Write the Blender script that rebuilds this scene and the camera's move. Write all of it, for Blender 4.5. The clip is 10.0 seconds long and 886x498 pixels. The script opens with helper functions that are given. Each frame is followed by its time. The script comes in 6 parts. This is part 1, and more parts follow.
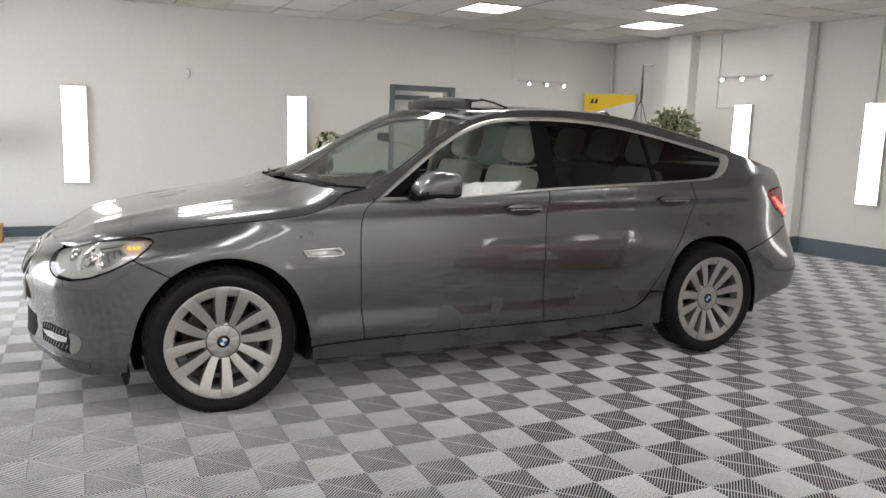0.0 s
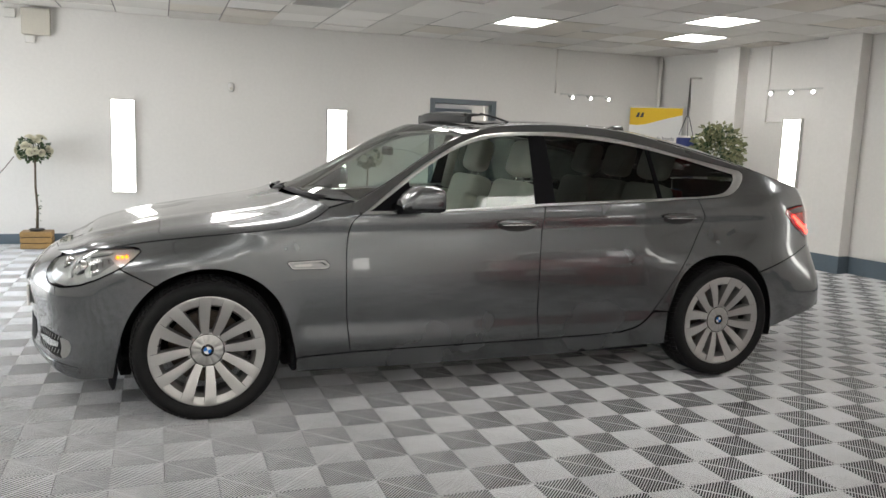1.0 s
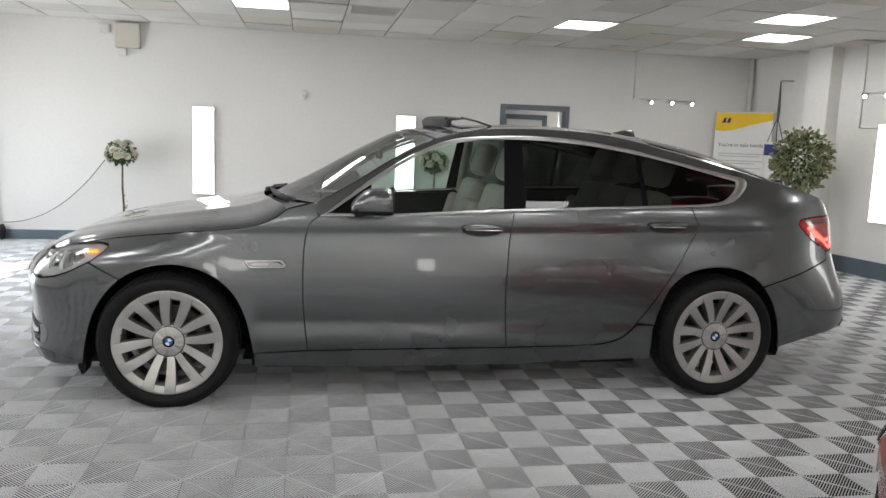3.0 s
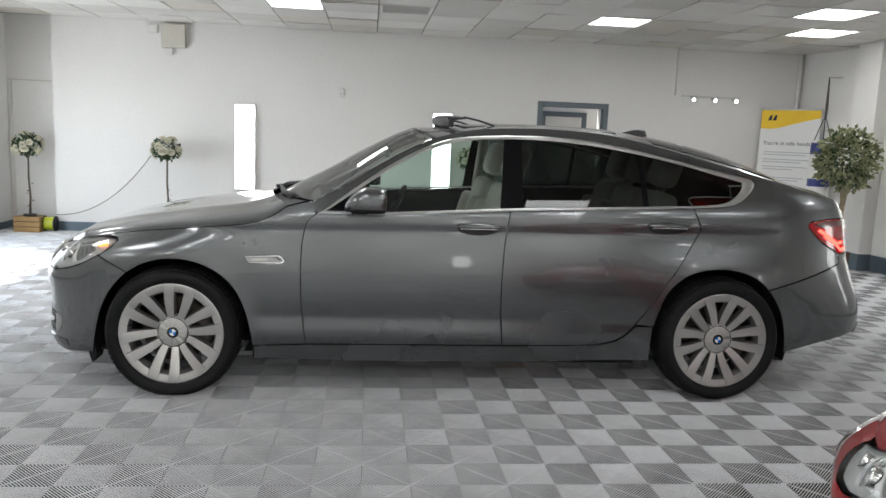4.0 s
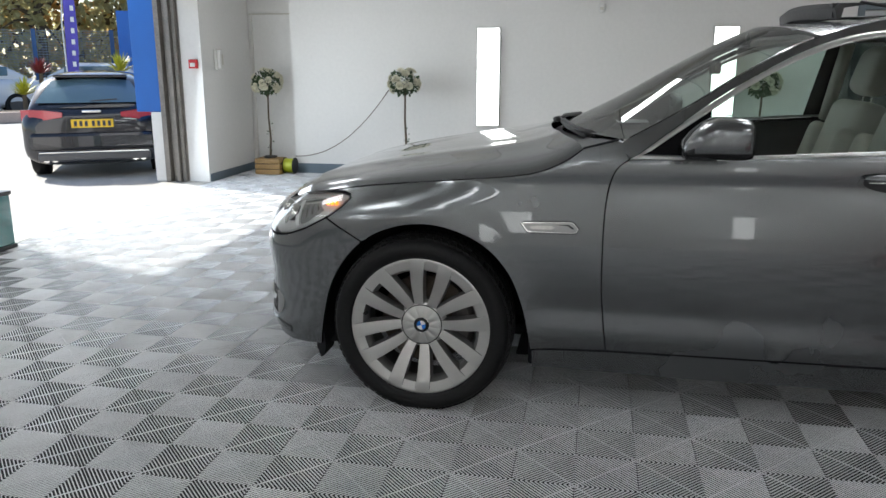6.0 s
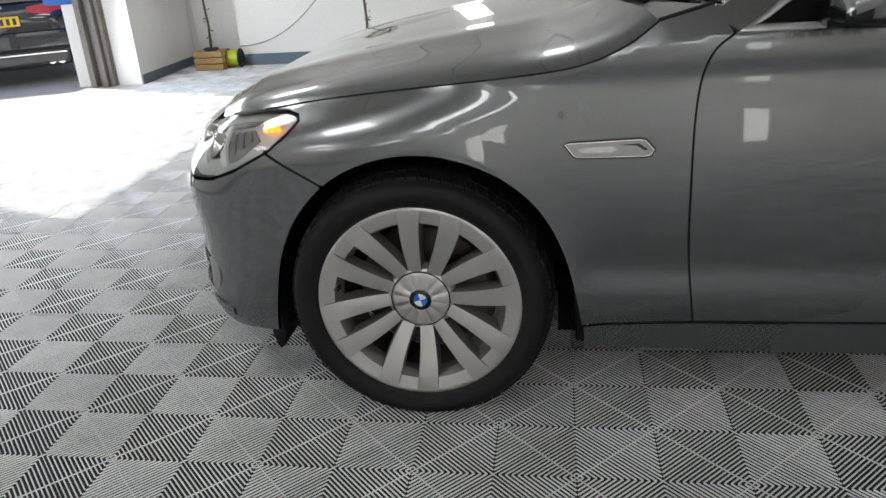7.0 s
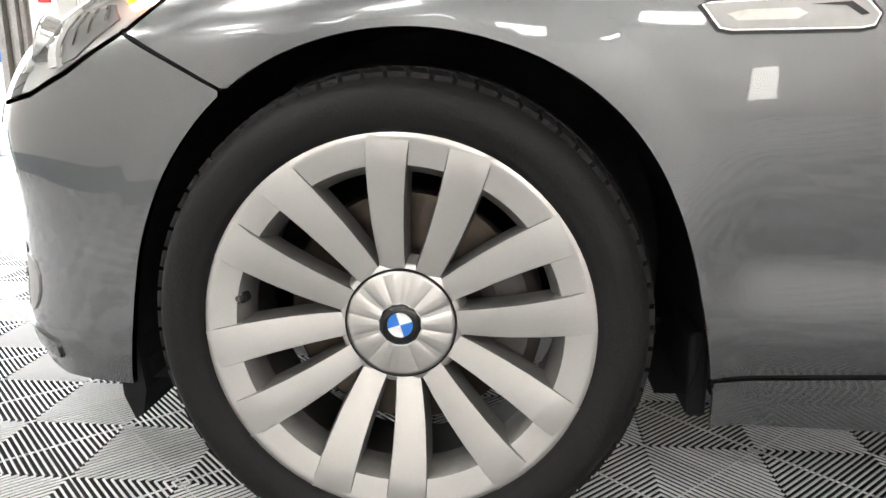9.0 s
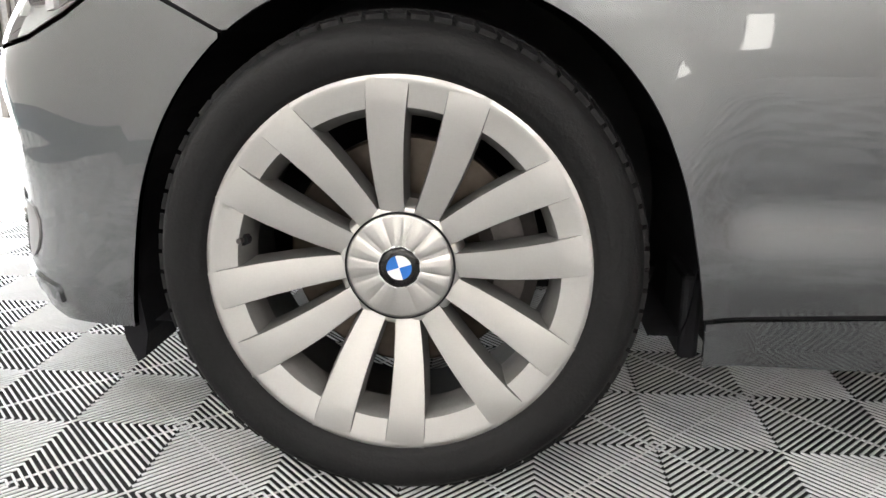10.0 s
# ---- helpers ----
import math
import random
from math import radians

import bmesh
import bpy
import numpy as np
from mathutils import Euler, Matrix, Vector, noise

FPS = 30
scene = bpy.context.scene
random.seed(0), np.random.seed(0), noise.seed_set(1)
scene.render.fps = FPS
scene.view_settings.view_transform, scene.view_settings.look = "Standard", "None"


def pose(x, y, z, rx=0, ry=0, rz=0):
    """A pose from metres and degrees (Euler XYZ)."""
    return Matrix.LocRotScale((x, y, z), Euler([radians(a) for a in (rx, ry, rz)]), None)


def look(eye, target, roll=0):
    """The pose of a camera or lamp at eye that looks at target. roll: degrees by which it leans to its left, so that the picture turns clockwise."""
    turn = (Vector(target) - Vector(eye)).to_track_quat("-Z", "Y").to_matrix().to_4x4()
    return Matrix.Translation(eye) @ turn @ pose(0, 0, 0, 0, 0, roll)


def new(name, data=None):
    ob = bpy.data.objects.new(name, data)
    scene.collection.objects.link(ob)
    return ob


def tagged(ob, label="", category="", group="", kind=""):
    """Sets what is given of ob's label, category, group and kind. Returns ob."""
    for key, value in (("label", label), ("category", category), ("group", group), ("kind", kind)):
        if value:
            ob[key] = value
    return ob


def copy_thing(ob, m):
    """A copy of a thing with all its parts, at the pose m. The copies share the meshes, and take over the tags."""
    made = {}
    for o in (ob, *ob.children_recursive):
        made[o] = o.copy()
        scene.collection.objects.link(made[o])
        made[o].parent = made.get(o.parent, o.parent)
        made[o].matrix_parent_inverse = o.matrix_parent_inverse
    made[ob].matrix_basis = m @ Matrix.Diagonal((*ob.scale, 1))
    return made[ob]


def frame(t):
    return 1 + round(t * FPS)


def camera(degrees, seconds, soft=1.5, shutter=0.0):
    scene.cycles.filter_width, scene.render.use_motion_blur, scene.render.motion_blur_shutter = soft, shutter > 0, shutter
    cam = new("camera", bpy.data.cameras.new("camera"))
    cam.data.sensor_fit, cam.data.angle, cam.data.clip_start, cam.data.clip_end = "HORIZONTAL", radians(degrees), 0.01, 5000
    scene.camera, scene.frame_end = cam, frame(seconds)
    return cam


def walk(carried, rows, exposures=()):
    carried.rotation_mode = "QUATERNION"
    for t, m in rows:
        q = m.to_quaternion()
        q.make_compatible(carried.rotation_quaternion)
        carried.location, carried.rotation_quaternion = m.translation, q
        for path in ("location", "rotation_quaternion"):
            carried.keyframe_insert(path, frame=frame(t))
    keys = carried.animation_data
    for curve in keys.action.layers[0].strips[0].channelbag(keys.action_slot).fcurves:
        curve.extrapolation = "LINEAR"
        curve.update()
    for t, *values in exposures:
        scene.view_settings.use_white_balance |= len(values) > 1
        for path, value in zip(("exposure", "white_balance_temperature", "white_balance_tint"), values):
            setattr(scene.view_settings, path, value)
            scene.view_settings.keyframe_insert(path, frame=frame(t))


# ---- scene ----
cam = camera(60.0, 10.0)
# seconds, eye, yaw, pitch, roll
PATH = [
    (0.0, -0.5919, -3.6832, 1.392, -25.482, -8.943, 1.76),
    (0.5, -0.369, -3.7461, 1.4013, -22.951, -8.5, 1.842),
    (1.0, -0.1984, -3.8301, 1.415, -20.333, -8.182, 2.039),
    (1.5, -0.0037, -3.9978, 1.4208, -17.704, -8.0, 2.2),
    (2.0, 0.1859, -4.0649, 1.4102, -15.184, -7.995, 2.18),
    (2.5, 0.4471, -4.0417, 1.4174, -12.712, -8.049, 2.162),
    (2.7, 0.5441, -4.0349, 1.42, -11.709, -7.994, 2.147),
    (3.8, 1.0145, -4.1689, 1.4624, -6.69, -8.299, 2.338),
    (4.0, 1.0379, -4.1609, 1.4642, -5.711, -8.501, 2.339),
    (4.5, 1.0067, -3.9939, 1.4266, -2.97, -8.994, 2.204),
    (5.0, 0.8531, -3.646, 1.4067, -0.215, -9.506, 1.717),
    (5.5, 0.7724, -3.2451, 1.3631, 5.81, -10.485, 0.965),
    (6.0, 0.6375, -2.8024, 1.3443, 11.082, -13.576, 0.03),
    (6.2, 0.5664, -2.6209, 1.3318, 11.309, -15.64, -1.072),
    (7.3, 0.3091, -1.5523, 1.2249, 8.627, -24.027, -3.718),
    (7.5, 0.2623, -1.3772, 1.1707, 8.22, -24.341, -3.1),
    (8.0, 0.1884, -1.1022, 0.8646, 6.924, -19.0, -2.03),
    (8.5, 0.1727, -1.0375, 0.7072, 5.872, -13.72, -0.829),
    (9.0, 0.1684, -1.0423, 0.6979, 5.652, -13.02, -0.4),
    (9.5, 0.1624, -1.055, 0.6686, 5.726, -14.4, -0.25),
    (10.0, 0.1599, -1.066, 0.6673, 4.991, -15.4, -0.05),
]


def eye_pose(x, y, z, yaw, pitch, roll):
    yw, pt = radians(yaw), radians(pitch)
    ahead = Vector((-math.sin(yw) * math.cos(pt), math.cos(yw) * math.cos(pt), math.sin(pt)))
    eye = Vector((x, y, z))
    return look(eye, eye + ahead, roll)


EXPOSURES = [(0.0, 1.18, 6850, 10), (2.5, 1.12, 6700, 10), (4.0, 1.10, 6500, 9), (5.0, 1.14, 6420, 8), (6.0, 0.74, 6350, 8), (7.4, 1.40, 6850, 10), (8.0, 2.12, 7100, 11), (8.6, 2.18, 6950, 11), (10.0, 2.22, 6900, 11)]
walk(cam, [(r[0], eye_pose(*r[1:])) for r in PATH], EXPOSURES)

# ---- light ----
SUN_AZ, SUN_EL = math.atan2(0.36, -1.0), radians(46)
world = bpy.data.worlds.new("sky")
scene.world = world
world.use_nodes = True
wn = world.node_tree
sky = wn.nodes.new("ShaderNodeTexSky")
sky.sky_type, sky.sun_disc = "NISHITA", False
sky.sun_elevation, sky.sun_rotation = SUN_EL, math.pi / 2 - SUN_AZ
wn.links.new(sky.outputs[0], wn.nodes["Background"].inputs[0])
wn.nodes["Background"].inputs[1].default_value = 0.15
sun = new("sun", bpy.data.lights.new("sun", "SUN"))
sun.data.energy, sun.data.angle, sun.data.color = 4.6, radians(0.5), (1.0, 0.96, 0.9)
to_sun = Vector((math.cos(SUN_AZ) * math.cos(SUN_EL), math.sin(SUN_AZ) * math.cos(SUN_EL), math.sin(SUN_EL)))
sun.matrix_world = look((-10, 6, 12), Vector((-10, 6, 12)) - to_sun)


def area(name, m, sx, sy, watts, colour=(1, 1, 1)):
    ob = new(name, bpy.data.lights.new(name, "AREA"))
    ob.data.shape, ob.data.size, ob.data.size_y, ob.data.energy, ob.data.color = "RECTANGLE", sx, sy, watts, colour
    ob.matrix_world = m
    return ob


# sky light in the vehicle doorway
sky_door = area("doorway_sky", look((-3.98, 3.68, 1.12), (0.0, 3.4, 0.5)), 3.0, 2.0, 44, (0.86, 0.93, 1.0))

# ---- materials ----
def mat(name, colour, rough=0.5, metal=0.0, vary=0.08, scale=4.0, fine=60.0, bump=0.0, coat=0.0, emit=0.0, alpha_glass=False, each=0.0, spec=0.5):
    m = bpy.data.materials.new(name)
    m.use_nodes = True
    n, l = m.node_tree.nodes, m.node_tree.links
    b = n["Principled BSDF"]
    b.inputs["Base Color"].default_value = (*colour, 1)
    b.inputs["Roughness"].default_value, b.inputs["Metallic"].default_value = rough, metal
    b.inputs["Specular IOR Level"].default_value = spec
    if coat:
        b.inputs["Coat Weight"].default_value, b.inputs["Coat Roughness"].default_value = coat, 0.03
    if emit:
        b.inputs["Emission Color"].default_value, b.inputs["Emission Strength"].default_value = (*colour, 1), emit
    if alpha_glass:
        b.inputs["Transmission Weight"].default_value = 1.0
        b.inputs["IOR"].default_value = 1.45
    if vary or bump or each:
        tc = n.new("ShaderNodeTexCoord")
        big, small = n.new("ShaderNodeTexNoise"), n.new("ShaderNodeTexNoise")
        for node, s in ((big, scale), (small, fine)):
            node.inputs["Scale"].default_value, node.inputs["Detail"].default_value = s, 4
            l.new(tc.outputs["Object"], node.inputs["Vector"])
        add = n.new("ShaderNodeMath")
        add.operation = "ADD"
        l.new(big.outputs["Fac"], add.inputs[0]), l.new(small.outputs["Fac"], add.inputs[1])
        span = n.new("ShaderNodeMapRange")
        span.inputs["From Min"].default_value, span.inputs["From Max"].default_value = 0.6, 1.4
        span.inputs["To Min"].default_value, span.inputs["To Max"].default_value = 1 - vary, 1 + vary
        l.new(add.outputs[0], span.inputs["Value"])
        value = span.outputs[0]
        if each:
            info, m2, m3 = n.new("ShaderNodeObjectInfo"), n.new("ShaderNodeMapRange"), n.new("ShaderNodeMath")
            m2.inputs["To Min"].default_value, m2.inputs["To Max"].default_value = 1 - each, 1 + each
            m3.operation = "MULTIPLY"
            l.new(info.outputs["Random"], m2.inputs["Value"])
            l.new(value, m3.inputs[0]), l.new(m2.outputs[0], m3.inputs[1])
            value = m3.outputs[0]
        hsv = n.new("ShaderNodeHueSaturation")
        hsv.inputs["Color"].default_value = (*colour, 1)
        l.new(value, hsv.inputs["Value"])
        l.new(hsv.outputs[0], b.inputs["Base Color"])
        rr = n.new("ShaderNodeMapRange")
        rr.inputs["To Min"].default_value, rr.inputs["To Max"].default_value = rough * 0.85, min(1, rough * 1.15)
        l.new(big.outputs["Fac"], rr.inputs["Value"]), l.new(rr.outputs[0], b.inputs["Roughness"])
        if bump:
            bp = n.new("ShaderNodeBump")
            bp.inputs["Strength"].default_value, bp.inputs["Distance"].default_value = bump, 0.01
            l.new(small.outputs["Fac"], bp.inputs["Height"]), l.new(bp.outputs[0], b.inputs["Normal"])
    return m


def glass(name, tint, rough=0.0, ior=1.7):
    """Thin glass: clear tinted pass-through with a Fresnel gloss."""
    m = bpy.data.materials.new(name)
    m.use_nodes = True
    n, l = m.node_tree.nodes, m.node_tree.links
    n.remove(n["Principled BSDF"])
    t, g, mix, fr = n.new("ShaderNodeBsdfTransparent"), n.new("ShaderNodeBsdfGlossy"), n.new("ShaderNodeMixShader"), n.new("ShaderNodeFresnel")
    t.inputs[0].default_value = (*tint, 1)
    g.inputs["Roughness"].default_value = rough
    fr.inputs["IOR"].default_value = ior
    l.new(fr.outputs[0], mix.inputs[0]), l.new(t.outputs[0], mix.inputs[1]), l.new(g.outputs[0], mix.inputs[2])
    l.new(mix.outputs[0], n["Material Output"].inputs[0])
    return m


M_WALL = mat("white_wall_paint", (0.75, 0.735, 0.71), 0.6, vary=0.04, scale=0.8, fine=25, bump=0.12)
M_SKIRT = mat("slate_blue_skirting_paint", (0.10, 0.135, 0.165), 0.45, vary=0.12)
M_CEIL = mat("ceiling_tile", (0.78, 0.76, 0.73), 0.8, vary=0.06, scale=1.5, fine=120, bump=0.2, each=0.0)
M_CEIL_OLD = mat("stained_ceiling_tile", (0.66, 0.62, 0.56), 0.8, vary=0.1, scale=2, fine=120, bump=0.2)
M_CEIL_GREY = mat("greyed_ceiling_tile", (0.67, 0.65, 0.62), 0.8, vary=0.08, scale=1.5, fine=120, bump=0.2)
# dark tone stands for the shadow lines along pale grid bars
M_TBARSHADOW = mat("ceiling_bar_shadow", (0.22, 0.21, 0.20), 0.6)
M_GAP = mat("dark_gap", (0.02, 0.02, 0.02), 0.9, vary=0)
M_LAMP = mat("light_diffuser", (0.98, 0.99, 1.0), 0.5, vary=0, emit=6.4)
M_BOX = mat("light_box_diffuser", (1.0, 1.0, 0.98), 0.5, vary=0, emit=2.5)
M_ALU = mat("aluminium_frame", (0.62, 0.62, 0.6), 0.4, 0.6)
M_TILE = mat("grey_floor_plastic", (0.62, 0.63, 0.64), 0.2, vary=0.12, scale=2.5, fine=200, each=0.08)
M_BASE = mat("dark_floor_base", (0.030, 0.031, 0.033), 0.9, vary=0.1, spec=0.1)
M_DOORGREY = mat("grey_door_frame", (0.13, 0.155, 0.175), 0.5, vary=0.06)
M_DARK = mat("dark_plastic", (0.02, 0.02, 0.022), 0.5, vary=0.1)
M_BLACKGLOSS = mat("black_gloss", (0.006, 0.006, 0.007), 0.12, vary=0.0)
M_CONCRETE = mat("yard_concrete", (0.44, 0.42, 0.385), 0.9, vary=0.15, scale=0.8, fine=30, bump=0.2)
M_WHITEPL = mat("white_plastic", (0.72, 0.71, 0.68), 0.45, vary=0.04)
M_BEIGEPL = mat("beige_plastic", (0.58, 0.55, 0.48), 0.5, vary=0.05)
M_RED = mat("red_plastic", (0.5, 0.02, 0.025), 0.4, vary=0.05)
M_YELLOW = mat("yellow_print", (0.85, 0.55, 0.02), 0.5, vary=0.03)
M_BLUE = mat("blue_panel_paint", (0.015, 0.13, 0.48), 0.4, vary=0.06)
M_WOODBOX = mat("varnished_planter_wood", (0.33, 0.20, 0.075), 0.55, vary=0.25, scale=6, fine=40, bump=0.2)
M_STEM = mat("bark_stem", (0.10, 0.075, 0.05), 0.85, vary=0.3, scale=20, bump=0.5)
M_LEAF = mat("dark_green_leaf", (0.035, 0.07, 0.022), 0.5, vary=0.4, scale=30)
M_LEAF2 = mat("variegated_leaf", (0.21, 0.22, 0.115), 0.5, vary=0.6, scale=45)
M_ROSE = mat("cream_petal", (0.72, 0.69, 0.55), 0.6, vary=0.1, scale=30)
M_CABLE = mat("grey_cable", (0.25, 0.22, 0.19), 0.6)
M_PIPE = mat("white_painted_pipe", (0.74, 0.72, 0.68), 0.5, vary=0.03)


# ---- helpers for building ----
def mesh_of(name, verts, faces, material=None, smooth=False):
    me = bpy.data.meshes.new(name)
    me.from_pydata([tuple(v) for v in verts], [], [tuple(q) for q in faces])
    me.update()
    if material:
        me.materials.append(material)
    if smooth:
        me.polygons.foreach_set("use_smooth", [True] * len(me.polygons))
    return me


def part(name, bm, material, parent=None, label="", smooth=False):
    """Link a bmesh (or a mesh) as one object under a thing."""
    if isinstance(bm, bmesh.types.BMesh):
        me = bpy.data.meshes.new(name)
        bmesh.ops.recalc_face_normals(bm, faces=bm.faces[:])
        bm.to_mesh(me)
        bm.free()
        if smooth:
            me.polygons.foreach_set("use_smooth", [True] * len(me.polygons))
    else:
        me = bm
    if material and not me.materials:
        me.materials.append(material)
    ob = new(name, me)
    if parent:
        ob.parent = parent
    if label:
        ob["label"] = label
    return ob


def thing(name, label, category, group="", kind="", m=None):
    ob = tagged(new(name), label, category, group, kind)
    if m is not None:
        ob.matrix_world = m
    return ob


def box(x0, y0, z0, x1, y1, z1, bevel=0.0, seg=2, bm=None):
    bm = bm or bmesh.new()
    made = bmesh.ops.create_cube(bm, size=1)["verts"]
    for v in made:
        v.co = Vector(((x0 + x1) / 2 + v.co.x * (x1 - x0), (y0 + y1) / 2 + v.co.y * (y1 - y0), (z0 + z1) / 2 + v.co.z * (z1 - z0)))
    if bevel:
        es = {e for v in made for e in v.link_edges}
        bmesh.ops.bevel(bm, geom=list(es), offset=bevel, segments=seg, affect="EDGES", profile=0.5)
    return bm


def cyl(p, q, r, r2=None, n=16, bm=None):
    """A cylinder or cone from p to q."""
    bm = bm or bmesh.new()
    p, q = Vector(p), Vector(q)
    d = q - p
    m = Matrix.Translation((p + q) / 2) @ d.to_track_quat("Z", "Y").to_matrix().to_4x4()
    bmesh.ops.create_cone(bm, cap_ends=True, segments=n, radius1=r, radius2=r if r2 is None else r2, depth=d.length, matrix=m)
    return bm


def tube(points, r, n=8, bm=None):
    """A round tube along points; r is a number or one number a point."""
    bm = bm or bmesh.new()
    pts = [Vector(p) for p in points]
    rings = []
    side = None
    for i, p in enumerate(pts):
        d = (pts[min(i + 1, len(pts) - 1)] - pts[max(i - 1, 0)]).normalized()
        if side is None:
            side = d.orthogonal().normalized()
        side = (side - d * side.dot(d)).normalized()
        up = d.cross(side)
        rr = r if isinstance(r, (int, float)) else r[i]
        rings.append([bm.verts.new(p + (side * math.cos(a) + up * math.sin(a)) * rr) for a in (2 * math.pi * k / n for k in range(n))])
    for a, b in zip(rings, rings[1:]):
        for k in range(n):
            bm.faces.new((a[k], a[(k + 1) % n], b[(k + 1) % n], b[k]))
    bm.faces.new(rings[0][::-1])
    bm.faces.new(rings[-1])
    return bm


def lathe(profile, n=48, axis="y", bm=None):
    """Turn (radius, along) pairs round an axis. Ends are left open where the radius is above nought."""
    bm = bm or bmesh.new()
    rings = []
    for r, a in profile:
        ring = []
        for k in range(n):
            c, s = r * math.cos(2 * math.pi * k / n), r * math.sin(2 * math.pi * k / n)
            ring.append(bm.verts.new((c, a, s) if axis == "y" else (c, s, a)))
        rings.append(ring)
    for a, b in zip(rings, rings[1:]):
        for k in range(n):
            bm.faces.new((a[k], a[(k + 1) % n], b[(k + 1) % n], b[k]))
    bmesh.ops.remove_doubles(bm, verts=bm.verts[:], dist=1e-6)
    return bm


def prism(poly, depth, place):
    """A flat polygon given thickness; place(u, v, w) maps it into space."""
    bm = bmesh.new()
    a = [bm.verts.new(place(u, v, 0.0)) for u, v in poly]
    b = [bm.verts.new(place(u, v, depth)) for u, v in poly]
    bm.faces.new(a), bm.faces.new(b[::-1])
    for i in range(len(poly)):
        j = (i + 1) % len(poly)
        bm.faces.new((a[i], b[i], b[j], a[j]))
    return bm


def wall_with_holes(name, length, height, holes, thick, m, material):
    """A wall in its own x-z plane, its face at y=0 and its body at y>0, with rectangular holes (x0, z0, x1, z1)."""
    xs = sorted({0.0, length, *[h[0] for h in holes], *[h[2] for h in holes]})
    zs = sorted({0.0, height, *[h[1] for h in holes], *[h[3] for h in holes]})
    bm = bmesh.new()
    for x0, x1 in zip(xs, xs[1:]):
        for z0, z1 in zip(zs, zs[1:]):
            cx, cz = (x0 + x1) / 2, (z0 + z1) / 2
            if not any(h[0] < cx < h[2] and h[1] < cz < h[3] for h in holes):
                box(x0, 0, z0, x1, thick, z1, bm=bm)
    bmesh.ops.remove_doubles(bm, verts=bm.verts[:], dist=1e-5)
    bm.verts.index_update()
    seen = {}
    for f in bm.faces:
        seen.setdefault(tuple(sorted(v.index for v in f.verts)), []).append(f)
    bmesh.ops.delete(bm, geom=[f for fs in seen.values() if len(fs) > 1 for f in fs], context="FACES")
    ob = part(name, bm, material)
    ob.matrix_world = m
    return tagged(ob, kind="structure")


# ---- room ----
BACK, LEFT, CEIL, REAR, RIGHT0, RIGHT1 = 6.38, -3.75, 2.77, -7.0, 7.08, 8.52
TURN_R = math.atan2(0.48, 4.44)          # the right wall leans off square
wall_b = wall_with_holes("wall_north", 10.4, 3.0, [(6.445, -0.1, 7.30, 1.90)], 0.25, pose(-3.06, BACK, 0), M_WALL)
tagged(wall_b, "white painted plaster wall with light boxes", "wall")
wall_rc = wall_with_holes("wall_recess", 1.0, 3.0, [], 0.2, pose(-3.95, BACK + 0.33, 0), M_WALL)
tagged(wall_rc, "white painted back of a shallow recess", "wall")
# right wall, from the far corner towards the viewer
m_right = pose(RIGHT0, BACK, 0, 0, 0, -90 + math.degrees(TURN_R))
wall_r = wall_with_holes("wall_east", 14.0, 3.0, [], 0.25, m_right, M_WALL)
tagged(wall_r, "white painted block wall with shallow piers", "wall")
m_left = pose(LEFT, REAR - 0.3, 0, 0, 0, 90)
OPEN0, OPEN1, HEAD = 2.15, 5.42, 2.12
wall_l = wall_with_holes("wall_west", BACK + 0.3 - REAR + 0.3, 3.0, [(OPEN0 - REAR + 0.3, -0.1, OPEN1 - REAR + 0.3, HEAD)], 0.25, m_left, M_WALL)
tagged(wall_l, "white painted wall with a wide vehicle doorway", "wall")
wall_s = wall_with_holes("wall_south", 14.0, 3.0, [], 0.25, pose(9.5, REAR, 0, 0, 0, 180), M_WALL)
tagged(wall_s, "white painted wall behind the show floor", "wall")

bm = bmesh.new()
box(-4.0, REAR - 0.3, CEIL + 0.2, 9.5, BACK + 0.6, CEIL + 0.35, bm=bm)
ceiling = tagged(part("ceiling", bm, M_CEIL), "suspended ceiling of square mineral tiles", "ceiling", kind="structure")

RIB_DEPTH = 0.0131
# ground outside and the floor base are one sheet
bm = box(-400, -400, -0.3, 400, 400, -0.03)
ground = tagged(part("ground", bm, M_CONCRETE), "pale worn concrete yard", "ground", kind="structure")
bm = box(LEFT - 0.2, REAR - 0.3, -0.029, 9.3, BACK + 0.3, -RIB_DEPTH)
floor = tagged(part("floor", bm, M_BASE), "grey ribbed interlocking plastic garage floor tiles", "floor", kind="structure")

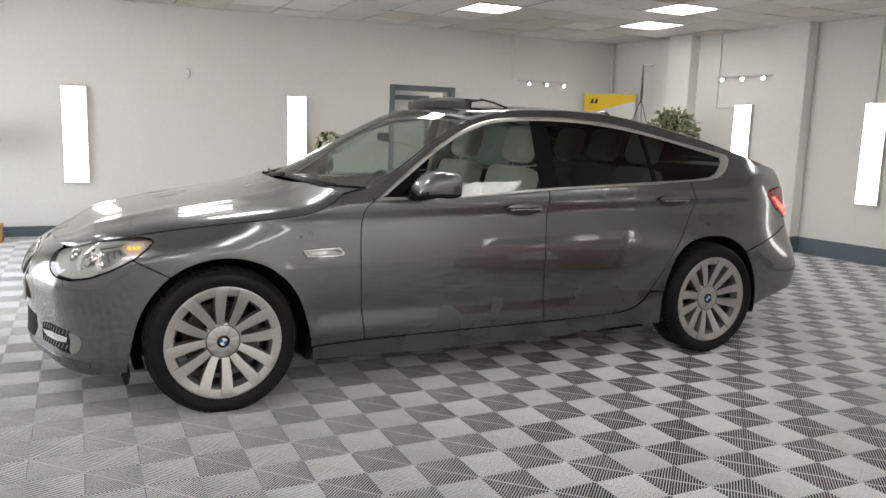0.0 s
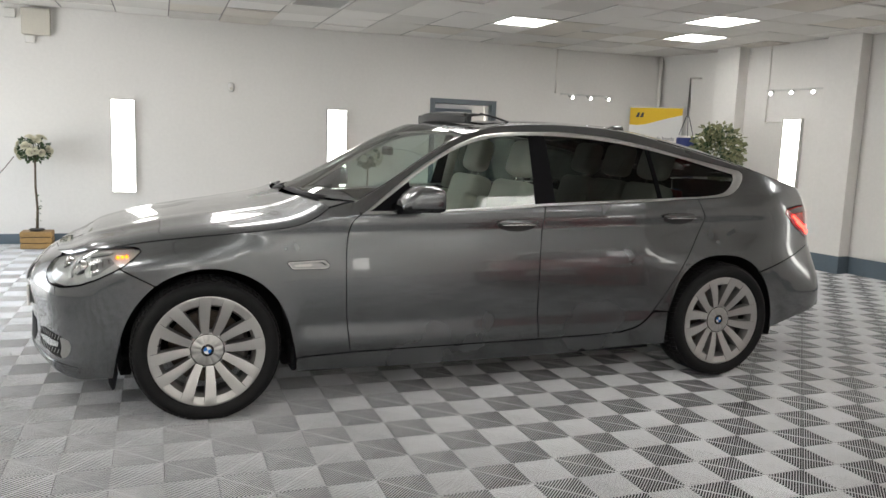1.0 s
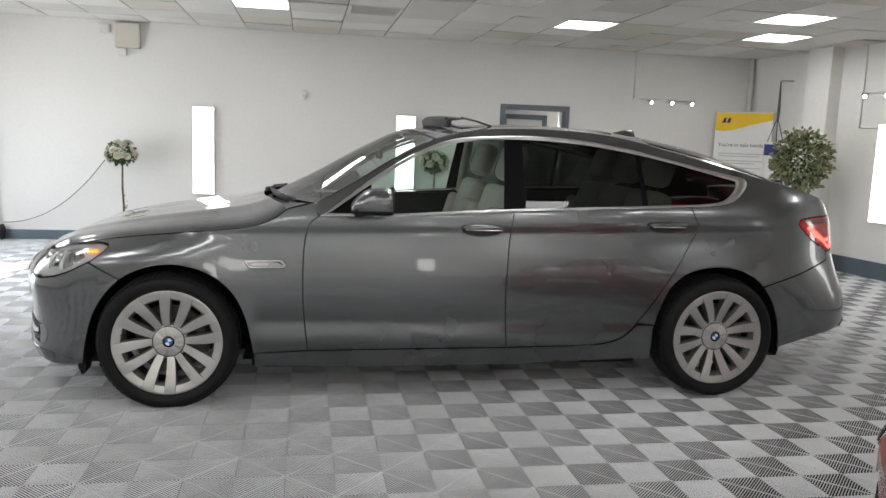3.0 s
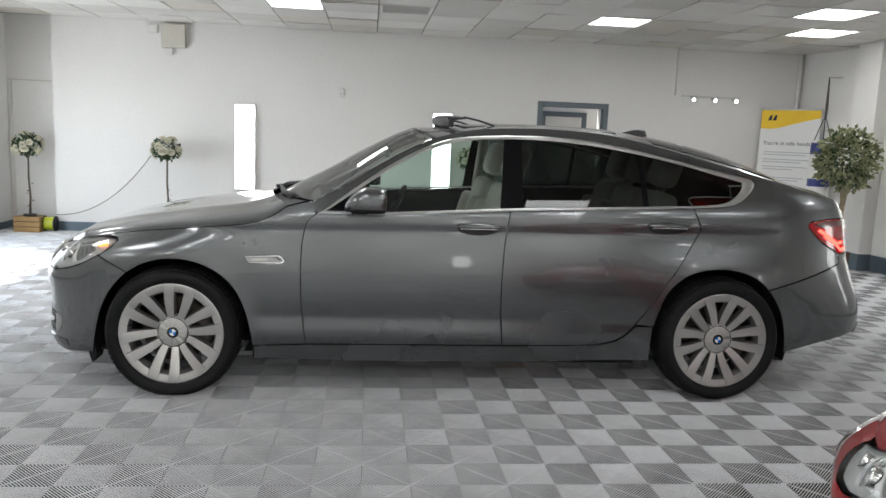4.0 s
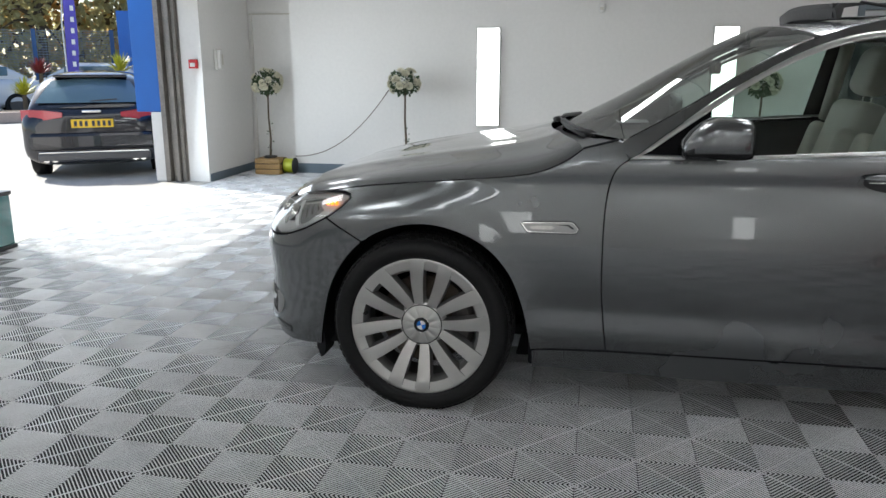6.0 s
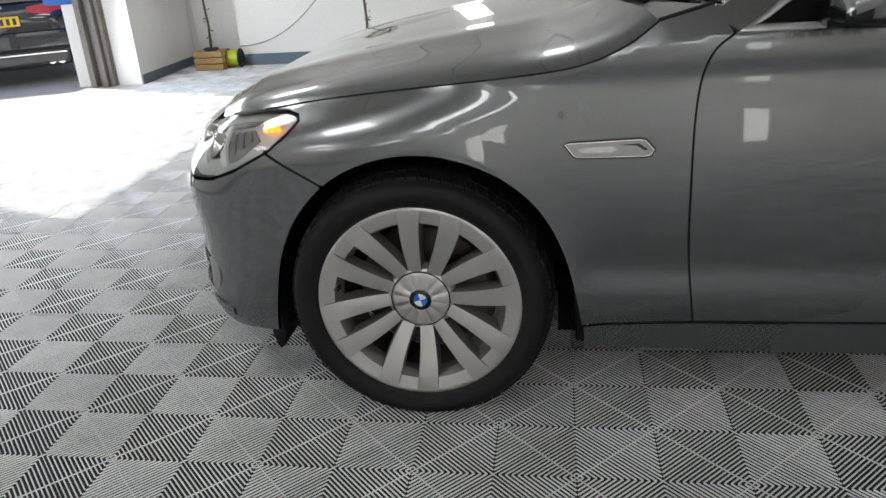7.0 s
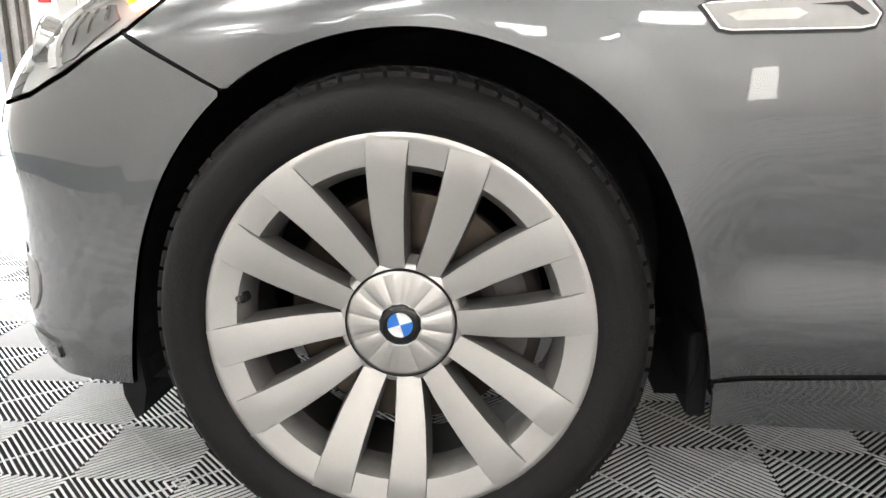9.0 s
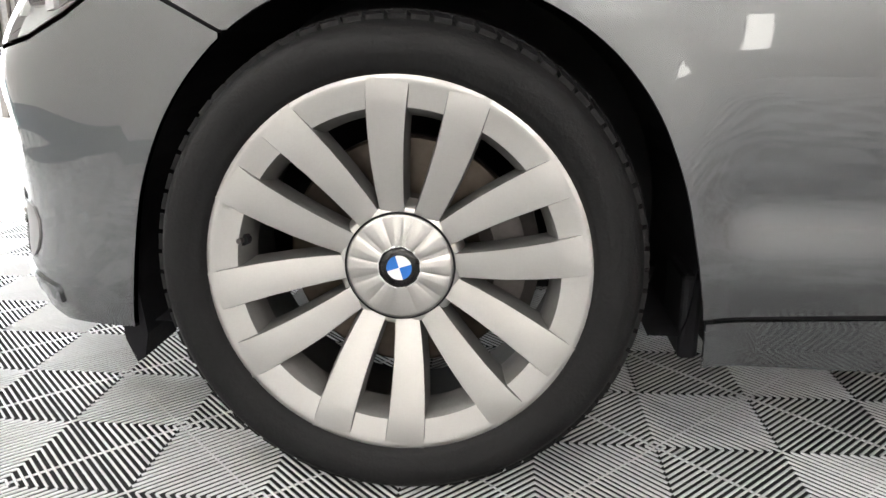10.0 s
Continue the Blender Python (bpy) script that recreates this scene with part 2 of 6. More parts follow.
# ---- suspended ceiling: slabs in one mesh ----
CX0, CY0, CPX, CPY = -0.08, 4.07, 0.588, 0.60
# (4, -10) is placed from its reflection in the side windows
# lamps at j below -2 are unseen, most added to brighten the room
LAMPS = {(0, 0), (6, 0), (9, -2), (10, 0), (3, -3), (-4, -3), (0, -4), (3, -6), (6, -5), (4, -10), (11, -8), (-4, -6), (-6, -9), (-3, -9), (0, -11), (-5, -12), (-2, -13), (2, -14), (5, -14), (8, -13), (-4, -16), (0, -17), (4, -17), (8, -16), (-2, -18), (2, -18), (6, -18), (-6, -14)}
VENT = (2, 0)
rng = random.Random(5)
cv, cf, cm = [], [], []
for i in range(-7, 16):
    for j in range(-19, 4):
        x0, y0 = CX0 + i * CPX, CY0 + j * CPY
        y1 = min(y0 + CPY, BACK - 0.002)
        if (i, j) in LAMPS or (i, j) == VENT or y0 > BACK or x0 > 8.8 or x0 + CPX < LEFT:
            continue
        x0c = max(x0, LEFT + 0.002)
        k = len(cv)
        tilt = [rng.uniform(-0.006, 0.006) for _ in range(4)]
        drop = rng.uniform(0, 0.006) + (0.010 if rng.random() < 0.12 else 0.0)
        g = 0.008
        for (x, y), t in zip(((x0c + g, y0 + g), (x0 + CPX - g, y0 + g), (x0 + CPX - g, y1 - g), (x0c + g, y1 - g)), tilt):
            cv.append((x, y, CEIL + t - drop))
        for x, y, z in cv[k:k + 4]:
            cv.append((x, y, z + 0.018))
        cf += [(k, k + 3, k + 2, k + 1), (k, k + 1, k + 5, k + 4), (k + 1, k + 2, k + 6, k + 5), (k + 2, k + 3, k + 7, k + 6), (k + 3, k, k + 4, k + 7)]
        cm += [rng.choices((0, 1, 2), (0.50, 0.20, 0.30))[0]] * 5
for n in range(24):                          # the bars of the grid between the slabs, coloured dark as the joints' shadow lines
    for x0, y0, x1, y1 in ((CX0 + (n - 7) * CPX - 0.007, REAR, CX0 + (n - 7) * CPX + 0.007, BACK - 0.002), (LEFT + 0.002, CY0 + (n - 19) * CPY - 0.007, 8.4, CY0 + (n - 19) * CPY + 0.007)):
        k = len(cv)
        cv += [(x, y, z) for z in (CEIL + 0.001, CEIL + 0.012) for x, y in ((x0, y0), (x1, y0), (x1, y1), (x0, y1))]
        cf += [(k, k + 3, k + 2, k + 1), (k, k + 1, k + 5, k + 4), (k + 1, k + 2, k + 6, k + 5), (k + 2, k + 3, k + 7, k + 6), (k + 3, k, k + 4, k + 7)]
        cm += [3] * 5
me = mesh_of("ceiling_slabs", cv, cf, M_CEIL)
me.materials.append(M_CEIL_OLD), me.materials.append(M_CEIL_GREY), me.materials.append(M_TBARSHADOW)
me.polygons.foreach_set("material_index", cm)
ob = part("ceiling_slabs", me, None, ceiling)


def ceiling_light(i, j):
    x0, y0 = CX0 + i * CPX, CY0 + j * CPY
    t = thing("ceiling_light", "square white recessed ceiling light panel, switched on", "ceiling light", "ceiling lights", m=pose(x0 + CPX / 2, y0 + CPY / 2, CEIL))
    a, b = CPX / 2 - 0.004, CPY / 2 - 0.004
    bm = bmesh.new()
    for q in ((-a, -b, a, -b + 0.018), (-a, b - 0.018, a, b), (-a, -b + 0.018, -a + 0.018, b - 0.018), (a - 0.018, -b + 0.018, a, b - 0.018)):
        box(q[0], q[1], -0.008, q[2], q[3], 0.03, bm=bm)
    part("frame", bm, M_WHITEPL, t)
    part("diffuser", box(-a + 0.018, -b + 0.018, 0.0, a - 0.018, b - 0.018, 0.012), M_LAMP, t, "glowing white diffuser")


for i, j in sorted(LAMPS):
    ceiling_light(i, j)

vent = thing("ceiling_vent", "dark slatted air vent set in the ceiling", "vent", m=pose(CX0 + (VENT[0] + 0.5) * CPX, CY0 + (VENT[1] + 0.5) * CPY, CEIL))
part("backing", box(-0.28, -0.28, 0.02, 0.28, 0.28, 0.03), M_GAP, vent)
bm = bmesh.new()
for q in ((-0.285, -0.285, 0.285, -0.25), (-0.285, 0.25, 0.285, 0.285), (-0.285, -0.25, -0.25, 0.25), (0.25, -0.25, 0.285, 0.25)):
    box(q[0], q[1], -0.006, q[2], q[3], 0.02, bm=bm)
part("frame", bm, M_WHITEPL, vent)
for k in range(9):
    y = -0.22 + k * 0.055
    part("slat", box(-0.25, y - 0.012, 0.0, 0.25, y + 0.004, 0.012), M_ALU, vent)


# ---- grey liftback car: the body's surface ----
# s runs along the body's plan outline from the middle of the nose (about -1.4) to the middle of the tail; on the flanks it equals x.
CY = 0.90                                  # the car's middle plane
PLAN = [(-0.858, 0.0), (-0.857, 0.18), (-0.842, 0.28), (-0.800, 0.43), (-0.748, 0.57), (-0.702, 0.69), (-0.615, 0.80), (-0.44, 0.884), (-0.15, 0.930), (0.4, 0.943), (1.0, 0.949),
        (1.5, 0.952), (2.5, 0.955), (3.1, 0.955), (3.4, 0.948), (3.7, 0.915), (3.94, 0.86), (4.07, 0.70), (4.12, 0.47), (4.135, 0.2), (4.135, 0.0)]


def chaikin(points, rounds):
    p = np.array(points, float)
    for _ in range(rounds):
        a, b = p[:-1] * 0.75 + p[1:] * 0.25, p[:-1] * 0.25 + p[1:] * 0.75
        mid = np.empty((2 * len(a), 2))
        mid[0::2], mid[1::2] = a, b
        p = np.vstack([p[:1], mid, p[-1:]])
    return p


_plan = chaikin(PLAN, 5)
_len = np.r_[0, np.cumsum(np.hypot(*np.diff(_plan, axis=0).T))]
S0 = 0.8 - np.interp(0.8, _plan[:, 0], _len)
_s = _len + S0
S_NOSE, S_TAIL = _s[0], _s[-1]
_tan = np.gradient(_plan, _s, axis=0)
_tan /= np.hypot(_tan[:, 0], _tan[:, 1])[:, None]


def soft_table(zs, values, sigma):
    z = np.linspace(0.0, 2.0, 801)
    v = np.interp(z, zs, values)
    k = np.exp(-0.5 * (np.arange(-60, 61) * 0.0025 / sigma) ** 2)
    return z, np.convolve(np.pad(v, 60, mode="edge"), k / k.sum(), mode="valid")


LOW = soft_table([0.0, 0.12, 0.20, 0.25, 0.29, 0.315, 0.345, 0.38, 0.415, 0.44, 0.46, 0.50, 0.54, 0.60, 0.66, 0.70],
                 [0.062, 0.052, 0.0375, 0.0290, 0.0225, 0.0165, 0.0115, 0.0105, 0.0135, 0.0158, 0.0152, 0.0100, 0.0055, 0.0014, 0.0002, 0.0], 0.008)
# the doors above their widest line: tumblehome, the fold of the shoulder crease, the shoulder
HIGH = soft_table([0.0, 0.66, 0.70, 0.75, 0.79, 0.83, 0.87, 0.905, 0.926, 0.940, 0.965, 0.99, 1.02, 1.05, 1.10, 2.0],
                  [0.0, 0.0, 0.0011, 0.0050, 0.0099, 0.0161, 0.0233, 0.0300, 0.0332, 0.0322, 0.0292, 0.0300, 0.0345, 0.0420, 0.0600, 0.45], 0.005)
NOSE = soft_table([0.0, 0.24, 0.29, 0.34, 0.42, 0.50, 0.58, 0.62, 0.655, 0.70, 0.78, 0.9, 2.0], [0.0, -0.004, -0.014, -0.006, 0.0, -0.002, -0.014, -0.016, -0.004, 0.010, 0.019, 0.032, 0.032], 0.010)
END = soft_table([0.0, 0.16, 0.24, 0.42, 0.66, 0.75, 0.9], [0.05, 0.03, 0.006, 0.0, 0.0, 0.006, 0.03], 0.02)
TAIL = soft_table([0.0, 0.26, 0.36, 0.42, 0.5, 0.6, 0.7, 0.82, 1.02, 1.11, 1.2, 1.3, 2.0], [0.09, 0.07, 0.02, 0.0, 0.0, 0.02, 0.06, 0.10, 0.13, 0.16, 0.22, 0.36, 0.9], 0.012)
TOP = ([-1.5, -0.95, -0.75, -0.6, -0.4, -0.22, 0.07, 0.36, 0.5, 0.62, 0.76, 1.13, 1.55, 1.85, 2.3, 2.6, 2.85, 3.06, 3.3, 4.0, 5.0],
       [0.76, 0.785, 0.80, 0.822, 0.851, 0.878, 0.911, 0.945, 0.975, 1.0, 1.012, 1.022, 1.044, 1.062, 1.081, 1.095, 1.108, 1.12, 1.14, 1.16, 1.16])
IN = ([-1.5, -0.6, 0.1, 0.4, 0.7, 0.9, 2.8, 3.2, 5.0], [0.09, 0.10, 0.105, 0.09, 0.042, 0.034, 0.034, 0.045, 0.06])


def smooth(a, b, v):
    t = np.clip((v - a) / (b - a), 0, 1)
    return t * t * (3 - 2 * t)


def inset(s, z):
    """How far the skin lies inside the plan outline."""
    zt, ot = np.interp(s, *TOP), np.interp(s, *IN)
    side = np.interp(z, *LOW) * smooth(0.37, 0.50, s) * (1 - smooth(2.45, 2.70, s))
    ends = np.interp(z, *END) * (1 - smooth(-0.7, 0.3, s)) + np.interp(z, *END) * smooth(2.4, 2.8, s) * 0.8
    low = side + ends + np.interp(z, *NOSE) * (1 - smooth(-0.80, -0.42, s))
    z0 = np.minimum(0.80, zt - 0.14)
    zz = np.minimum(z, zt)
    wing = ot * np.clip((zz - z0) / (zt - z0), 0, 1) ** 2.2
    door = np.interp(zz - 0.018 * (s - 1.0), *HIGH)
    w = smooth(-0.30, 0.40, s) * (1 - smooth(3.15, 3.75, s))
    up = wing * (1 - w) + door * w + np.maximum(z - zt, 0) * 0.50 + np.maximum(z - zt, 0) ** 2 * 0.16
    o = low + up
    w = smooth(3.35, 4.05, s)
    o = o * (1 - w) + np.interp(z, *TAIL) * w
    # flared lips round the wheel openings
    for xc, zw, ra in ((0.012, 0.345, 0.455), (3.066, 0.352, 0.450)):
        r = np.hypot(s - xc, z - zw) - 0.03 * smooth(0.1, 0.42, z - zw)
        k = ra - r
        o = o - 0.055 * np.clip(0.5 * (k + np.sqrt(k * k + 0.003 ** 2)), 0, 0.06) * smooth(0.18, 0.34, z)
    return o


def skin(s, z, deep=0.0):
    """Points of the near flank; deep moves them inwards."""
    s, z = np.asarray(s, float), np.asarray(z, float)
    o = inset(s, z) + deep
    x, d = np.interp(s, _s, _plan[:, 0]), np.interp(s, _s, _plan[:, 1])
    tx, td = np.interp(s, _s, _tan[:, 0]), np.interp(s, _s, _tan[:, 1])
    n = np.hypot(tx, td)
    return np.stack([x + td / n * o, CY - (d - tx / n * o), z], -1)


def skin_normal(s, z):
    e = 2e-3
    a, b = skin(s + e, z) - skin(s - e, z), skin(s, z + e) - skin(s, z - e)
    n = np.cross(a, b)
    return n / np.linalg.norm(n, axis=-1, keepdims=True)


# ---- grey liftback car: materials and panel builders ----
def paint(name, colour, metal, rough):
    m = mat(name, colour, rough, metal, vary=0.02, scale=1.5, fine=400)
    b = m.node_tree.nodes["Principled BSDF"]
    b.inputs["Coat Weight"].default_value, b.inputs["Coat Roughness"].default_value = 1.0, 0.02
    b.inputs["Coat IOR"].default_value = 1.49
    return m


M_PAINT = paint("grey_metallic_paint", (0.140, 0.147, 0.152), 0.84, 0.265)
M_CHROME = mat("satin_chrome", (0.72, 0.72, 0.71), 0.14, 1.0, vary=0.02)
M_MATTECHROME = mat("brushed_chrome_trim", (0.52, 0.52, 0.51), 0.38, 1.0, vary=0.03)
M_ALLOY = mat("silver_alloy", (0.52, 0.511, 0.492), 0.29, 0.75, vary=0.04, scale=6, fine=300)
# shade inside the barrel put into the colour; also serves the parked cars' rims
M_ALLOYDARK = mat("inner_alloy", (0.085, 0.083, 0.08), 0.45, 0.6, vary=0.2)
# darker copy of silver_alloy: shade in the spoke pockets put into the colour
M_POCKETSHADE = mat("shaded_wheel_pocket", (0.215, 0.211, 0.204), 0.42, 0.7, vary=0.08, scale=8, fine=200)
M_TYRE = mat("tyre_rubber", (0.0095, 0.0095, 0.010), 0.62, vary=0.3, scale=12, fine=200, bump=0.15, spec=0.2)
M_LINER = mat("black_liner", (0.010, 0.010, 0.012), 0.75, vary=0.2, bump=0.1, spec=0.2)
M_PILLAR = mat("black_pillar_film", (0.005, 0.005, 0.006), 0.5, vary=0.05, spec=0.06)
M_DISC = mat("brake_disc_steel", (0.12, 0.098, 0.08), 0.4, 0.9, vary=0.25, scale=25)
M_CALIPER = mat("dull_caliper_metal", (0.11, 0.10, 0.095), 0.55, 0.6, vary=0.3, scale=20)
M_CREAM = mat("cream_leather", (0.60, 0.575, 0.51), 0.5, vary=0.06, scale=8, fine=150, bump=0.12)
M_TRIMGREY = mat("dark_interior_trim", (0.025, 0.026, 0.028), 0.65, vary=0.15)
M_GLASSCLEAR = glass("greenish_clear_glass", (0.76, 0.87, 0.82), ior=1.5)
M_GLASSFRONT = glass("windscreen_glass", (0.72, 0.80, 0.76), ior=3.8)
M_GLASSDARK = glass("privacy_glass", (0.14, 0.165, 0.155), ior=1.40)
M_LENS = glass("clear_lamp_lens", (0.93, 0.95, 0.96))
M_AMBER = mat("lit_amber_bulb", (1.0, 0.24, 0.01), 0.4, vary=0, emit=1.7)
M_TAILRED = mat("red_lamp_lens", (0.45, 0.008, 0.01), 0.12, vary=0.05, coat=1.0)
M_TAILDEEP = mat("deep_red_lamp_lens", (0.12, 0.004, 0.006), 0.1, vary=0.05, coat=1.0)
M_TAILLIT = mat("lit_red_lamp_strip", (1.0, 0.03, 0.02), 0.4, vary=0, emit=5.0)
M_REFLECT = mat("lamp_reflector", (0.75, 0.75, 0.74), 0.12, 1.0, vary=0.02)
M_BADGEBLUE = mat("badge_blue", (0.02, 0.16, 0.55), 0.25, vary=0)
M_BADGEWHITE = mat("badge_white", (0.8, 0.8, 0.8), 0.25, vary=0)


def dense(points, step=0.02, closed=True):
    out = []
    n = len(points)
    for i in range(n if closed else n - 1):
        a, b = np.array(points[i], float), np.array(points[(i + 1) % n], float)
        k = max(1, int(np.hypot(*(b - a)) / step))
        out += [tuple(a + (b - a) * j / k) for j in range(k)]
    return out if closed else out + [tuple(points[-1])]


def curve(points, rounds=3):
    """A smooth line near the given points."""
    return [tuple(p) for p in chaikin(points, rounds)]


def shrink(loop, by):
    p = np.array(loop, float)
    area2 = np.sum(p[:, 0] * np.roll(p[:, 1], -1) - p[:, 1] * np.roll(p[:, 0], -1))
    t = np.roll(p, -1, 0) - np.roll(p, 1, 0)
    t /= np.maximum(np.hypot(t[:, 0], t[:, 1]), 1e-9)[:, None]
    n = np.stack([-t[:, 1], t[:, 0]], 1) * (1 if area2 > 0 else -1)
    return p + n * by


def fill(loop, ds, dz):
    """Triangles of a loop in the (s, z) plane, with inner points."""
    from mathutils.geometry import delaunay_2d_cdt
    p = np.array(loop, float)
    lo, hi = p.min(0), p.max(0)
    gs, gz = np.meshgrid(np.arange(lo[0] + ds / 2, hi[0], ds), np.arange(lo[1] + dz / 2, hi[1], dz))
    q = np.stack([gs.ravel(), gz.ravel()], 1)
    inside = np.zeros(len(q), bool)
    near = np.full(len(q), 9.0)
    for a, b in zip(p, np.roll(p, -1, 0)):
        cross = ((a[1] > q[:, 1]) != (b[1] > q[:, 1])) & (q[:, 0] < (b[0] - a[0]) * (q[:, 1] - a[1]) / (b[1] - a[1] + 1e-12) + a[0])
        inside ^= cross
        ab = b - a
        t = np.clip(((q - a) @ ab) / (ab @ ab + 1e-12), 0, 1)
        near = np.minimum(near, np.hypot(*(q - a - t[:, None] * ab).T))
    q = q[inside & (near > 0.4 * min(ds, dz))]
    pts = [Vector(v) for v in np.vstack([p, q]).tolist()]
    edges = [(i, (i + 1) % len(p)) for i in range(len(p))]
    co, _, tris, *_ = delaunay_2d_cdt(pts, edges, [], 1, 1e-6)
    return np.array([tuple(c) for c in co]), [tuple(t) for t in tris], len(p)


def panel(name, loop, material, parent, deep=0.0, gap=0.0026, skirt=0.010, ds=0.03, dz=0.011, step=0.02, mirror=(-1, 1), label=""):
    """A body panel on both flanks (or one), its edges turned inwards."""
    base = shrink(dense(loop, step), gap)
    uv, tris, nb = fill(base, ds, dz)
    co, no = skin(uv[:, 0], uv[:, 1], deep), skin_normal(uv[:, 0], uv[:, 1])
    made = []
    for side in mirror:
        c, n = co.copy(), no.copy()
        faces = [t for t in tris]
        rim = skin(base[:, 0], base[:, 1], deep)
        low = skin(base[:, 0], base[:, 1], deep + skirt)
        k = len(c)
        out = np.gradient(base, axis=0)
        verts = np.vstack([c, rim, low])
        m = len(base)
        faces += [(k + i, k + (i + 1) % m, k + m + (i + 1) % m, k + m + i) for i in range(m)]
        e = np.roll(rim, -1, 0) - np.roll(rim, 1, 0)
        en = np.cross(e, low - rim)
        en /= np.maximum(np.linalg.norm(en, axis=1, keepdims=True), 1e-9)
        mid = rim.mean(0)
        en *= np.sign(((rim - mid) * en).sum(1, keepdims=True)) + 1e-9
        normals = np.vstack([n, en, en])
        if side > 0:
            verts[:, 1] = 2 * CY - verts[:, 1]
            normals[:, 1] *= -1
            faces = [f[::-1] for f in faces]
        a, b, d = (verts[faces[0][i]] for i in range(3))
        if np.dot(np.cross(b - a, d - a), normals[faces[0][0]]) < 0:
            faces = [f[::-1] for f in faces]
        me = mesh_of(name, verts.tolist(), faces, material, True)
        me.normals_split_custom_set_from_vertices(normals.tolist())
        ob = part(name, me, material, parent, label)
        made.append(ob)
    return made


def strip(name, outer, inner, material, parent, deep=-0.003, thick=0.012, mirror=(-1, 1), label="", n=90):
    """A trim band between two lines in (s, z), slightly domed."""
    def even(line):
        p = np.array(line, float)
        l = np.r_[0, np.cumsum(np.hypot(*np.diff(p, axis=0).T))]
        t = np.linspace(0, l[-1], n)
        return np.stack([np.interp(t, l, p[:, 0]), np.interp(t, l, p[:, 1])], 1)
    a, b = even(outer), even(inner)
    rows = [(0.0, thick), (0.0, 0.0), (0.3, -0.0015), (0.7, -0.0015), (1.0, 0.0), (1.0, thick)]
    for side in mirror:
        verts = []
        for w, dp in rows:
            p = a + (b - a) * w
            c = skin(p[:, 0], p[:, 1], deep + dp)
            if side > 0:
                c[:, 1] = 2 * CY - c[:, 1]
            verts.append(c)
        v = np.vstack(verts)
        faces = [(r * n + i, r * n + i + 1, (r + 1) * n + i + 1, (r + 1) * n + i) for r in range(len(rows) - 1) for i in range(n - 1)]
        bm = bmesh.new()
        bv = [bm.verts.new(c) for c in v]
        for f in faces:
            bm.faces.new([bv[i] for i in f])
        ob = part(name, bm, material, parent, label)
        for p in ob.data.polygons:
            p.use_smooth = True
    return


def span(name, edge, crown, bow, material, parent, power=2.2, ridge=0.0, roll=0.0, cut=1.0, lift=0.0, nq=41, skirt=0.012, label=""):
    """A panel across the car: edge gives (s, z) stations of its near rim, crown and bow its rise and shift in the middle; cut keeps the middle part only."""
    p = np.array(edge, float)
    e = skin(p[:, 0], p[:, 1])
    q = np.sin(np.linspace(-1, 1, nq) * 1.45) / math.sin(1.45) * cut
    verts = []
    for i in range(len(p)):
        half = CY - e[i, 1]
        for t in q:
            f = 1 - abs(t) ** power
            z = e[i, 2] + (crown[i] - roll) * f + roll * (1 - abs(t) ** 22) * min(1.0, i / 12) + roll * f * (1 - min(1.0, i / 12)) + lift + ridge * math.exp(-(((abs(t) - 0.6) / 0.09) ** 2)) * min(1.0, i / 6)
            verts.append((e[i, 0] + bow[i] * (1 - t * t), CY + half * t, z))
    n = len(p)
    faces = [(i * nq + j, (i + 1) * nq + j, (i + 1) * nq + j + 1, i * nq + j + 1) for i in range(n - 1) for j in range(nq - 1)]
    rim = [j for j in range(nq)] + [i * nq + nq - 1 for i in range(1, n)] + [(n - 1) * nq + j for j in range(nq - 2, -1, -1)] + [i * nq for i in range(n - 2, 0, -1)]
    k = len(verts)
    verts += [(verts[r][0], verts[r][1], verts[r][2]) for r in rim] + [(verts[r][0], verts[r][1], verts[r][2] - skirt) for r in rim]
    m = len(rim)
    faces += [(k + i, k + m + i, k + m + (i + 1) % m, k + (i + 1) % m) for i in range(m)]
    me = mesh_of(name, verts, faces, material, True)
    me.update()
    if me.polygons[0].normal.z < 0:
        me.flip_normals()
    return part(name, me, material, parent, label)


def stations(points, n):
    """Even stations along a line of (s, z, crown, bow)."""
    p = np.array(points, float)
    for _ in range(3):
        a, b = p[:-1] * 0.75 + p[1:] * 0.25, p[:-1] * 0.25 + p[1:] * 0.75
        mid = np.empty((2 * len(a), p.shape[1]))
        mid[0::2], mid[1::2] = a, b
        p = np.vstack([p[:1], mid, p[-1:]])
    l = np.r_[0, np.cumsum(np.linalg.norm(np.diff(p[:, :2], axis=0), axis=1))]
    t = np.linspace(0, l[-1], n)
    r = np.stack([np.interp(t, l, p[:, c]) for c in range(4)], 1)
    return r[:, :2], r[:, 2], r[:, 3]


# lines of the body, in (s, z)
ARCH_F = curve([(-0.445, 0.14), (-0.427, 0.26), (-0.402, 0.38), (-0.375, 0.48), (-0.315, 0.59), (-0.22, 0.685), (-0.11, 0.738), (0.013, 0.757), (0.13, 0.740),
                (0.245, 0.690), (0.335, 0.605), (0.39, 0.49), (0.42, 0.36), (0.433, 0.28), (0.437, 0.20)])
ARCH_R = curve([(2.652, 0.22), (2.658, 0.39), (2.68, 0.49), (2.735, 0.64), (2.83, 0.725), (2.948, 0.762), (3.075, 0.768), (3.2, 0.748), (3.315, 0.68), (3.41, 0.555), (3.455, 0.41), (3.47, 0.285)])
CUT_F = curve([(0.715, 0.298), (0.698, 0.425), (0.687, 0.544), (0.684, 0.727), (0.687, 0.847), (0.70, 0.934), (0.722, 0.985), (0.765, 1.016)], 2)
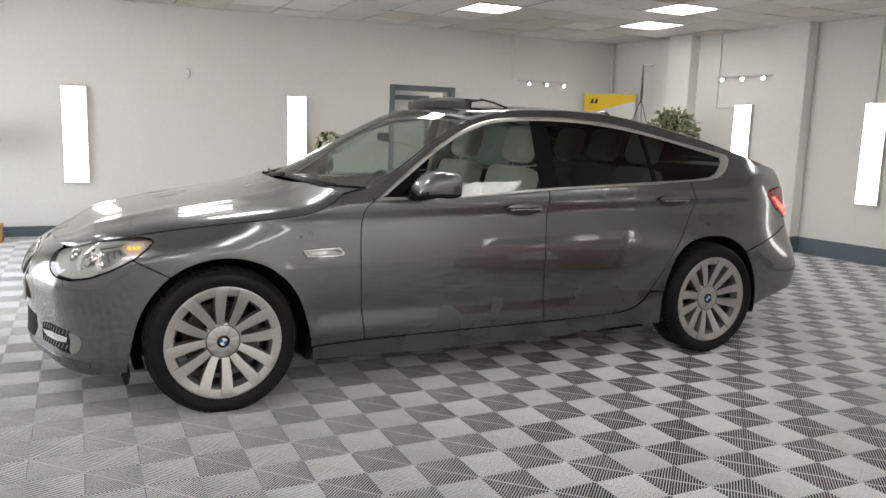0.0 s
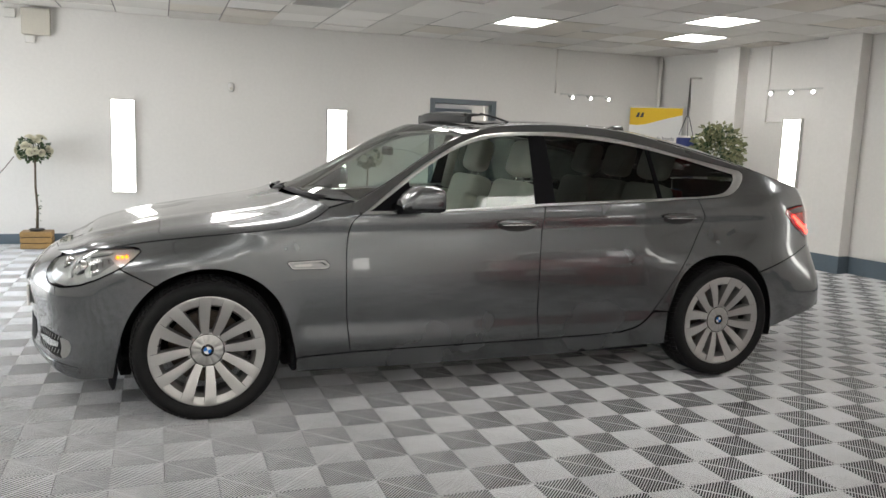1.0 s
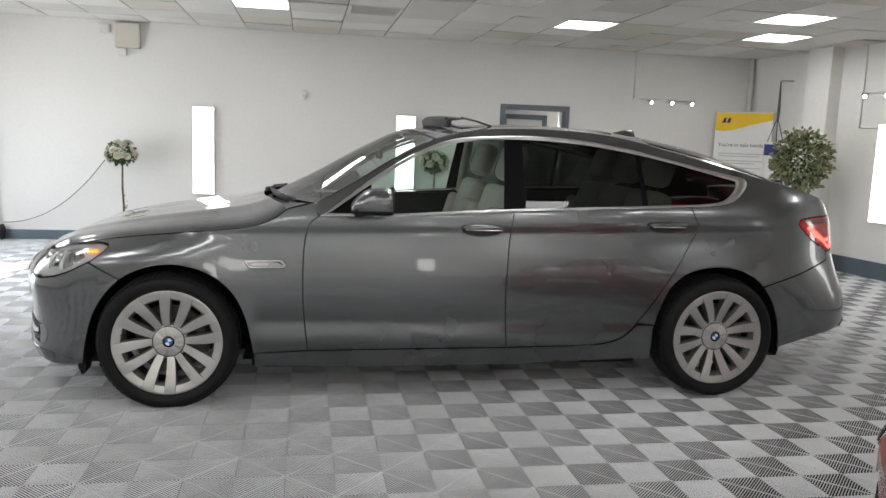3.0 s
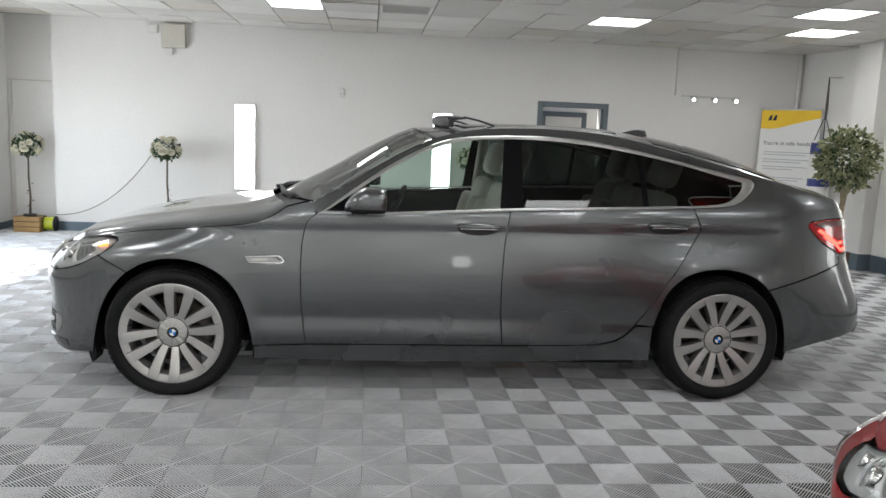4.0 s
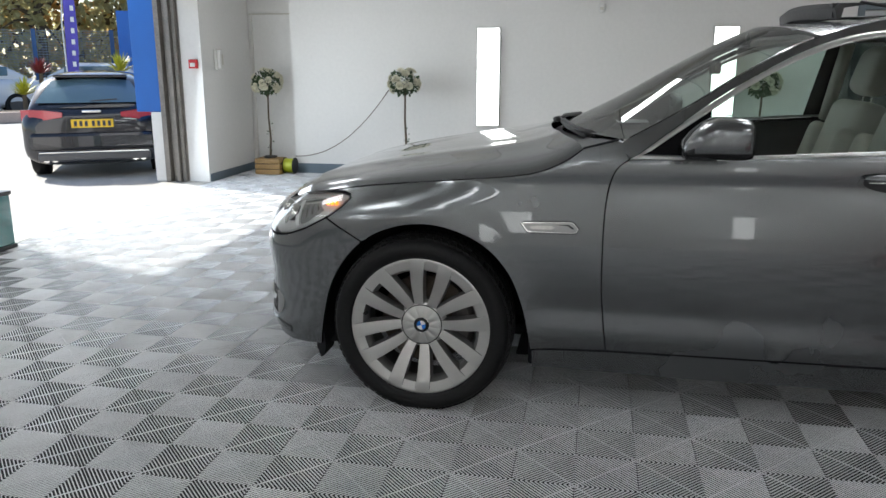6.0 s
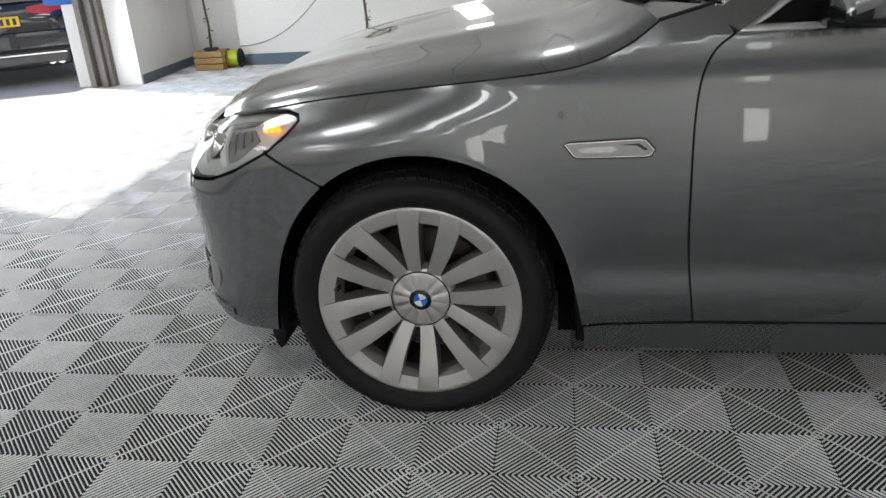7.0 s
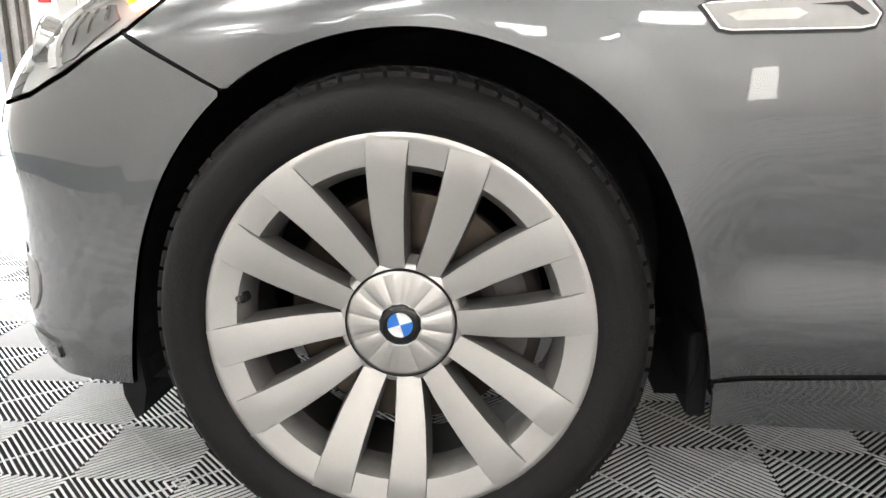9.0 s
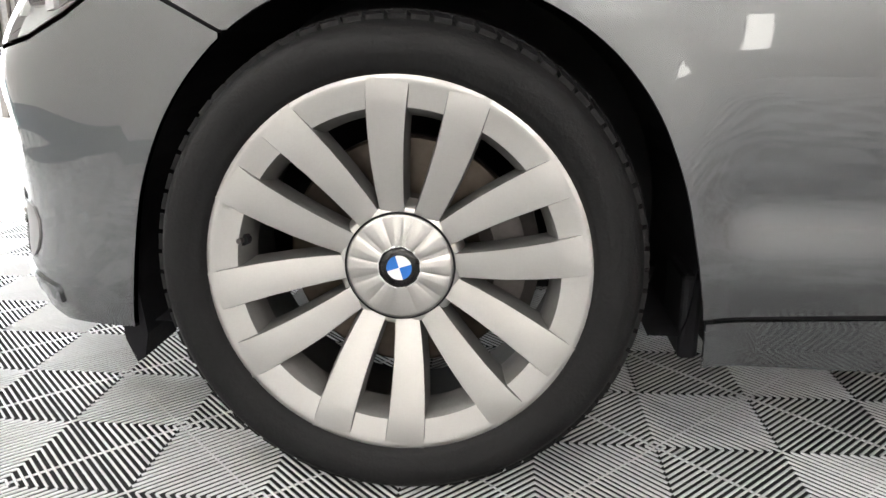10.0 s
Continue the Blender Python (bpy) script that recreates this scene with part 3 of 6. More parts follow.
CUT_B = curve([(1.803, 0.307), (1.781, 0.56), (1.785, 0.80), (1.80, 0.94), (1.818, 1.062)], 2)
CUT_R = curve([(2.20, 0.312), (2.35, 0.320), (2.445, 0.342), (2.505, 0.378), (2.56, 0.435), (2.743, 0.699), (2.86, 0.882), (2.918, 0.975), (2.918, 1.005), (2.897, 1.048), (2.872, 1.108)], 2)
BELT = [(0.765, 1.016), (1.134, 1.022), (1.548, 1.045), (1.818, 1.062), (2.294, 1.083), (2.601, 1.095), (2.872, 1.108)]
BELT_END = curve([(2.872, 1.108), (3.05, 1.116), (3.15, 1.14), (3.225, 1.20), (3.262, 1.255), (3.235, 1.279)], 2)
CHROME_TOP = curve([(0.775, 1.016), (0.924, 1.126), (1.07, 1.232), (1.249, 1.338), (1.42, 1.418), (1.57, 1.457), (1.865, 1.473), (2.082, 1.474), (2.328, 1.455), (2.544, 1.421), (2.791, 1.369), (3.097, 1.306), (3.235, 1.279)], 2)
GLASS_TOP = curve([(0.835, 1.045), (1.07, 1.207), (1.249, 1.320), (1.43, 1.400), (1.617, 1.440), (1.864, 1.454), (2.173, 1.446), (2.479, 1.411), (2.789, 1.353), (3.031, 1.293), (3.185, 1.256)], 2)
GLASS_LOW = [(0.835, 1.034), (1.134, 1.034), (1.548, 1.058), (1.845, 1.076), (2.294, 1.096), (2.881, 1.118)]
GLASS_END = curve([(2.881, 1.118), (3.06, 1.132), (3.13, 1.168), (3.185, 1.225), (3.185, 1.256)], 2)
RAIL = curve([(0.735, 1.075), (0.952, 1.19), (1.128, 1.304), (1.31, 1.405), (1.42, 1.447), (1.56, 1.487), (1.713, 1.508), (2.024, 1.520), (2.33, 1.508), (2.55, 1.477),
              (2.79, 1.424), (3.1, 1.347), (3.3, 1.295), (3.5, 1.244), (3.7, 1.198), (3.87, 1.168)], 2)
HOOD = [(-1.15, 0.772), (-0.9, 0.778), (-0.77, 0.803), (-0.62, 0.826), (-0.47, 0.842), (-0.25, 0.876), (0.065, 0.912), (0.366, 0.944), (0.456, 0.963), (0.544, 1.004), (0.60, 1.047)]
LAMP = [(-0.97, 0.748), (-0.90, 0.772), (-0.77, 0.797), (-0.62, 0.820), (-0.47, 0.838), (-0.36, 0.844), (-0.318, 0.839), (-0.308, 0.830), (-0.335, 0.80), (-0.388, 0.757), (-0.50, 0.702), (-0.592, 0.670), (-0.69, 0.656),
        (-0.80, 0.662), (-0.88, 0.682), (-0.94, 0.712)]
TAIL_LAMP = [(3.596, 1.015), (3.605, 1.036), (3.625, 1.045), (3.752, 1.058), (3.97, 1.062), (4.12, 1.05), (4.12, 0.88), (3.93, 0.855), (3.86, 0.852), (3.695, 0.931)]


def between(line, lo, hi):
    """The points of a line with s between lo and hi."""
    return [p for p in line if lo < p[0] < hi]


car = thing("hatchback_car", "grey metallic liftback car with silver alloy wheels and cream seats", "car")
arch_bump = [p for p in ARCH_F if p[0] < -0.235 and p[1] > 0.212]
arch_fend = [p for p in ARCH_F if p[0] >= -0.235 and p[1] > 0.28]
arch_qtr = [p for p in ARCH_R if p[0] <= 3.33 and p[1] > 0.43]
arch_rb = [p for p in ARCH_R if p[0] > 3.33]

bumper = panel("front_bumper", [(S_NOSE + 0.001, 0.27), (-0.99, 0.25), (-0.795, 0.228), (-0.608, 0.205)] + arch_bump + [(-0.237, 0.676), (-0.392, 0.753), (-0.50, 0.698), (-0.592, 0.666), (-0.69, 0.652), (-0.80, 0.658),
               (-0.883, 0.678), (-0.945, 0.709), (-0.976, 0.750), (-0.965, 0.768), (-1.0, 0.780), (-1.15, 0.784), (S_NOSE + 0.001, 0.784)], M_PAINT, car, ds=0.013)
fender = panel("front_wing", [(-0.237, 0.676)] + arch_fend + [(0.435, 0.284)] + CUT_F + [(0.72, 1.078), (0.60, 1.047), (0.544, 1.004), (0.456, 0.963), (0.366, 0.944), (0.065, 0.912), (-0.25, 0.876), (-0.45, 0.846),
               (-0.36, 0.8475), (-0.315, 0.842), (-0.304, 0.830), (-0.331, 0.80), (-0.388, 0.7535)], M_PAINT, car, ds=0.013)
door_f = panel("front_door", CUT_F + BELT[1:4] + CUT_B[::-1][1:] + [(1.2, 0.302)], M_PAINT, car)
door_r = panel("rear_door", CUT_B + BELT[4:6] + CUT_R[::-1] + [(2.0, 0.309)], M_PAINT, car)
sill = panel("sill", [(0.437, 0.281), (0.715, 0.294), (1.2, 0.298), (1.803, 0.303), (2.20, 0.308), (2.35, 0.316), (2.445, 0.338), (2.508, 0.374), (2.563, 0.43), (2.660, 0.432), (2.654, 0.232), (1.9, 0.203), (0.98, 0.200), (0.438, 0.208)], M_PAINT, car)
quarter = panel("rear_quarter", [p for p in CUT_R if p[1] >= 0.43] + BELT_END[1:] + CHROME_TOP[::-1][1:] + [(0.72, 1.05), (0.722, 1.078)] + RAIL + [(3.95, 1.15), (3.96, 1.064), (3.752, 1.061), (3.62, 1.048), (3.60, 1.038), (3.59, 1.015),
                (3.693, 0.927), (3.858, 0.848), (3.86, 0.803), (3.33, 0.655)] + arch_qtr[::-1] + [(2.662, 0.432)], M_PAINT, car, ds=0.013)
rbump = panel("rear_bumper", [(3.47, 0.285)] + arch_rb[::-1] + [(3.33, 0.651), (3.86, 0.80), (3.862, 0.848), (3.93, 0.851), (4.12, 0.872), (4.4, 0.82), (S_TAIL - 0.001, 0.80), (S_TAIL - 0.001, 0.33), (4.2, 0.345), (3.954, 0.385), (3.7, 0.335)], M_PAINT, car, ds=0.013)
gate = panel("tailgate", [(4.122, 0.876), (4.122, 1.052), (3.965, 1.066), (3.955, 1.15), (4.2, 1.165), (S_TAIL - 0.001, 1.17), (S_TAIL - 0.001, 0.804), (4.4, 0.824)], M_PAINT, car)

e, c, b = stations([(-1.15, 0.772, 0.012, -0.015), (-0.9, 0.778, 0.022, -0.02), (-0.77, 0.803, 0.03, -0.03), (-0.62, 0.826, 0.042, -0.03), (-0.47, 0.842, 0.055, -0.03), (-0.25, 0.876, 0.07, -0.02),
                    (0.065, 0.912, 0.083, -0.02), (0.366, 0.944, 0.095, -0.05), (0.456, 0.963, 0.092, -0.08), (0.544, 1.004, 0.065, -0.12), (0.598, 1.045, 0.03, -0.16)], 70)
hood = span("bonnet", e, c, b, M_PAINT, car, power=2.6, ridge=0.007, roll=0.026, nq=61)
e, c, b = stations([(0.60, 1.035, 0.01, -0.16), (0.68, 1.05, 0.0, -0.22), (0.745, 1.075, -0.01, -0.26)], 12)
cowl = span("cowl", e, c - 0.012, b, M_DARK, car, label="black plastic scuttle panel")
e, c, b = stations([(0.752, 1.082, -0.005, -0.25), (0.952, 1.19, 0.012, -0.20), (1.128, 1.304, 0.028, -0.16), (1.31, 1.405, 0.045, -0.12), (1.405, 1.441, 0.056, -0.10)], 40)
screen = span("windscreen", e, c, b, M_GLASSFRONT, car, cut=0.985, label="clear windscreen reflecting the ceiling")
screen.visible_shadow = False
e, c, b = stations([(1.408, 1.443, 0.056, -0.10), (1.56, 1.487, 0.030, -0.04), (1.713, 1.508, 0.026, 0.0), (2.024, 1.520, 0.03, 0.0), (2.33, 1.508, 0.036, 0.0), (2.55, 1.477, 0.055, 0.02), (2.68, 1.45, 0.066, 0.04)], 60)
roof = span("roof", e, c, b, M_PAINT, car)
e, c, b = stations([(1.60, 1.497, 0.0285, -0.03), (2.024, 1.520, 0.03, 0.0), (2.5, 1.486, 0.05, 0.02)], 30)
sunroof = span("glass_roof", e, c, b, M_BLACKGLOSS, car, cut=0.74, lift=0.003, skirt=0.006, label="dark glass roof panel")
e, c, b = stations([(2.685, 1.449, 0.066, 0.04), (2.79, 1.424, 0.075, 0.05), (3.1, 1.347, 0.095, 0.06), (3.3, 1.295, 0.085, 0.06), (3.40, 1.27, 0.072, 0.06)], 40)
rearglass = span("rear_window", e, c, b, M_BLACKGLOSS, car, cut=0.90, lift=0.001, label="dark tinted rear window")
surround = span("tailgate_frame", e, c, b, M_PAINT, car, lift=-0.004)
e, c, b = stations([(3.405, 1.269, 0.071, 0.06), (3.5, 1.244, 0.062, 0.06), (3.7, 1.198, 0.046, 0.08), (3.87, 1.168, 0.04, 0.10)], 24)
lip = span("tail_spoiler", e, c, b, M_PAINT, car)

# glass
def pane(name, loop, material, label, deep=0.010):
    for ob in panel(name, loop, material, car, deep=deep, gap=0.0, skirt=0.003, ds=0.06, dz=0.05, label=label):
        ob.visible_shadow = False


pane("front_window", [p for p in GLASS_TOP if p[0] < 1.80] + [(1.80, 1.452), (1.765, 1.071), (1.548, 1.056), (1.134, 1.032)], M_GLASSCLEAR, "clear greenish front door glass")
pane("rear_window_pane", [(1.885, 1.076), (1.90, 1.455)] + between(GLASS_TOP, 1.91, 2.57) + [(2.575, 1.395), (2.585, 1.105), (2.294, 1.094)], M_GLASSDARK, "dark privacy glass in the rear door")
pane("quarter_window", [(2.61, 1.108), (2.60, 1.39)] + between(GLASS_TOP, 2.605, 3.2) + GLASS_END[::-1], M_GLASSDARK, "dark privacy quarter glass")
panel("door_pillar", [(1.763, 1.070), (1.80, 1.452), (1.902, 1.455), (1.887, 1.076)], M_PILLAR, car, deep=0.006, gap=0.0, skirt=0.01, label="gloss black centre pillar")
panel("glass_divider", [(2.583, 1.103), (2.573, 1.397), (2.602, 1.392), (2.612, 1.107)], M_PILLAR, car, deep=0.007, gap=0.0, skirt=0.01)
strip("window_trim_upper", CHROME_TOP, GLASS_TOP, M_MATTECHROME, car, label="brushed chrome window surround")
strip("window_trim_lower", BELT + BELT_END[1:], [(0.79, 1.03)] + GLASS_LOW[1:] + GLASS_END[1:], M_MATTECHROME, car, label="brushed chrome belt strip")
panel("mirror_base", [(0.80, 1.034), (0.842, 1.052), (1.04, 1.186), (1.045, 1.032)], M_PILLAR, car, deep=0.004, gap=0.0, skirt=0.01, label="black mirror corner")
# black lining under the chrome so that the frame shows no gap
inner = [(0.70, 0.32), (0.70, 0.98), (0.80, 1.0), (1.548, 1.03), (2.3, 1.07), (2.85, 1.09), (2.88, 1.0), (2.70, 0.70), (2.52, 0.45), (2.35, 0.33)]
panel("door_lining", inner, M_TRIMGREY, car, deep=0.06, gap=0.0, ds=0.1, dz=0.1, step=0.08)

# black strips added behind the shut lines to darken the gaps and block light
for side in (-1, 1):
    for line in (CUT_F, CUT_B, CUT_R, [(0.45, 0.287), (0.715, 0.296), (1.2, 0.300), (1.803, 0.305), (2.20, 0.310)], [(-0.237, 0.678), (-0.33, 0.722), (-0.40, 0.755)], [(3.33, 0.653), (3.60, 0.728), (3.86, 0.802)],
                 [(0.60, 1.046), (0.66, 1.062), (0.722, 1.078)]):
        pts = skin(*np.array(dense(line, 0.03, False)).T, 0.0085)
        if side > 0:
            pts[:, 1] = 2 * CY - pts[:, 1]
        part("door_seal", tube(pts.tolist(), 0.0062, 6), M_LINER, car, "black strip darkening the shut line", smooth=True)

# floor pan and wheel housings
bm = box(-0.62, CY - 0.60, 0.215, 3.75, CY + 0.60, 0.27, bevel=0.02)
part("underbody", bm, M_LINER, car, "black underbody")
bm = box(0.48, CY - 0.86, 0.19, 2.6, CY + 0.86, 0.25)
part("floor_pan", bm, M_LINER, car)
bm = box(0.47, CY - 0.80, 0.25, 0.62, CY + 0.80, 0.98, bevel=0.02)
part("bulkhead", bm, M_LINER, car)


def housing(xc, zc, side):
    bm = bmesh.new()
    rows = []
    for y in (0.035 if xc < 1 else -0.022, 0.42):
        rows.append([bm.verts.new((xc + 0.425 * math.cos(a), CY - side * (0.90 - y), max(0.235, zc + 0.425 * math.sin(a)))) for a in np.linspace(radians(-32), radians(212), 48)])
    for i in range(47):
        bm.faces.new((rows[0][i], rows[0][i + 1], rows[1][i + 1], rows[1][i]))
    bm.faces.new(rows[1])
    part("wheel_housing", bm, M_LINER, car, smooth=False)


for xc, zc in ((0.012, 0.345), (3.066, 0.352)):
    for side in (1, -1):
        housing(xc, zc, side)
for side in (1, -1):
    y = CY - side * 0.88
    y += side * 0.02
    bm = prism([(-0.456, 0.32), (-0.424, 0.32), (-0.412, 0.21), (-0.421, 0.168), (-0.434, 0.160), (-0.450, 0.20)], 0.12, lambda u, v, w: (u, y + side * w, v))
    part("mud_deflector", bm, M_LINER, car, "black rubber air deflector")
    bm = box(0.420, min(y, y + side * 0.13), 0.195, 0.45, max(y, y + side * 0.13), 0.33, bevel=0.008)
    part("mud_deflector", bm, M_LINER, car, "black rubber air deflector")


# ---- wheels ----
DISH = 0.036                               # how far the hub lies inside the rim


def wheel(m):
    w = new("wheel")
    w.parent = car
    w.matrix_world = m
    tyre = lathe([(0.270, 0.03), (0.2745, 0.004), (0.281, -0.002), (0.284, -0.0065), (0.288, -0.007), (0.296, -0.013), (0.312, -0.0165), (0.328, -0.013), (0.338, -0.002), (0.3445, 0.012), (0.350, 0.03), (0.3525, 0.06), (0.353, 0.115),
                  (0.3525, 0.17), (0.350, 0.20), (0.335, 0.235), (0.30, 0.245), (0.27, 0.225)], 96)
    for v in tyre.verts:
        v.co.z = max(v.co.z, -0.345)
    t = part("tyre", tyre, M_TYRE, w, "black low-profile tyre", smooth=True)
    bm = bmesh.new()
    for k in range(72):                          # tread blocks at the shoulder
        a = 2 * math.pi * k / 72
        for y0, y1, r in ((0.016, 0.052, 0.3535), (0.058, 0.10, 0.3555), (0.106, 0.15, 0.3555), (0.156, 0.20, 0.3535)):
            blk = bmesh.ops.create_cube(bm, size=1)["verts"]
            for v in blk:
                rr = r + v.co.z * 0.010 - (0.006 if (y0 < 0.02 and v.co.y < 0) or (y1 > 0.19 and v.co.y > 0) else 0)
                aa = a + v.co.x * 0.068 + v.co.y * 0.03
                v.co = Vector((rr * math.cos(aa), (y0 + y1) / 2 + v.co.y * (y1 - y0), rr * math.sin(aa)))
    for v in bm.verts:
        v.co.z = max(v.co.z, -0.3455)
    part("tread", bm, M_TYRE, t)
    ring = lathe([(0.2185, 0.060), (0.2195, 0.040), (0.2215, 0.034), (0.2295, 0.0125), (0.2320, 0.0090), (0.245, 0.0060), (0.262, 0.0030), (0.268, 0.0012), (0.2715, 0.0015), (0.2765, 0.0035), (0.277, 0.008), (0.264, 0.03), (0.250, 0.05),
                  (0.246, 0.20), (0.238, 0.205), (0.236, 0.075), (0.2185, 0.060)], 96)
    rimob = part("rim", ring, M_ALLOY, w, "silver twelve-spoke alloy rim", smooth=True)
    rimob.data.materials.append(M_ALLOYDARK), rimob.data.materials.append(M_POCKETSHADE)
    # barrel and slope faces take the darker colours that carry their shade
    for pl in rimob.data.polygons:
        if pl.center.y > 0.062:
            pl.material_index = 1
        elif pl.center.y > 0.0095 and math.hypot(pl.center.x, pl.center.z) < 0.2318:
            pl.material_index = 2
    rimob.data.set_sharp_from_angle(angle=radians(28))
    hub = lathe([(r, y + DISH) for r, y in ((0.0, 0.05), (0.090, 0.05), (0.0970, 0.034), (0.0950, 0.022), (0.0905, 0.0075), (0.086, 0.0032), (0.0, 0.003))], 60)
    part("hub", hub, M_ALLOY, w, smooth=True)
    # one spoke, then turned copies
    sp = bmesh.new()
    rows = []
    for r, wd, y in ((0.0812, 0.0188, 0.0030), (0.110, 0.0208, 0.0012), (0.150, 0.0234, 0.0), (0.190, 0.0256, -0.0006), (0.225, 0.0275, -0.0004), (0.250, 0.0288, 0.0004), (0.2685, 0.0298, 0.0006)):
        al = radians(17.6 - 5.2 * (r - 0.085) / 0.175)
        y += DISH * min(1.0, max(0.0, (0.250 - r) / 0.165))
        cu, cw = r * math.sin(al), r * math.cos(al)
        prof = [(-wd - 0.0035, y + 0.044), (-wd - 0.0006, y + 0.0040), (-wd + 0.0008, y + 0.0010), (-wd * 0.5, y + 0.0002), (0, y), (wd * 0.5, y + 0.0002), (wd - 0.0008, y + 0.0010), (wd + 0.0006, y + 0.0040), (wd + 0.0035, y + 0.044)]
        rows.append([sp.verts.new((cu + u, yy, cw)) for u, yy in prof])
    for p, q in zip(rows, rows[1:]):
        for i in range(8):
            sp.faces.new((p[i], p[i + 1], q[i + 1], q[i]))
    sp.faces.new(rows[0][::-1]), sp.faces.new(rows[-1])
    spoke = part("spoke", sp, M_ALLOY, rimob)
    spoke.data.materials.append(M_POCKETSHADE)
    # spoke sides take the pocket colour with the shade put in
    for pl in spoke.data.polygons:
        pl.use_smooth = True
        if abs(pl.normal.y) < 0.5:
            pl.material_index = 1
    spoke.data.set_sharp_from_angle(angle=radians(30))
    other = spoke.data.copy()
    other.transform(Matrix.Diagonal((-1, 1, 1, 1)))
    other.flip_normals()
    for k in range(12):
        ob = spoke if k == 0 else new("spoke", other if k % 2 else spoke.data)
        ob.parent = rimob
        ob.matrix_local = pose(0, 0, 0, 0, 10.5 + 60 * (k // 2), 0)
    # fluted centre cap
    nr, nt = 9, 240
    bm = bmesh.new()
    rows = []

    def flute(a):
        """Twelve broad ridges in pairs, each with a narrow crest, between fine grooves."""
        best = 1.0
        for k in range(6):
            for d in (-17.5, 17.5):
                best = min(best, abs((math.degrees(a) + 10.5 + 60 * k + d + 180 - 90) % 360 - 180) / 15.0)
        return 0.0012 * max(0.0, 1 - best * 1.5) ** 0.7 - 0.0016 * math.exp(-((best - 0.95) / 0.16) ** 2)

    for i in range(nr + 1):
        r = 0.030 + (0.0790 - 0.030) * i / nr
        f = min(1.0, 1.6 * math.sin(math.pi * (0.10 + 0.80 * i / nr)) ** 0.8)
        rows.append([bm.verts.new((r * math.cos(a), DISH - 0.004 + 0.0055 * (i / nr) ** 2 - f * flute(a), r * math.sin(a))) for a in (2 * math.pi * k / nt for k in range(nt))])
    back = [bm.verts.new((v.co.x, DISH + 0.02, v.co.z)) for v in rows[-1]]
    rows.append(back)
    for p, q in zip(rows, rows[1:]):
        for i in range(nt):
            bm.faces.new((p[i], p[(i + 1) % nt], q[(i + 1) % nt], q[i]))
    cap = part("centre_cap", bm, M_ALLOY, w, "fluted silver centre cap", smooth=True)
    part("cap_joint", lathe([(0.0786, DISH + 0.0005), (0.0792, DISH - 0.0002), (0.0808, DISH - 0.0002), (0.0814, DISH + 0.0015), (0.0814, DISH + 0.02)], 72), M_LINER, w)
    badge = lathe([(0.0, DISH - 0.0052), (0.018, DISH - 0.0052), (0.0305, DISH - 0.0042), (0.0312, DISH - 0.001)], 48)
    part("badge_ring", badge, M_BLACKGLOSS, cap, "black ring of the round badge", smooth=True)
    for k in range(4):
        bm = bmesh.new()
        pts = [(0, 0)] + [(0.0185 * math.cos(a), 0.0185 * math.sin(a)) for a in np.linspace(math.pi / 2 * k, math.pi / 2 * (k + 1), 9)]
        bm.faces.new([bm.verts.new((u * math.cos(0.3) - v * math.sin(0.3), DISH - 0.0062, u * math.sin(0.3) + v * math.cos(0.3))) for u, v in pts])
        part("badge_field", bm, M_BADGEBLUE if k % 2 else M_BADGEWHITE, cap)
    part("badge_rim", lathe([(0.0305, DISH - 0.003), (0.0312, DISH - 0.0055), (0.0322, DISH - 0.004), (0.0325, DISH)], 48), M_CHROME, cap, smooth=True)
    part("brake_disc", lathe([(0.07, 0.115), (0.178, 0.115), (0.182, 0.118), (0.182, 0.14), (0.07, 0.14)], 64), M_DISC, w, "brown-grey steel brake disc", smooth=False)
    part("disc_hat", lathe([(0.0, 0.088), (0.085, 0.088), (0.095, 0.115)], 40), M_CALIPER, w)
    bm = bmesh.new()
    rows = []
    for a in np.linspace(radians(-28), radians(34), 9):
        rows.append([bm.verts.new((r * math.cos(a), y, r * math.sin(a))) for r, y in ((0.12, 0.115), (0.118, 0.090), (0.14, 0.076), (0.185, 0.073), (0.205, 0.090), (0.205, 0.145), (0.19, 0.15))])
    for p, q in zip(rows, rows[1:]):
        for i in range(6):
            bm.faces.new((p[i], p[i + 1], q[i + 1], q[i]))
    bm.faces.new(rows[0]), bm.faces.new(rows[-1][::-1])
    part("brake_caliper", bm, M_CALIPER, w, "dull metal brake caliper")
    part("valve", cyl((-0.2235, 0.034, 0.040), (-0.2270, 0.006, 0.041), 0.0042, n=12), M_CALIPER, w, "dull metal tyre valve")
    part("valve_hole", cyl((-0.2225, 0.027, 0.040), (-0.2245, 0.0155, 0.0405), 0.0085, n=20), M_LINER, w)
    return w


w0 = wheel(pose(0.004, -0.042, 0.346))
w1 = copy_thing(w0, pose(3.07, -0.052, 0.353, 0, 17, 0))
w2 = copy_thing(w0, pose(0.004, 2 * CY + 0.042, 0.346, 0, 0, 180))
w3 = copy_thing(w0, pose(3.068, 2 * CY + 0.052, 0.353, 0, 0, 180))


# ---- grey liftback car: lamps, trim, mirrors, cabin ----
def on_skin(s, z, proud=0.0, side=-1):
    p = skin(s, z, -proud)
    return Vector((float(p[0]), float(p[1]) if side < 0 else 2 * CY - float(p[1]), float(p[2])))


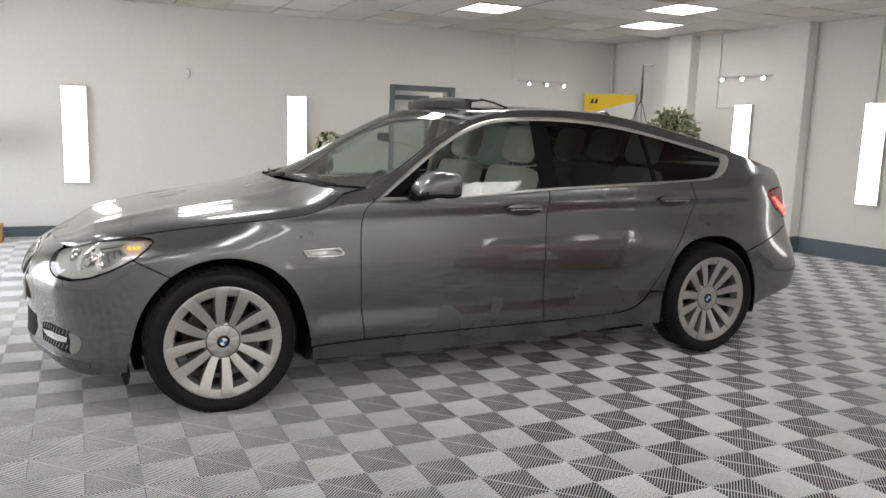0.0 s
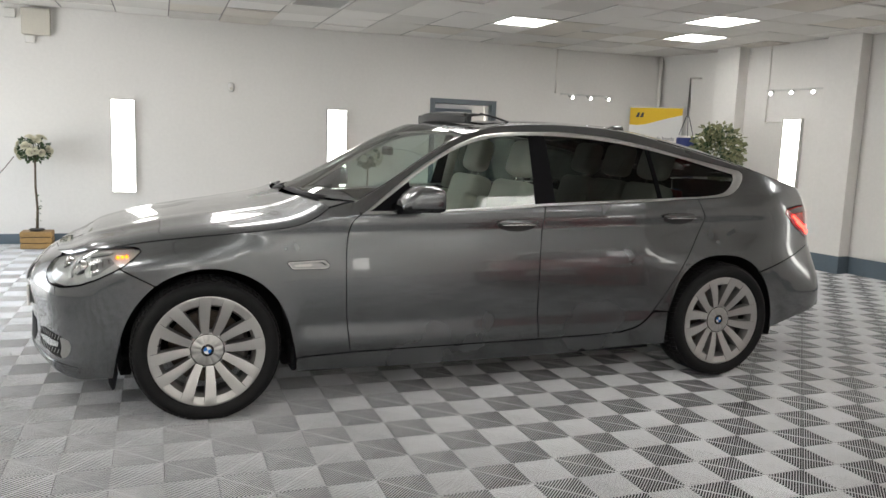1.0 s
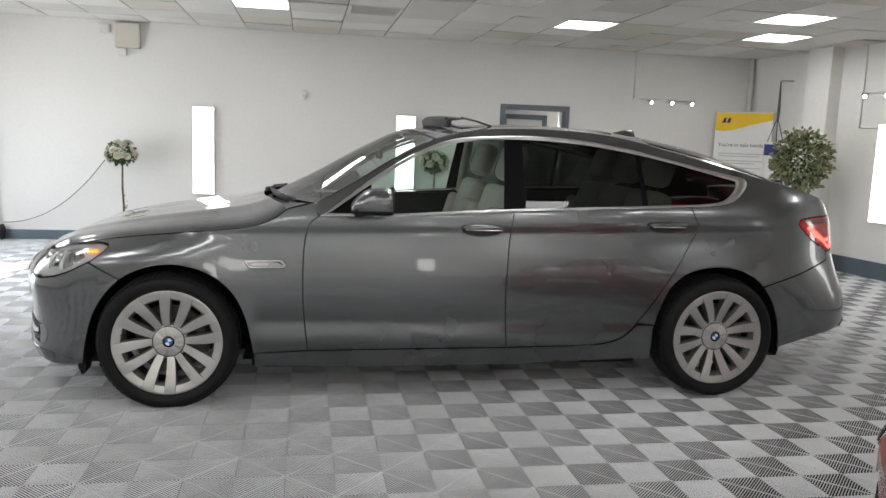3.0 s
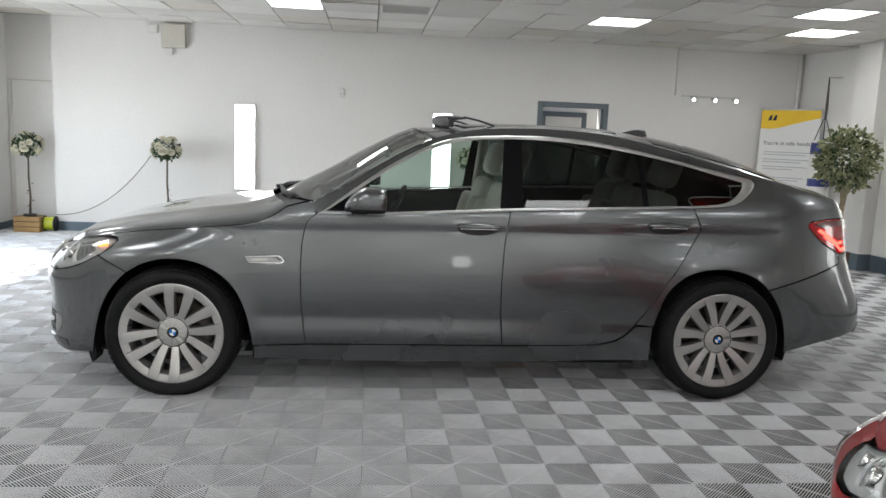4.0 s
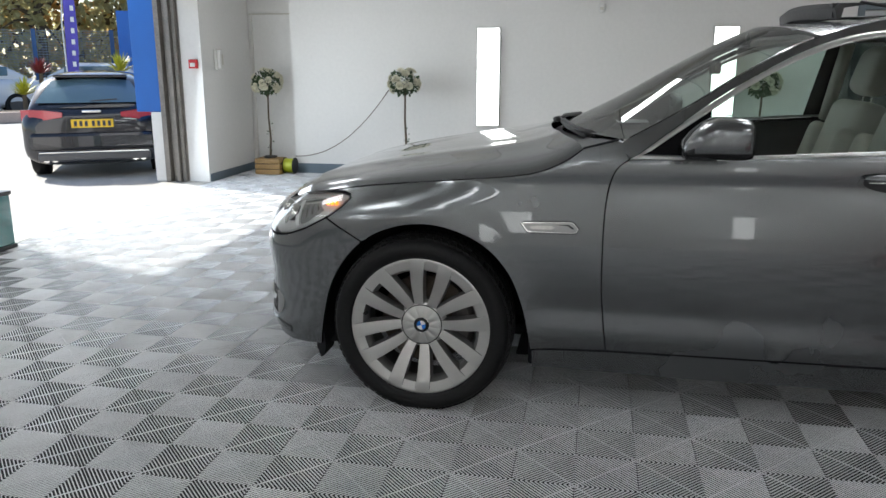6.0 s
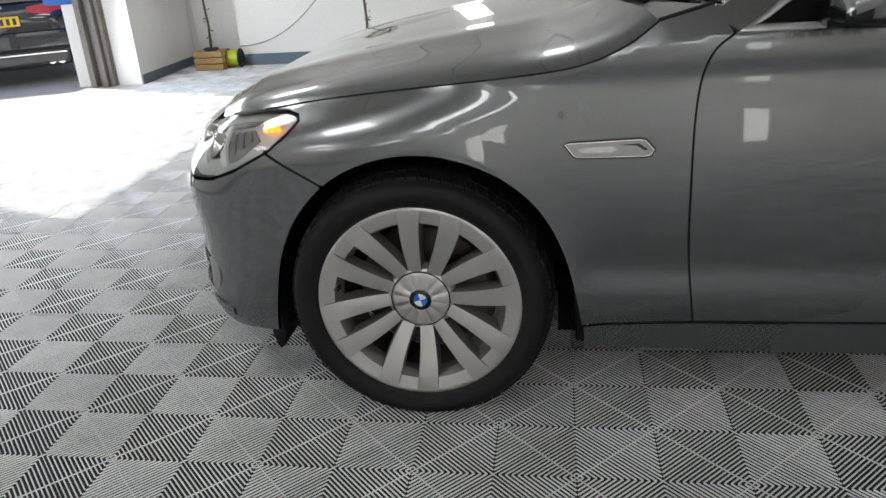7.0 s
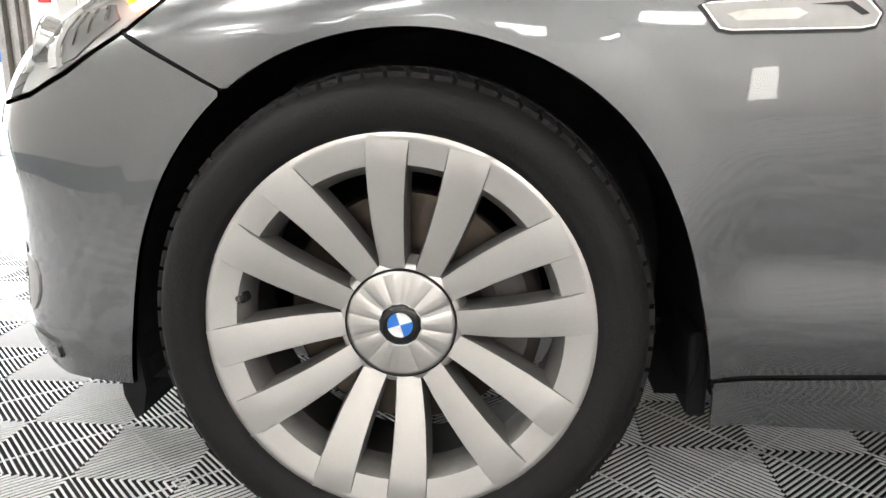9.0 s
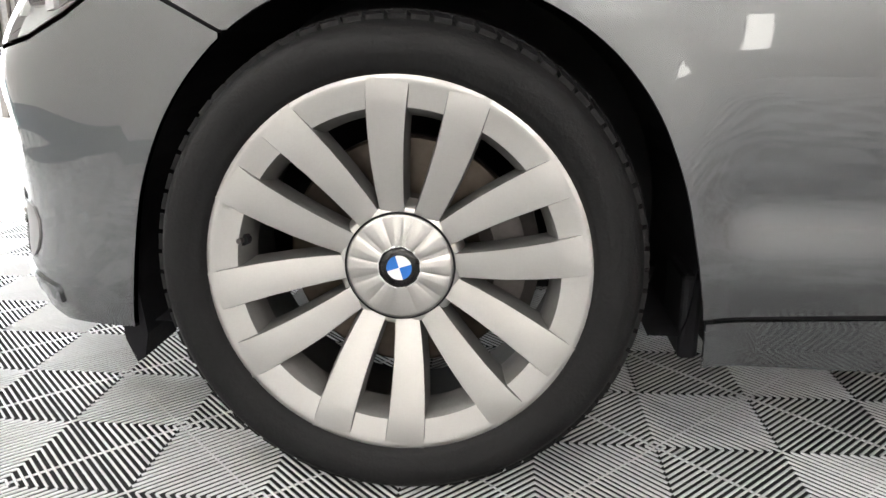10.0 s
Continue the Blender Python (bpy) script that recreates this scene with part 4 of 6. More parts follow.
def ball(centre, size, nu=20, nv=14, power=1.0, bm=None):
    """A rounded body, squarer as power falls below one."""
    bm = bm or bmesh.new()
    def sg(v):
        return math.copysign(abs(v) ** power, v)
    rows = []
    for i in range(1, nv):
        ph = -math.pi / 2 + math.pi * i / nv
        rows.append([bm.verts.new((centre[0] + size[0] * sg(math.cos(ph)) * sg(math.cos(2 * math.pi * k / nu)), centre[1] + size[1] * sg(math.cos(ph)) * sg(math.sin(2 * math.pi * k / nu)), centre[2] + size[2] * sg(math.sin(ph)))) for k in range(nu)])
    for a, b in zip(rows, rows[1:]):
        for k in range(nu):
            bm.faces.new((a[k], a[(k + 1) % nu], b[(k + 1) % nu], b[k]))
    lo, hi = bm.verts.new((centre[0], centre[1], centre[2] - size[2])), bm.verts.new((centre[0], centre[1], centre[2] + size[2]))
    for k in range(nu):
        bm.faces.new((rows[0][(k + 1) % nu], rows[0][k], lo))
        bm.faces.new((rows[-1][k], rows[-1][(k + 1) % nu], hi))
    return bm


M_BOWL = mat("lamp_housing", (0.64, 0.64, 0.62), 0.3, 0.15, vary=0.08)
M_PROJ = mat("projector_glass", (0.32, 0.33, 0.34), 0.06, 0.3, vary=0, coat=1.0)
M_TUBE = mat("frosted_tube", (0.88, 0.88, 0.86), 0.25, vary=0, coat=0.5)
M_REPEAT = mat("clear_ribbed_repeater", (0.62, 0.60, 0.57), 0.15, 0.2, vary=0.15, scale=30, coat=1.0)
M_FIN = mat("grey_lamp_fin", (0.30, 0.30, 0.295), 0.3, 0.5, vary=0.1)
for side in (-1, 1):
    lamp = new("headlight")
    lamp.parent = car
    lamp["label"] = "clear headlight with its amber indicator lit"
    panel("lamp_housing", [(s, z) for s, z in LAMP], M_BOWL, lamp, deep=0.020, gap=0.003, skirt=-0.020, mirror=(side,))
    panel("lamp_seal", [(s, z) for s, z in LAMP], M_DARK, lamp, deep=0.024, gap=-0.005, skirt=-0.024, mirror=(side,))
    lens = panel("lens", LAMP, M_LENS, lamp, deep=-0.001, gap=0.002, skirt=0.004, mirror=(side,), label="clear lens")[0]
    lens.visible_shadow = False
    for s, z, r in ((-0.60, 0.745, 0.038), (-0.745, 0.752, 0.031)):
        p = on_skin(s, z, -0.022, side)
        n = skin_normal(s, z)
        n = Vector((n[0], n[1] if side < 0 else -n[1], n[2])) + Vector((-1.2, 0, 0))
        n.normalize()
        bowl = lathe([(r * 0.42, 0.016), (r * 0.62, 0.008), (r * 0.9, -0.010), (r * 1.0, -0.014), (r * 1.04, -0.008), (r * 0.95, 0.02)], 40)
        ob = part("projector", bowl, M_REFLECT, lamp, "chrome projector bowl", smooth=True)
        ob.matrix_local = Matrix.Translation(p + n * 0.008) @ n.to_track_quat("-Y", "Z").to_matrix().to_4x4()
        part("projector_lens", ball(p - n * 0.004, (r * 0.42,) * 3), M_PROJ, lamp, "clear projector lens", smooth=True)
    for s0, s1, zt, zb in ((-0.724, -0.660, 0.785, 0.703), (-0.604, -0.552, 0.794, 0.710)):
        line = [(s0, zt), (s0 + 0.024, zt + 0.003), (s1 + 0.022, zb), (s1, zb - 0.004)]
        panel("light_tube", line, M_TUBE, lamp, deep=0.006, gap=0.0, skirt=0.010, mirror=(side,), label="frosted running light tube")
    panel("inner_fin", [(-0.545, 0.782), (-0.46, 0.798), (-0.425, 0.775), (-0.50, 0.722), (-0.535, 0.712)], M_FIN, lamp, deep=0.015, gap=0.0, skirt=0.005, mirror=(side,))
    for k in range(4):
        panel("inner_rib", [(-0.535 + 0.028 * k, 0.722 + 0.017 * k), (-0.555 + 0.028 * k, 0.785 + 0.004 * k), (-0.549 + 0.028 * k, 0.786 + 0.004 * k), (-0.529 + 0.028 * k, 0.725 + 0.017 * k)], M_REFLECT, lamp, deep=0.010, gap=0.0, skirt=0.004, mirror=(side,))
    for k in range(3):
        p = on_skin(-0.372 - 0.022 * k, 0.806 - 0.002 * k, -0.012, side)
        part("indicator_bulb", ball(p, (0.0075, 0.006, 0.0085), 10, 8), M_AMBER, lamp, "lit amber bulb")
    fin_line = [(-0.66, 0.785), (-0.52, 0.812), (-0.44, 0.818), (-0.46, 0.806), (-0.64, 0.776)]
    panel("light_fin", fin_line, M_REFLECT, lamp, deep=0.012, gap=0.0, skirt=0.008, mirror=(side,))

    # tail lamp
    tl = new("tail_lamp")
    tl.parent = car
    tl["label"] = "wraparound red tail lamp, lit"
    panel("lens", TAIL_LAMP, M_TAILRED, tl, deep=-0.002, gap=0.002, skirt=0.012, mirror=(side,), label="red lens")
    panel("upper_lens", [(3.625, 1.034), (3.752, 1.050), (3.97, 1.054), (4.10, 1.044), (4.10, 1.020), (3.9, 1.022), (3.68, 1.012)], M_TAILDEEP, tl, deep=-0.0035, gap=0.0, skirt=0.003, mirror=(side,), label="dark red upper lens band")
    for a0, z0 in ((3.665, 0.992), (3.715, 0.955)):
        line = [(a0, z0), (a0 + 0.10, z0 - 0.045), (a0 + 0.17, z0 - 0.085), (a0 + 0.25, z0 - 0.075), (a0 + 0.25, z0 - 0.060), (a0 + 0.17, z0 - 0.066), (a0 + 0.10, z0 - 0.026), (a0 + 0.02, z0 + 0.012)]
        panel("light_strip", line, M_TAILLIT, tl, deep=-0.0035, gap=0.0, skirt=0.003, mirror=(side,), label="glowing red strip")

    # side vent
    vent_line = [(0.388, 0.776), (0.40, 0.779), (0.565, 0.786), (0.578, 0.783), (0.597, 0.762), (0.59, 0.748), (0.575, 0.745), (0.425, 0.744), (0.41, 0.747)]
    vt = panel("side_vent", vent_line, M_CHROME, car, deep=-0.005, gap=0.0, skirt=0.008, mirror=(side,), label="chrome side vent with a clear repeater")[0]
    panel("vent_shadow", vent_line, M_DARK, vt, deep=-0.0025, gap=-0.004, skirt=0.006, mirror=(side,))
    panel("vent_inset", vent_line, M_FIN, vt, deep=-0.0058, gap=0.0024, skirt=0.002, mirror=(side,))
    panel("repeater", [(0.418, 0.764), (0.44, 0.769), (0.500, 0.770), (0.512, 0.764), (0.500, 0.757), (0.43, 0.756)], M_REPEAT, vt, deep=-0.0075, gap=0.0, skirt=0.003, mirror=(side,), label="clear repeater lens")
    panel("vent_blade", [(0.515, 0.774), (0.562, 0.777), (0.583, 0.762), (0.574, 0.7605), (0.556, 0.772)], M_DARK, vt, deep=-0.007, gap=0.0, skirt=0.002, mirror=(side,))

    # handles
    for s0, z0, door in ((1.642, 0.960, door_f), (2.722, 0.993, door_r)):
        d = door[0 if side < 0 else 1]
        p = on_skin(s0, z0, 0.0, side)
        cup = [(s0 + 0.124 * math.cos(a), z0 - 0.002 + 0.042 * math.sin(a)) for a in np.linspace(0, 2 * math.pi, 33)[:-1]]
        panel("handle_cup", cup, M_PAINT, d, deep=-0.0012, gap=0.0, skirt=0.002, ds=0.02, dz=0.012, mirror=(side,))
        # dark oval laid on the cup for the shade under the handle
        shade_oval = [(s0 + 0.113 * math.cos(a), z0 - 0.003 + 0.035 * math.sin(a)) for a in np.linspace(0, 2 * math.pi, 25)[:-1]]
        panel("cup_hollow", shade_oval, M_DARK, d, deep=-0.0025, gap=0.0, skirt=0.002, mirror=(side,))
        bm = ball(p + Vector((0, side * 0.024, 0.012)), (0.118, 0.020, 0.0185), 28, 14, 0.95)
        h = part("handle", bm, M_PAINT, d, "body-coloured bow handle", smooth=True)
        bm = ball(p + Vector((0, side * 0.037, 0.001)), (0.108, 0.007, 0.0045), 24, 8, 0.9)
        part("handle_strip", bm, M_CHROME, h, "thin chrome strip", smooth=True)

    # mirror
    mc = Vector((1.035, CY + side * 1.075, 1.098))
    bm = bmesh.new()
    rows = []
    for i, (x, hy, hz, zo) in enumerate(((0.918, 0.05, 0.014, -0.038), (0.926, 0.080, 0.024, -0.030), (0.950, 0.100, 0.040, -0.017), (0.985, 0.112, 0.057, -0.005), (1.02, 0.118, 0.067, 0.001), (1.07, 0.119, 0.069, 0.002), (1.105, 0.116, 0.067, 0.001), (1.120, 0.111, 0.063, 0.0), (1.127, 0.104, 0.058, -0.002))):
        ring = []
        for k in range(28):
            a = 2 * math.pi * k / 28
            ca, sa = math.cos(a), math.sin(a)
            ring.append(bm.verts.new((x, mc.y + hy * math.copysign(abs(ca) ** 0.55, ca), mc.z + 0.006 + zo + hz * (1.08 * abs(sa) ** 0.6 if sa > 0 else -0.90 * abs(sa) ** 0.4))))
        rows.append(ring)
    for a, b in zip(rows, rows[1:]):
        for k in range(28):
            bm.faces.new((a[k], a[(k + 1) % 28], b[(k + 1) % 28], b[k]))
    bm.faces.new(rows[0]), bm.faces.new(rows[-1][::-1])
    bmesh.ops.recalc_face_normals(bm, faces=bm.faces[:])
    me = bpy.data.meshes.new("door_mirror")
    bm.to_mesh(me), bm.free()
    me.materials.append(M_PAINT), me.materials.append(M_BLACKGLOSS)
    for pl in me.polygons:
        pl.use_smooth = len(pl.vertices) == 4
        if pl.center.z < mc.z - 0.022 or pl.center.x > 1.120:
            pl.material_index = 1
    mir = part("door_mirror", me, None, car, "grey door mirror with a black lower shell")
    bm = box(1.1265, mc.y - 0.085, mc.z - 0.038, 1.130, mc.y + 0.085, mc.z + 0.045, bevel=0.0015)
    part("mirror_glass", bm, mat("mirror_silver", (0.85, 0.87, 0.88), 0.02, 1.0, vary=0), mir, "mirror glass")
    bm = tube([(0.96, CY + side * 0.885, 1.045), (0.97, CY + side * 0.94, 1.045), (1.0, CY + side * 1.0, 1.048), (1.03, CY + side * 1.06, 1.052)], [0.034, 0.026, 0.022, 0.018], 12)
    part("mirror_arm", bm, M_BLACKGLOSS, mir, "gloss black mirror arm", smooth=True)

# dark joint between bonnet and wing
for side in (-1, 1):
    joint = curve([(-0.45, 0.845), (-0.25, 0.876), (0.065, 0.912), (0.366, 0.944), (0.456, 0.963), (0.544, 1.004), (0.60, 1.046)], 2)
    part("bonnet_joint", tube([on_skin(s, z, 0.0005, side) for s, z in joint], 0.0022, 6), M_LINER, car)

# nose: kidney grilles, bars, intake, fog openings
for side in (-1, 1):
    kid = [(-1.47, 0.745), (-1.36, 0.752), (-1.26, 0.745), (-1.20, 0.72), (-1.165, 0.67), (-1.165, 0.62), (-1.22, 0.590), (-1.38, 0.578), (-1.47, 0.60)]
    g = panel("kidney_grille", kid, M_CHROME, car, deep=-0.004, gap=0.0, skirt=0.02, mirror=(side,), label="chrome-framed twin grille")[0]
    panel("grille_hollow", kid, M_LINER, g, deep=-0.0055, gap=0.018, skirt=0.002, mirror=(side,))
    for k in range(11):
        s = -1.455 + 0.0225 * k
        panel("grille_bar", [(s, 0.612), (s, 0.730 - 0.0022 * max(0, k - 7) ** 2), (s + 0.009, 0.730 - 0.0022 * max(0, k - 7) ** 2), (s + 0.009, 0.612)], M_CHROME, g, deep=-0.010, gap=0.0, skirt=0.006, mirror=(side,))
    fog = [(-0.995, 0.365), (-0.985, 0.408), (-0.90, 0.420), (-0.82, 0.420), (-0.704, 0.412), (-0.69, 0.36), (-0.70, 0.306), (-0.76, 0.312), (-0.82, 0.320), (-0.91, 0.320), (-0.985, 0.322)]
    fg = panel("fog_surround", fog, M_LINER, car, deep=-0.0012, gap=0.0, skirt=0.003, mirror=(side,), label="black mesh side intake")[0]
    panel("intake_lip", [(-1.01, 0.365), (-1.0, 0.420), (-0.90, 0.434), (-0.81, 0.434), (-0.70, 0.424), (-0.63, 0.402), (-0.622, 0.376), (-0.645, 0.315), (-0.69, 0.290), (-0.76, 0.298), (-0.82, 0.306), (-0.91, 0.306), (-1.0, 0.308)], M_PAINT, fg, deep=0.001, gap=0.0, skirt=0.004, mirror=(side,))
    for q in range(9):
        for zz in (0.336, 0.402):
            panel("mesh_wire", [(-0.965 + 0.029 * q, zz - 0.012), (-0.952 + 0.029 * q, zz + 0.011), (-0.947 + 0.029 * q, zz + 0.011), (-0.960 + 0.029 * q, zz - 0.012)], M_FIN, fg, deep=-0.003, gap=0.0, skirt=0.001, mirror=(side,))
    panel("intake_bar", [(-0.980, 0.374), (-0.85, 0.388), (-0.716, 0.383), (-0.722, 0.358), (-0.80, 0.352), (-0.92, 0.354)], M_CHROME, fg, deep=-0.006, gap=0.0, skirt=0.006, mirror=(side,))
    panel("fog_lamp", [(-0.71, 0.403), (-0.68, 0.402), (-0.653, 0.396), (-0.638, 0.376), (-0.641, 0.35), (-0.655, 0.326), (-0.672, 0.312), (-0.690, 0.306), (-0.704, 0.325), (-0.698, 0.36)], M_FIN, fg, deep=-0.003, gap=0.0, skirt=0.004, mirror=(side,), label="grey round-edged fog lamp lens")
    lip_line = [(-1.2, 0.300), (-1.056, 0.294), (-0.856, 0.282), (-0.70, 0.280), (-0.60, 0.268), (-0.60, 0.240), (-0.70, 0.248), (-0.856, 0.252), (-1.056, 0.262), (-1.2, 0.27)]
    panel("bumper_lip", lip_line, M_PAINT, car, deep=-0.005, gap=0.0, skirt=0.02, mirror=(side,))
    low = [(S_NOSE + 0.002, 0.30), (-1.12, 0.31), (-1.07, 0.36), (-1.10, 0.42), (S_NOSE + 0.002, 0.43)]
    panel("lower_grille", low, M_LINER, car, deep=-0.003, gap=0.0, skirt=0.004, mirror=(side,), label="black lower air intake")
for side in (-1, 1):
    panel("washer_cover", [(-0.80, 0.652), (-0.735, 0.650), (-0.722, 0.622), (-0.785, 0.615)], M_PAINT, car, deep=-0.0025, gap=0.0, skirt=0.004, mirror=(side,))
bm = box(-0.872, CY - 0.26, 0.47, -0.858, CY + 0.26, 0.58, bevel=0.003)
part("number_plate", bm, M_WHITEPL, car, "white front number plate with dark bars")

# rear: black lower apron
panel("rear_apron", [(3.96, 0.392), (4.2, 0.352), (S_TAIL - 0.002, 0.34), (S_TAIL - 0.002, 0.41), (4.3, 0.42), (4.05, 0.43)], M_DARK, car, deep=-0.004, gap=0.0, skirt=0.006, label="black rear apron")

# wipers, fin and wind deflector
bm = tube([(0.60, CY - 0.60, 1.065), (0.52, CY - 0.35, 1.085), (0.47, CY + 0.02, 1.098)], 0.009, 8)
tube([(0.655, CY - 0.645, 1.075), (0.56, CY - 0.45, 1.085), (0.50, CY - 0.20, 1.10)], 0.011, 8, bm)
part("wiper", bm, M_DARK, car, "black windscreen wiper", smooth=True)
bm = tube([(0.47, CY - 0.02, 1.088), (0.49, CY + 0.25, 1.095), (0.56, CY + 0.58, 1.085)], 0.009, 8)
tube([(0.46, CY + 0.10, 1.08), (0.455, CY - 0.05, 1.095), (0.475, CY - 0.18, 1.105)], 0.011, 8, bm)
part("wiper", bm, M_DARK, car, "black windscreen wiper", smooth=True)
bm = bmesh.new()
rows = []
for x, h, w in ((2.70, 0.0, 0.012), (2.74, 0.012, 0.022), (2.80, 0.028, 0.028), (2.85, 0.034, 0.024), (2.872, 0.032, 0.016), (2.885, 0.0, 0.02)):
    rows.append([bm.verts.new((x, CY + w * u, 1.519 - (x - 2.7) * 0.09 + 1.3 * h * v)) for u, v in ((-1, 0), (-0.7, 0.75), (-0.25, 1), (0.25, 1), (0.7, 0.75), (1, 0))])
for a, b in zip(rows, rows[1:]):
    for k in range(5):
        bm.faces.new((a[k], a[k + 1], b[k + 1], b[k]))
part("roof_aerial", bm, M_PAINT, car, "grey shark-fin roof aerial", smooth=True)
bm = bmesh.new()
rows = []
for q in np.linspace(-1, 1, 21):
    y = CY + 0.46 * q
    x = 1.455 + 0.06 * q * q
    z0 = 1.527 + 0.006 * (1 - q * q) - 0.01 * q * q
    rows.append([bm.verts.new(v) for v in ((x, y, z0 - 0.01), (x - 0.012, y, z0 + 0.03), (x + 0.01, y, z0 + 0.048), (x + 0.085, y, z0 + 0.056 - 0.006 * abs(q)), (x + 0.10, y, z0 + 0.05), (x + 0.09, y, z0 + 0.042), (x + 0.02, y, z0 + 0.032), (x + 0.012, y, z0 - 0.01))])
for a, b in zip(rows, rows[1:]):
    for k in range(7):
        bm.faces.new((a[k], a[k + 1], b[k + 1], b[k]))
bm.faces.new(rows[0]), bm.faces.new(rows[-1][::-1])
defl = part("wind_deflector", bm, M_DARK, car, "raised black wind deflector of the open sunroof")
for side in (-1, 1):
    bm = tube([(1.59, CY + side * 0.455, 1.570), (1.68, CY + side * 0.458, 1.553), (1.775, CY + side * 0.46, 1.526)], 0.006, 8)
    part("deflector_arm", bm, M_DARK, defl, smooth=True)
bm = box(1.50, CY - 0.44, 1.515, 1.52, CY + 0.44, 1.568)
part("deflector_net", bm, M_TRIMGREY, defl)

# cabin
def cushion(x0, y0, z0, x1, y1, z1, bevel, m=None):
    bm = box(x0, y0, z0, x1, y1, z1, bevel=bevel, seg=4)
    if m is not None:
        bmesh.ops.transform(bm, matrix=m, verts=bm.verts[:])
    return bm


def seat(x, y, wide):
    t = new("seat")
    t.parent = car
    t["label"] = "cream leather seat with headrest"
    t.matrix_local = pose(x, y, 0.04)
    h = wide / 2
    part("seat_base", cushion(-0.62, -h, 0.40, 0.0, h, 0.57, 0.05), M_CREAM, t, smooth=True)
    lean = Matrix.Translation((0, 0, 0.5)) @ pose(0, 0, 0, 0, 17, 0)
    part("backrest", cushion(-0.06, -h * 0.92, 0.0, 0.10, h * 0.92, 0.66, 0.055, lean), M_CREAM, t, smooth=True)
    for s in (-1, 1):
        part("bolster", cushion(-0.11, s * h * 0.92 - 0.045, 0.05, 0.06, s * h * 0.92 + 0.045, 0.52, 0.04, lean), M_CREAM, t, smooth=True)
        part("headrest_post", cyl(lean @ Vector((0.03, s * 0.06, 0.64)), lean @ Vector((0.02, s * 0.06, 0.74)), 0.006, n=8), M_CHROME, t)
    part("headrest", cushion(-0.055, -0.135, 0.69, 0.075, 0.135, 0.92, 0.055, lean), M_CREAM, t, smooth=True)
    part("backrest_shell", cushion(0.085, -h * 0.85, 0.05, 0.115, h * 0.85, 0.62, 0.012, lean), M_TRIMGREY, t, smooth=True)


seat(1.69, CY - 0.37, 0.50)
seat(1.69, CY + 0.37, 0.50)
for y in (-0.44, 0.0, 0.44):
    seat(2.62, CY + y, 0.43)
bm = cushion(0.66, CY - 0.78, 0.70, 1.12, CY + 0.78, 0.985, 0.06)
part("dashboard", bm, M_TRIMGREY, car, "dark dashboard", smooth=True)
sw = part("steering_wheel", lathe([(0.165, -0.012), (0.178, -0.014), (0.188, 0.0), (0.178, 0.014), (0.165, 0.012), (0.165, -0.012)], 40), M_DARK, car, "black steering wheel", smooth=True)
sw.matrix_local = pose(1.22, CY + 0.37, 0.93, 0, 0, 90) @ pose(0, 0, 0, 25, 0, 0)
part("steering_boss", ball((0, 0.01, 0), (0.07, 0.02, 0.055)), M_DARK, sw, smooth=True)
bm = cushion(1.12, CY - 0.13, 0.30, 1.9, CY + 0.13, 0.62, 0.04)
part("centre_console", bm, M_TRIMGREY, car, smooth=True)
bm = box(1.14, CY - 0.09, 1.30, 1.17, CY + 0.09, 1.355, bevel=0.012)
part("cabin_mirror", bm, M_DARK, car, "black rear-view mirror")
for side in (-1, 1):
    bm = tube([(1.86, CY + side * 0.83, 1.06), (1.87, CY + side * 0.74, 1.25), (1.88, CY + side * 0.64, 1.44)], 0.035, 8)
    part("inner_pillar", bm, M_CREAM, car, smooth=True)
e, c, b = stations([(1.42, 1.435, 0.04, -0.08), (1.713, 1.49, 0.02, 0.0), (2.33, 1.49, 0.03, 0.0), (2.68, 1.43, 0.05, 0.04)], 20)
span("headlining", e, c - 0.02, b, M_CREAM, car, cut=0.97, skirt=0.01)


# ---- things on the walls ----
def skirting(name, x0, x1, m, h=0.15, t=0.018):
    ob = part(name, box(x0, -t, -0.005, x1, -0.001, h, bevel=0.003), M_SKIRT)
    ob.matrix_world = m
    tagged(ob, "slate blue painted skirting", "skirting", kind="structure")


m_back = pose(0, BACK, 0)
skirting("baseboard_north", -3.06, 3.31, m_back, 0.12)
skirting("baseboard_north_2", 4.32, 7.2, m_back, 0.12)
skirting("baseboard_recess", -3.74, -3.06, pose(0, BACK + 0.33, 0), 0.10)
skirting("baseboard_east", 0.02, 13.0, m_right, 0.20)
m_lw = pose(LEFT, 0, 0, 0, 0, 90)
skirting("baseboard_west", OPEN1 + 0.02, BACK + 0.32, m_lw, 0.09)
skirting("baseboard_west_2", REAR, OPEN0 - 0.02, m_lw, 0.15)
for n, (a, b) in enumerate(((1.28, 1.68), (3.00, 3.44), (6.0, 6.5), (9.2, 9.7))):
    ob = part(f"pier_{n + 1}", box(a, -0.18, 0.0, b, -0.001, CEIL + 0.1, bevel=0.006), M_WALL)
    ob.matrix_world = m_right
    tagged(ob, "white painted shallow wall pier", "pier", kind="structure")
    sk = part(f"trim_pier_{n + 1}", box(a - 0.015, -0.195, -0.004, b + 0.015, -0.002, 0.205, bevel=0.003), M_SKIRT)
    sk.matrix_world = m_right
    tagged(sk, "slate blue skirting round the pier", "skirting", kind="structure")


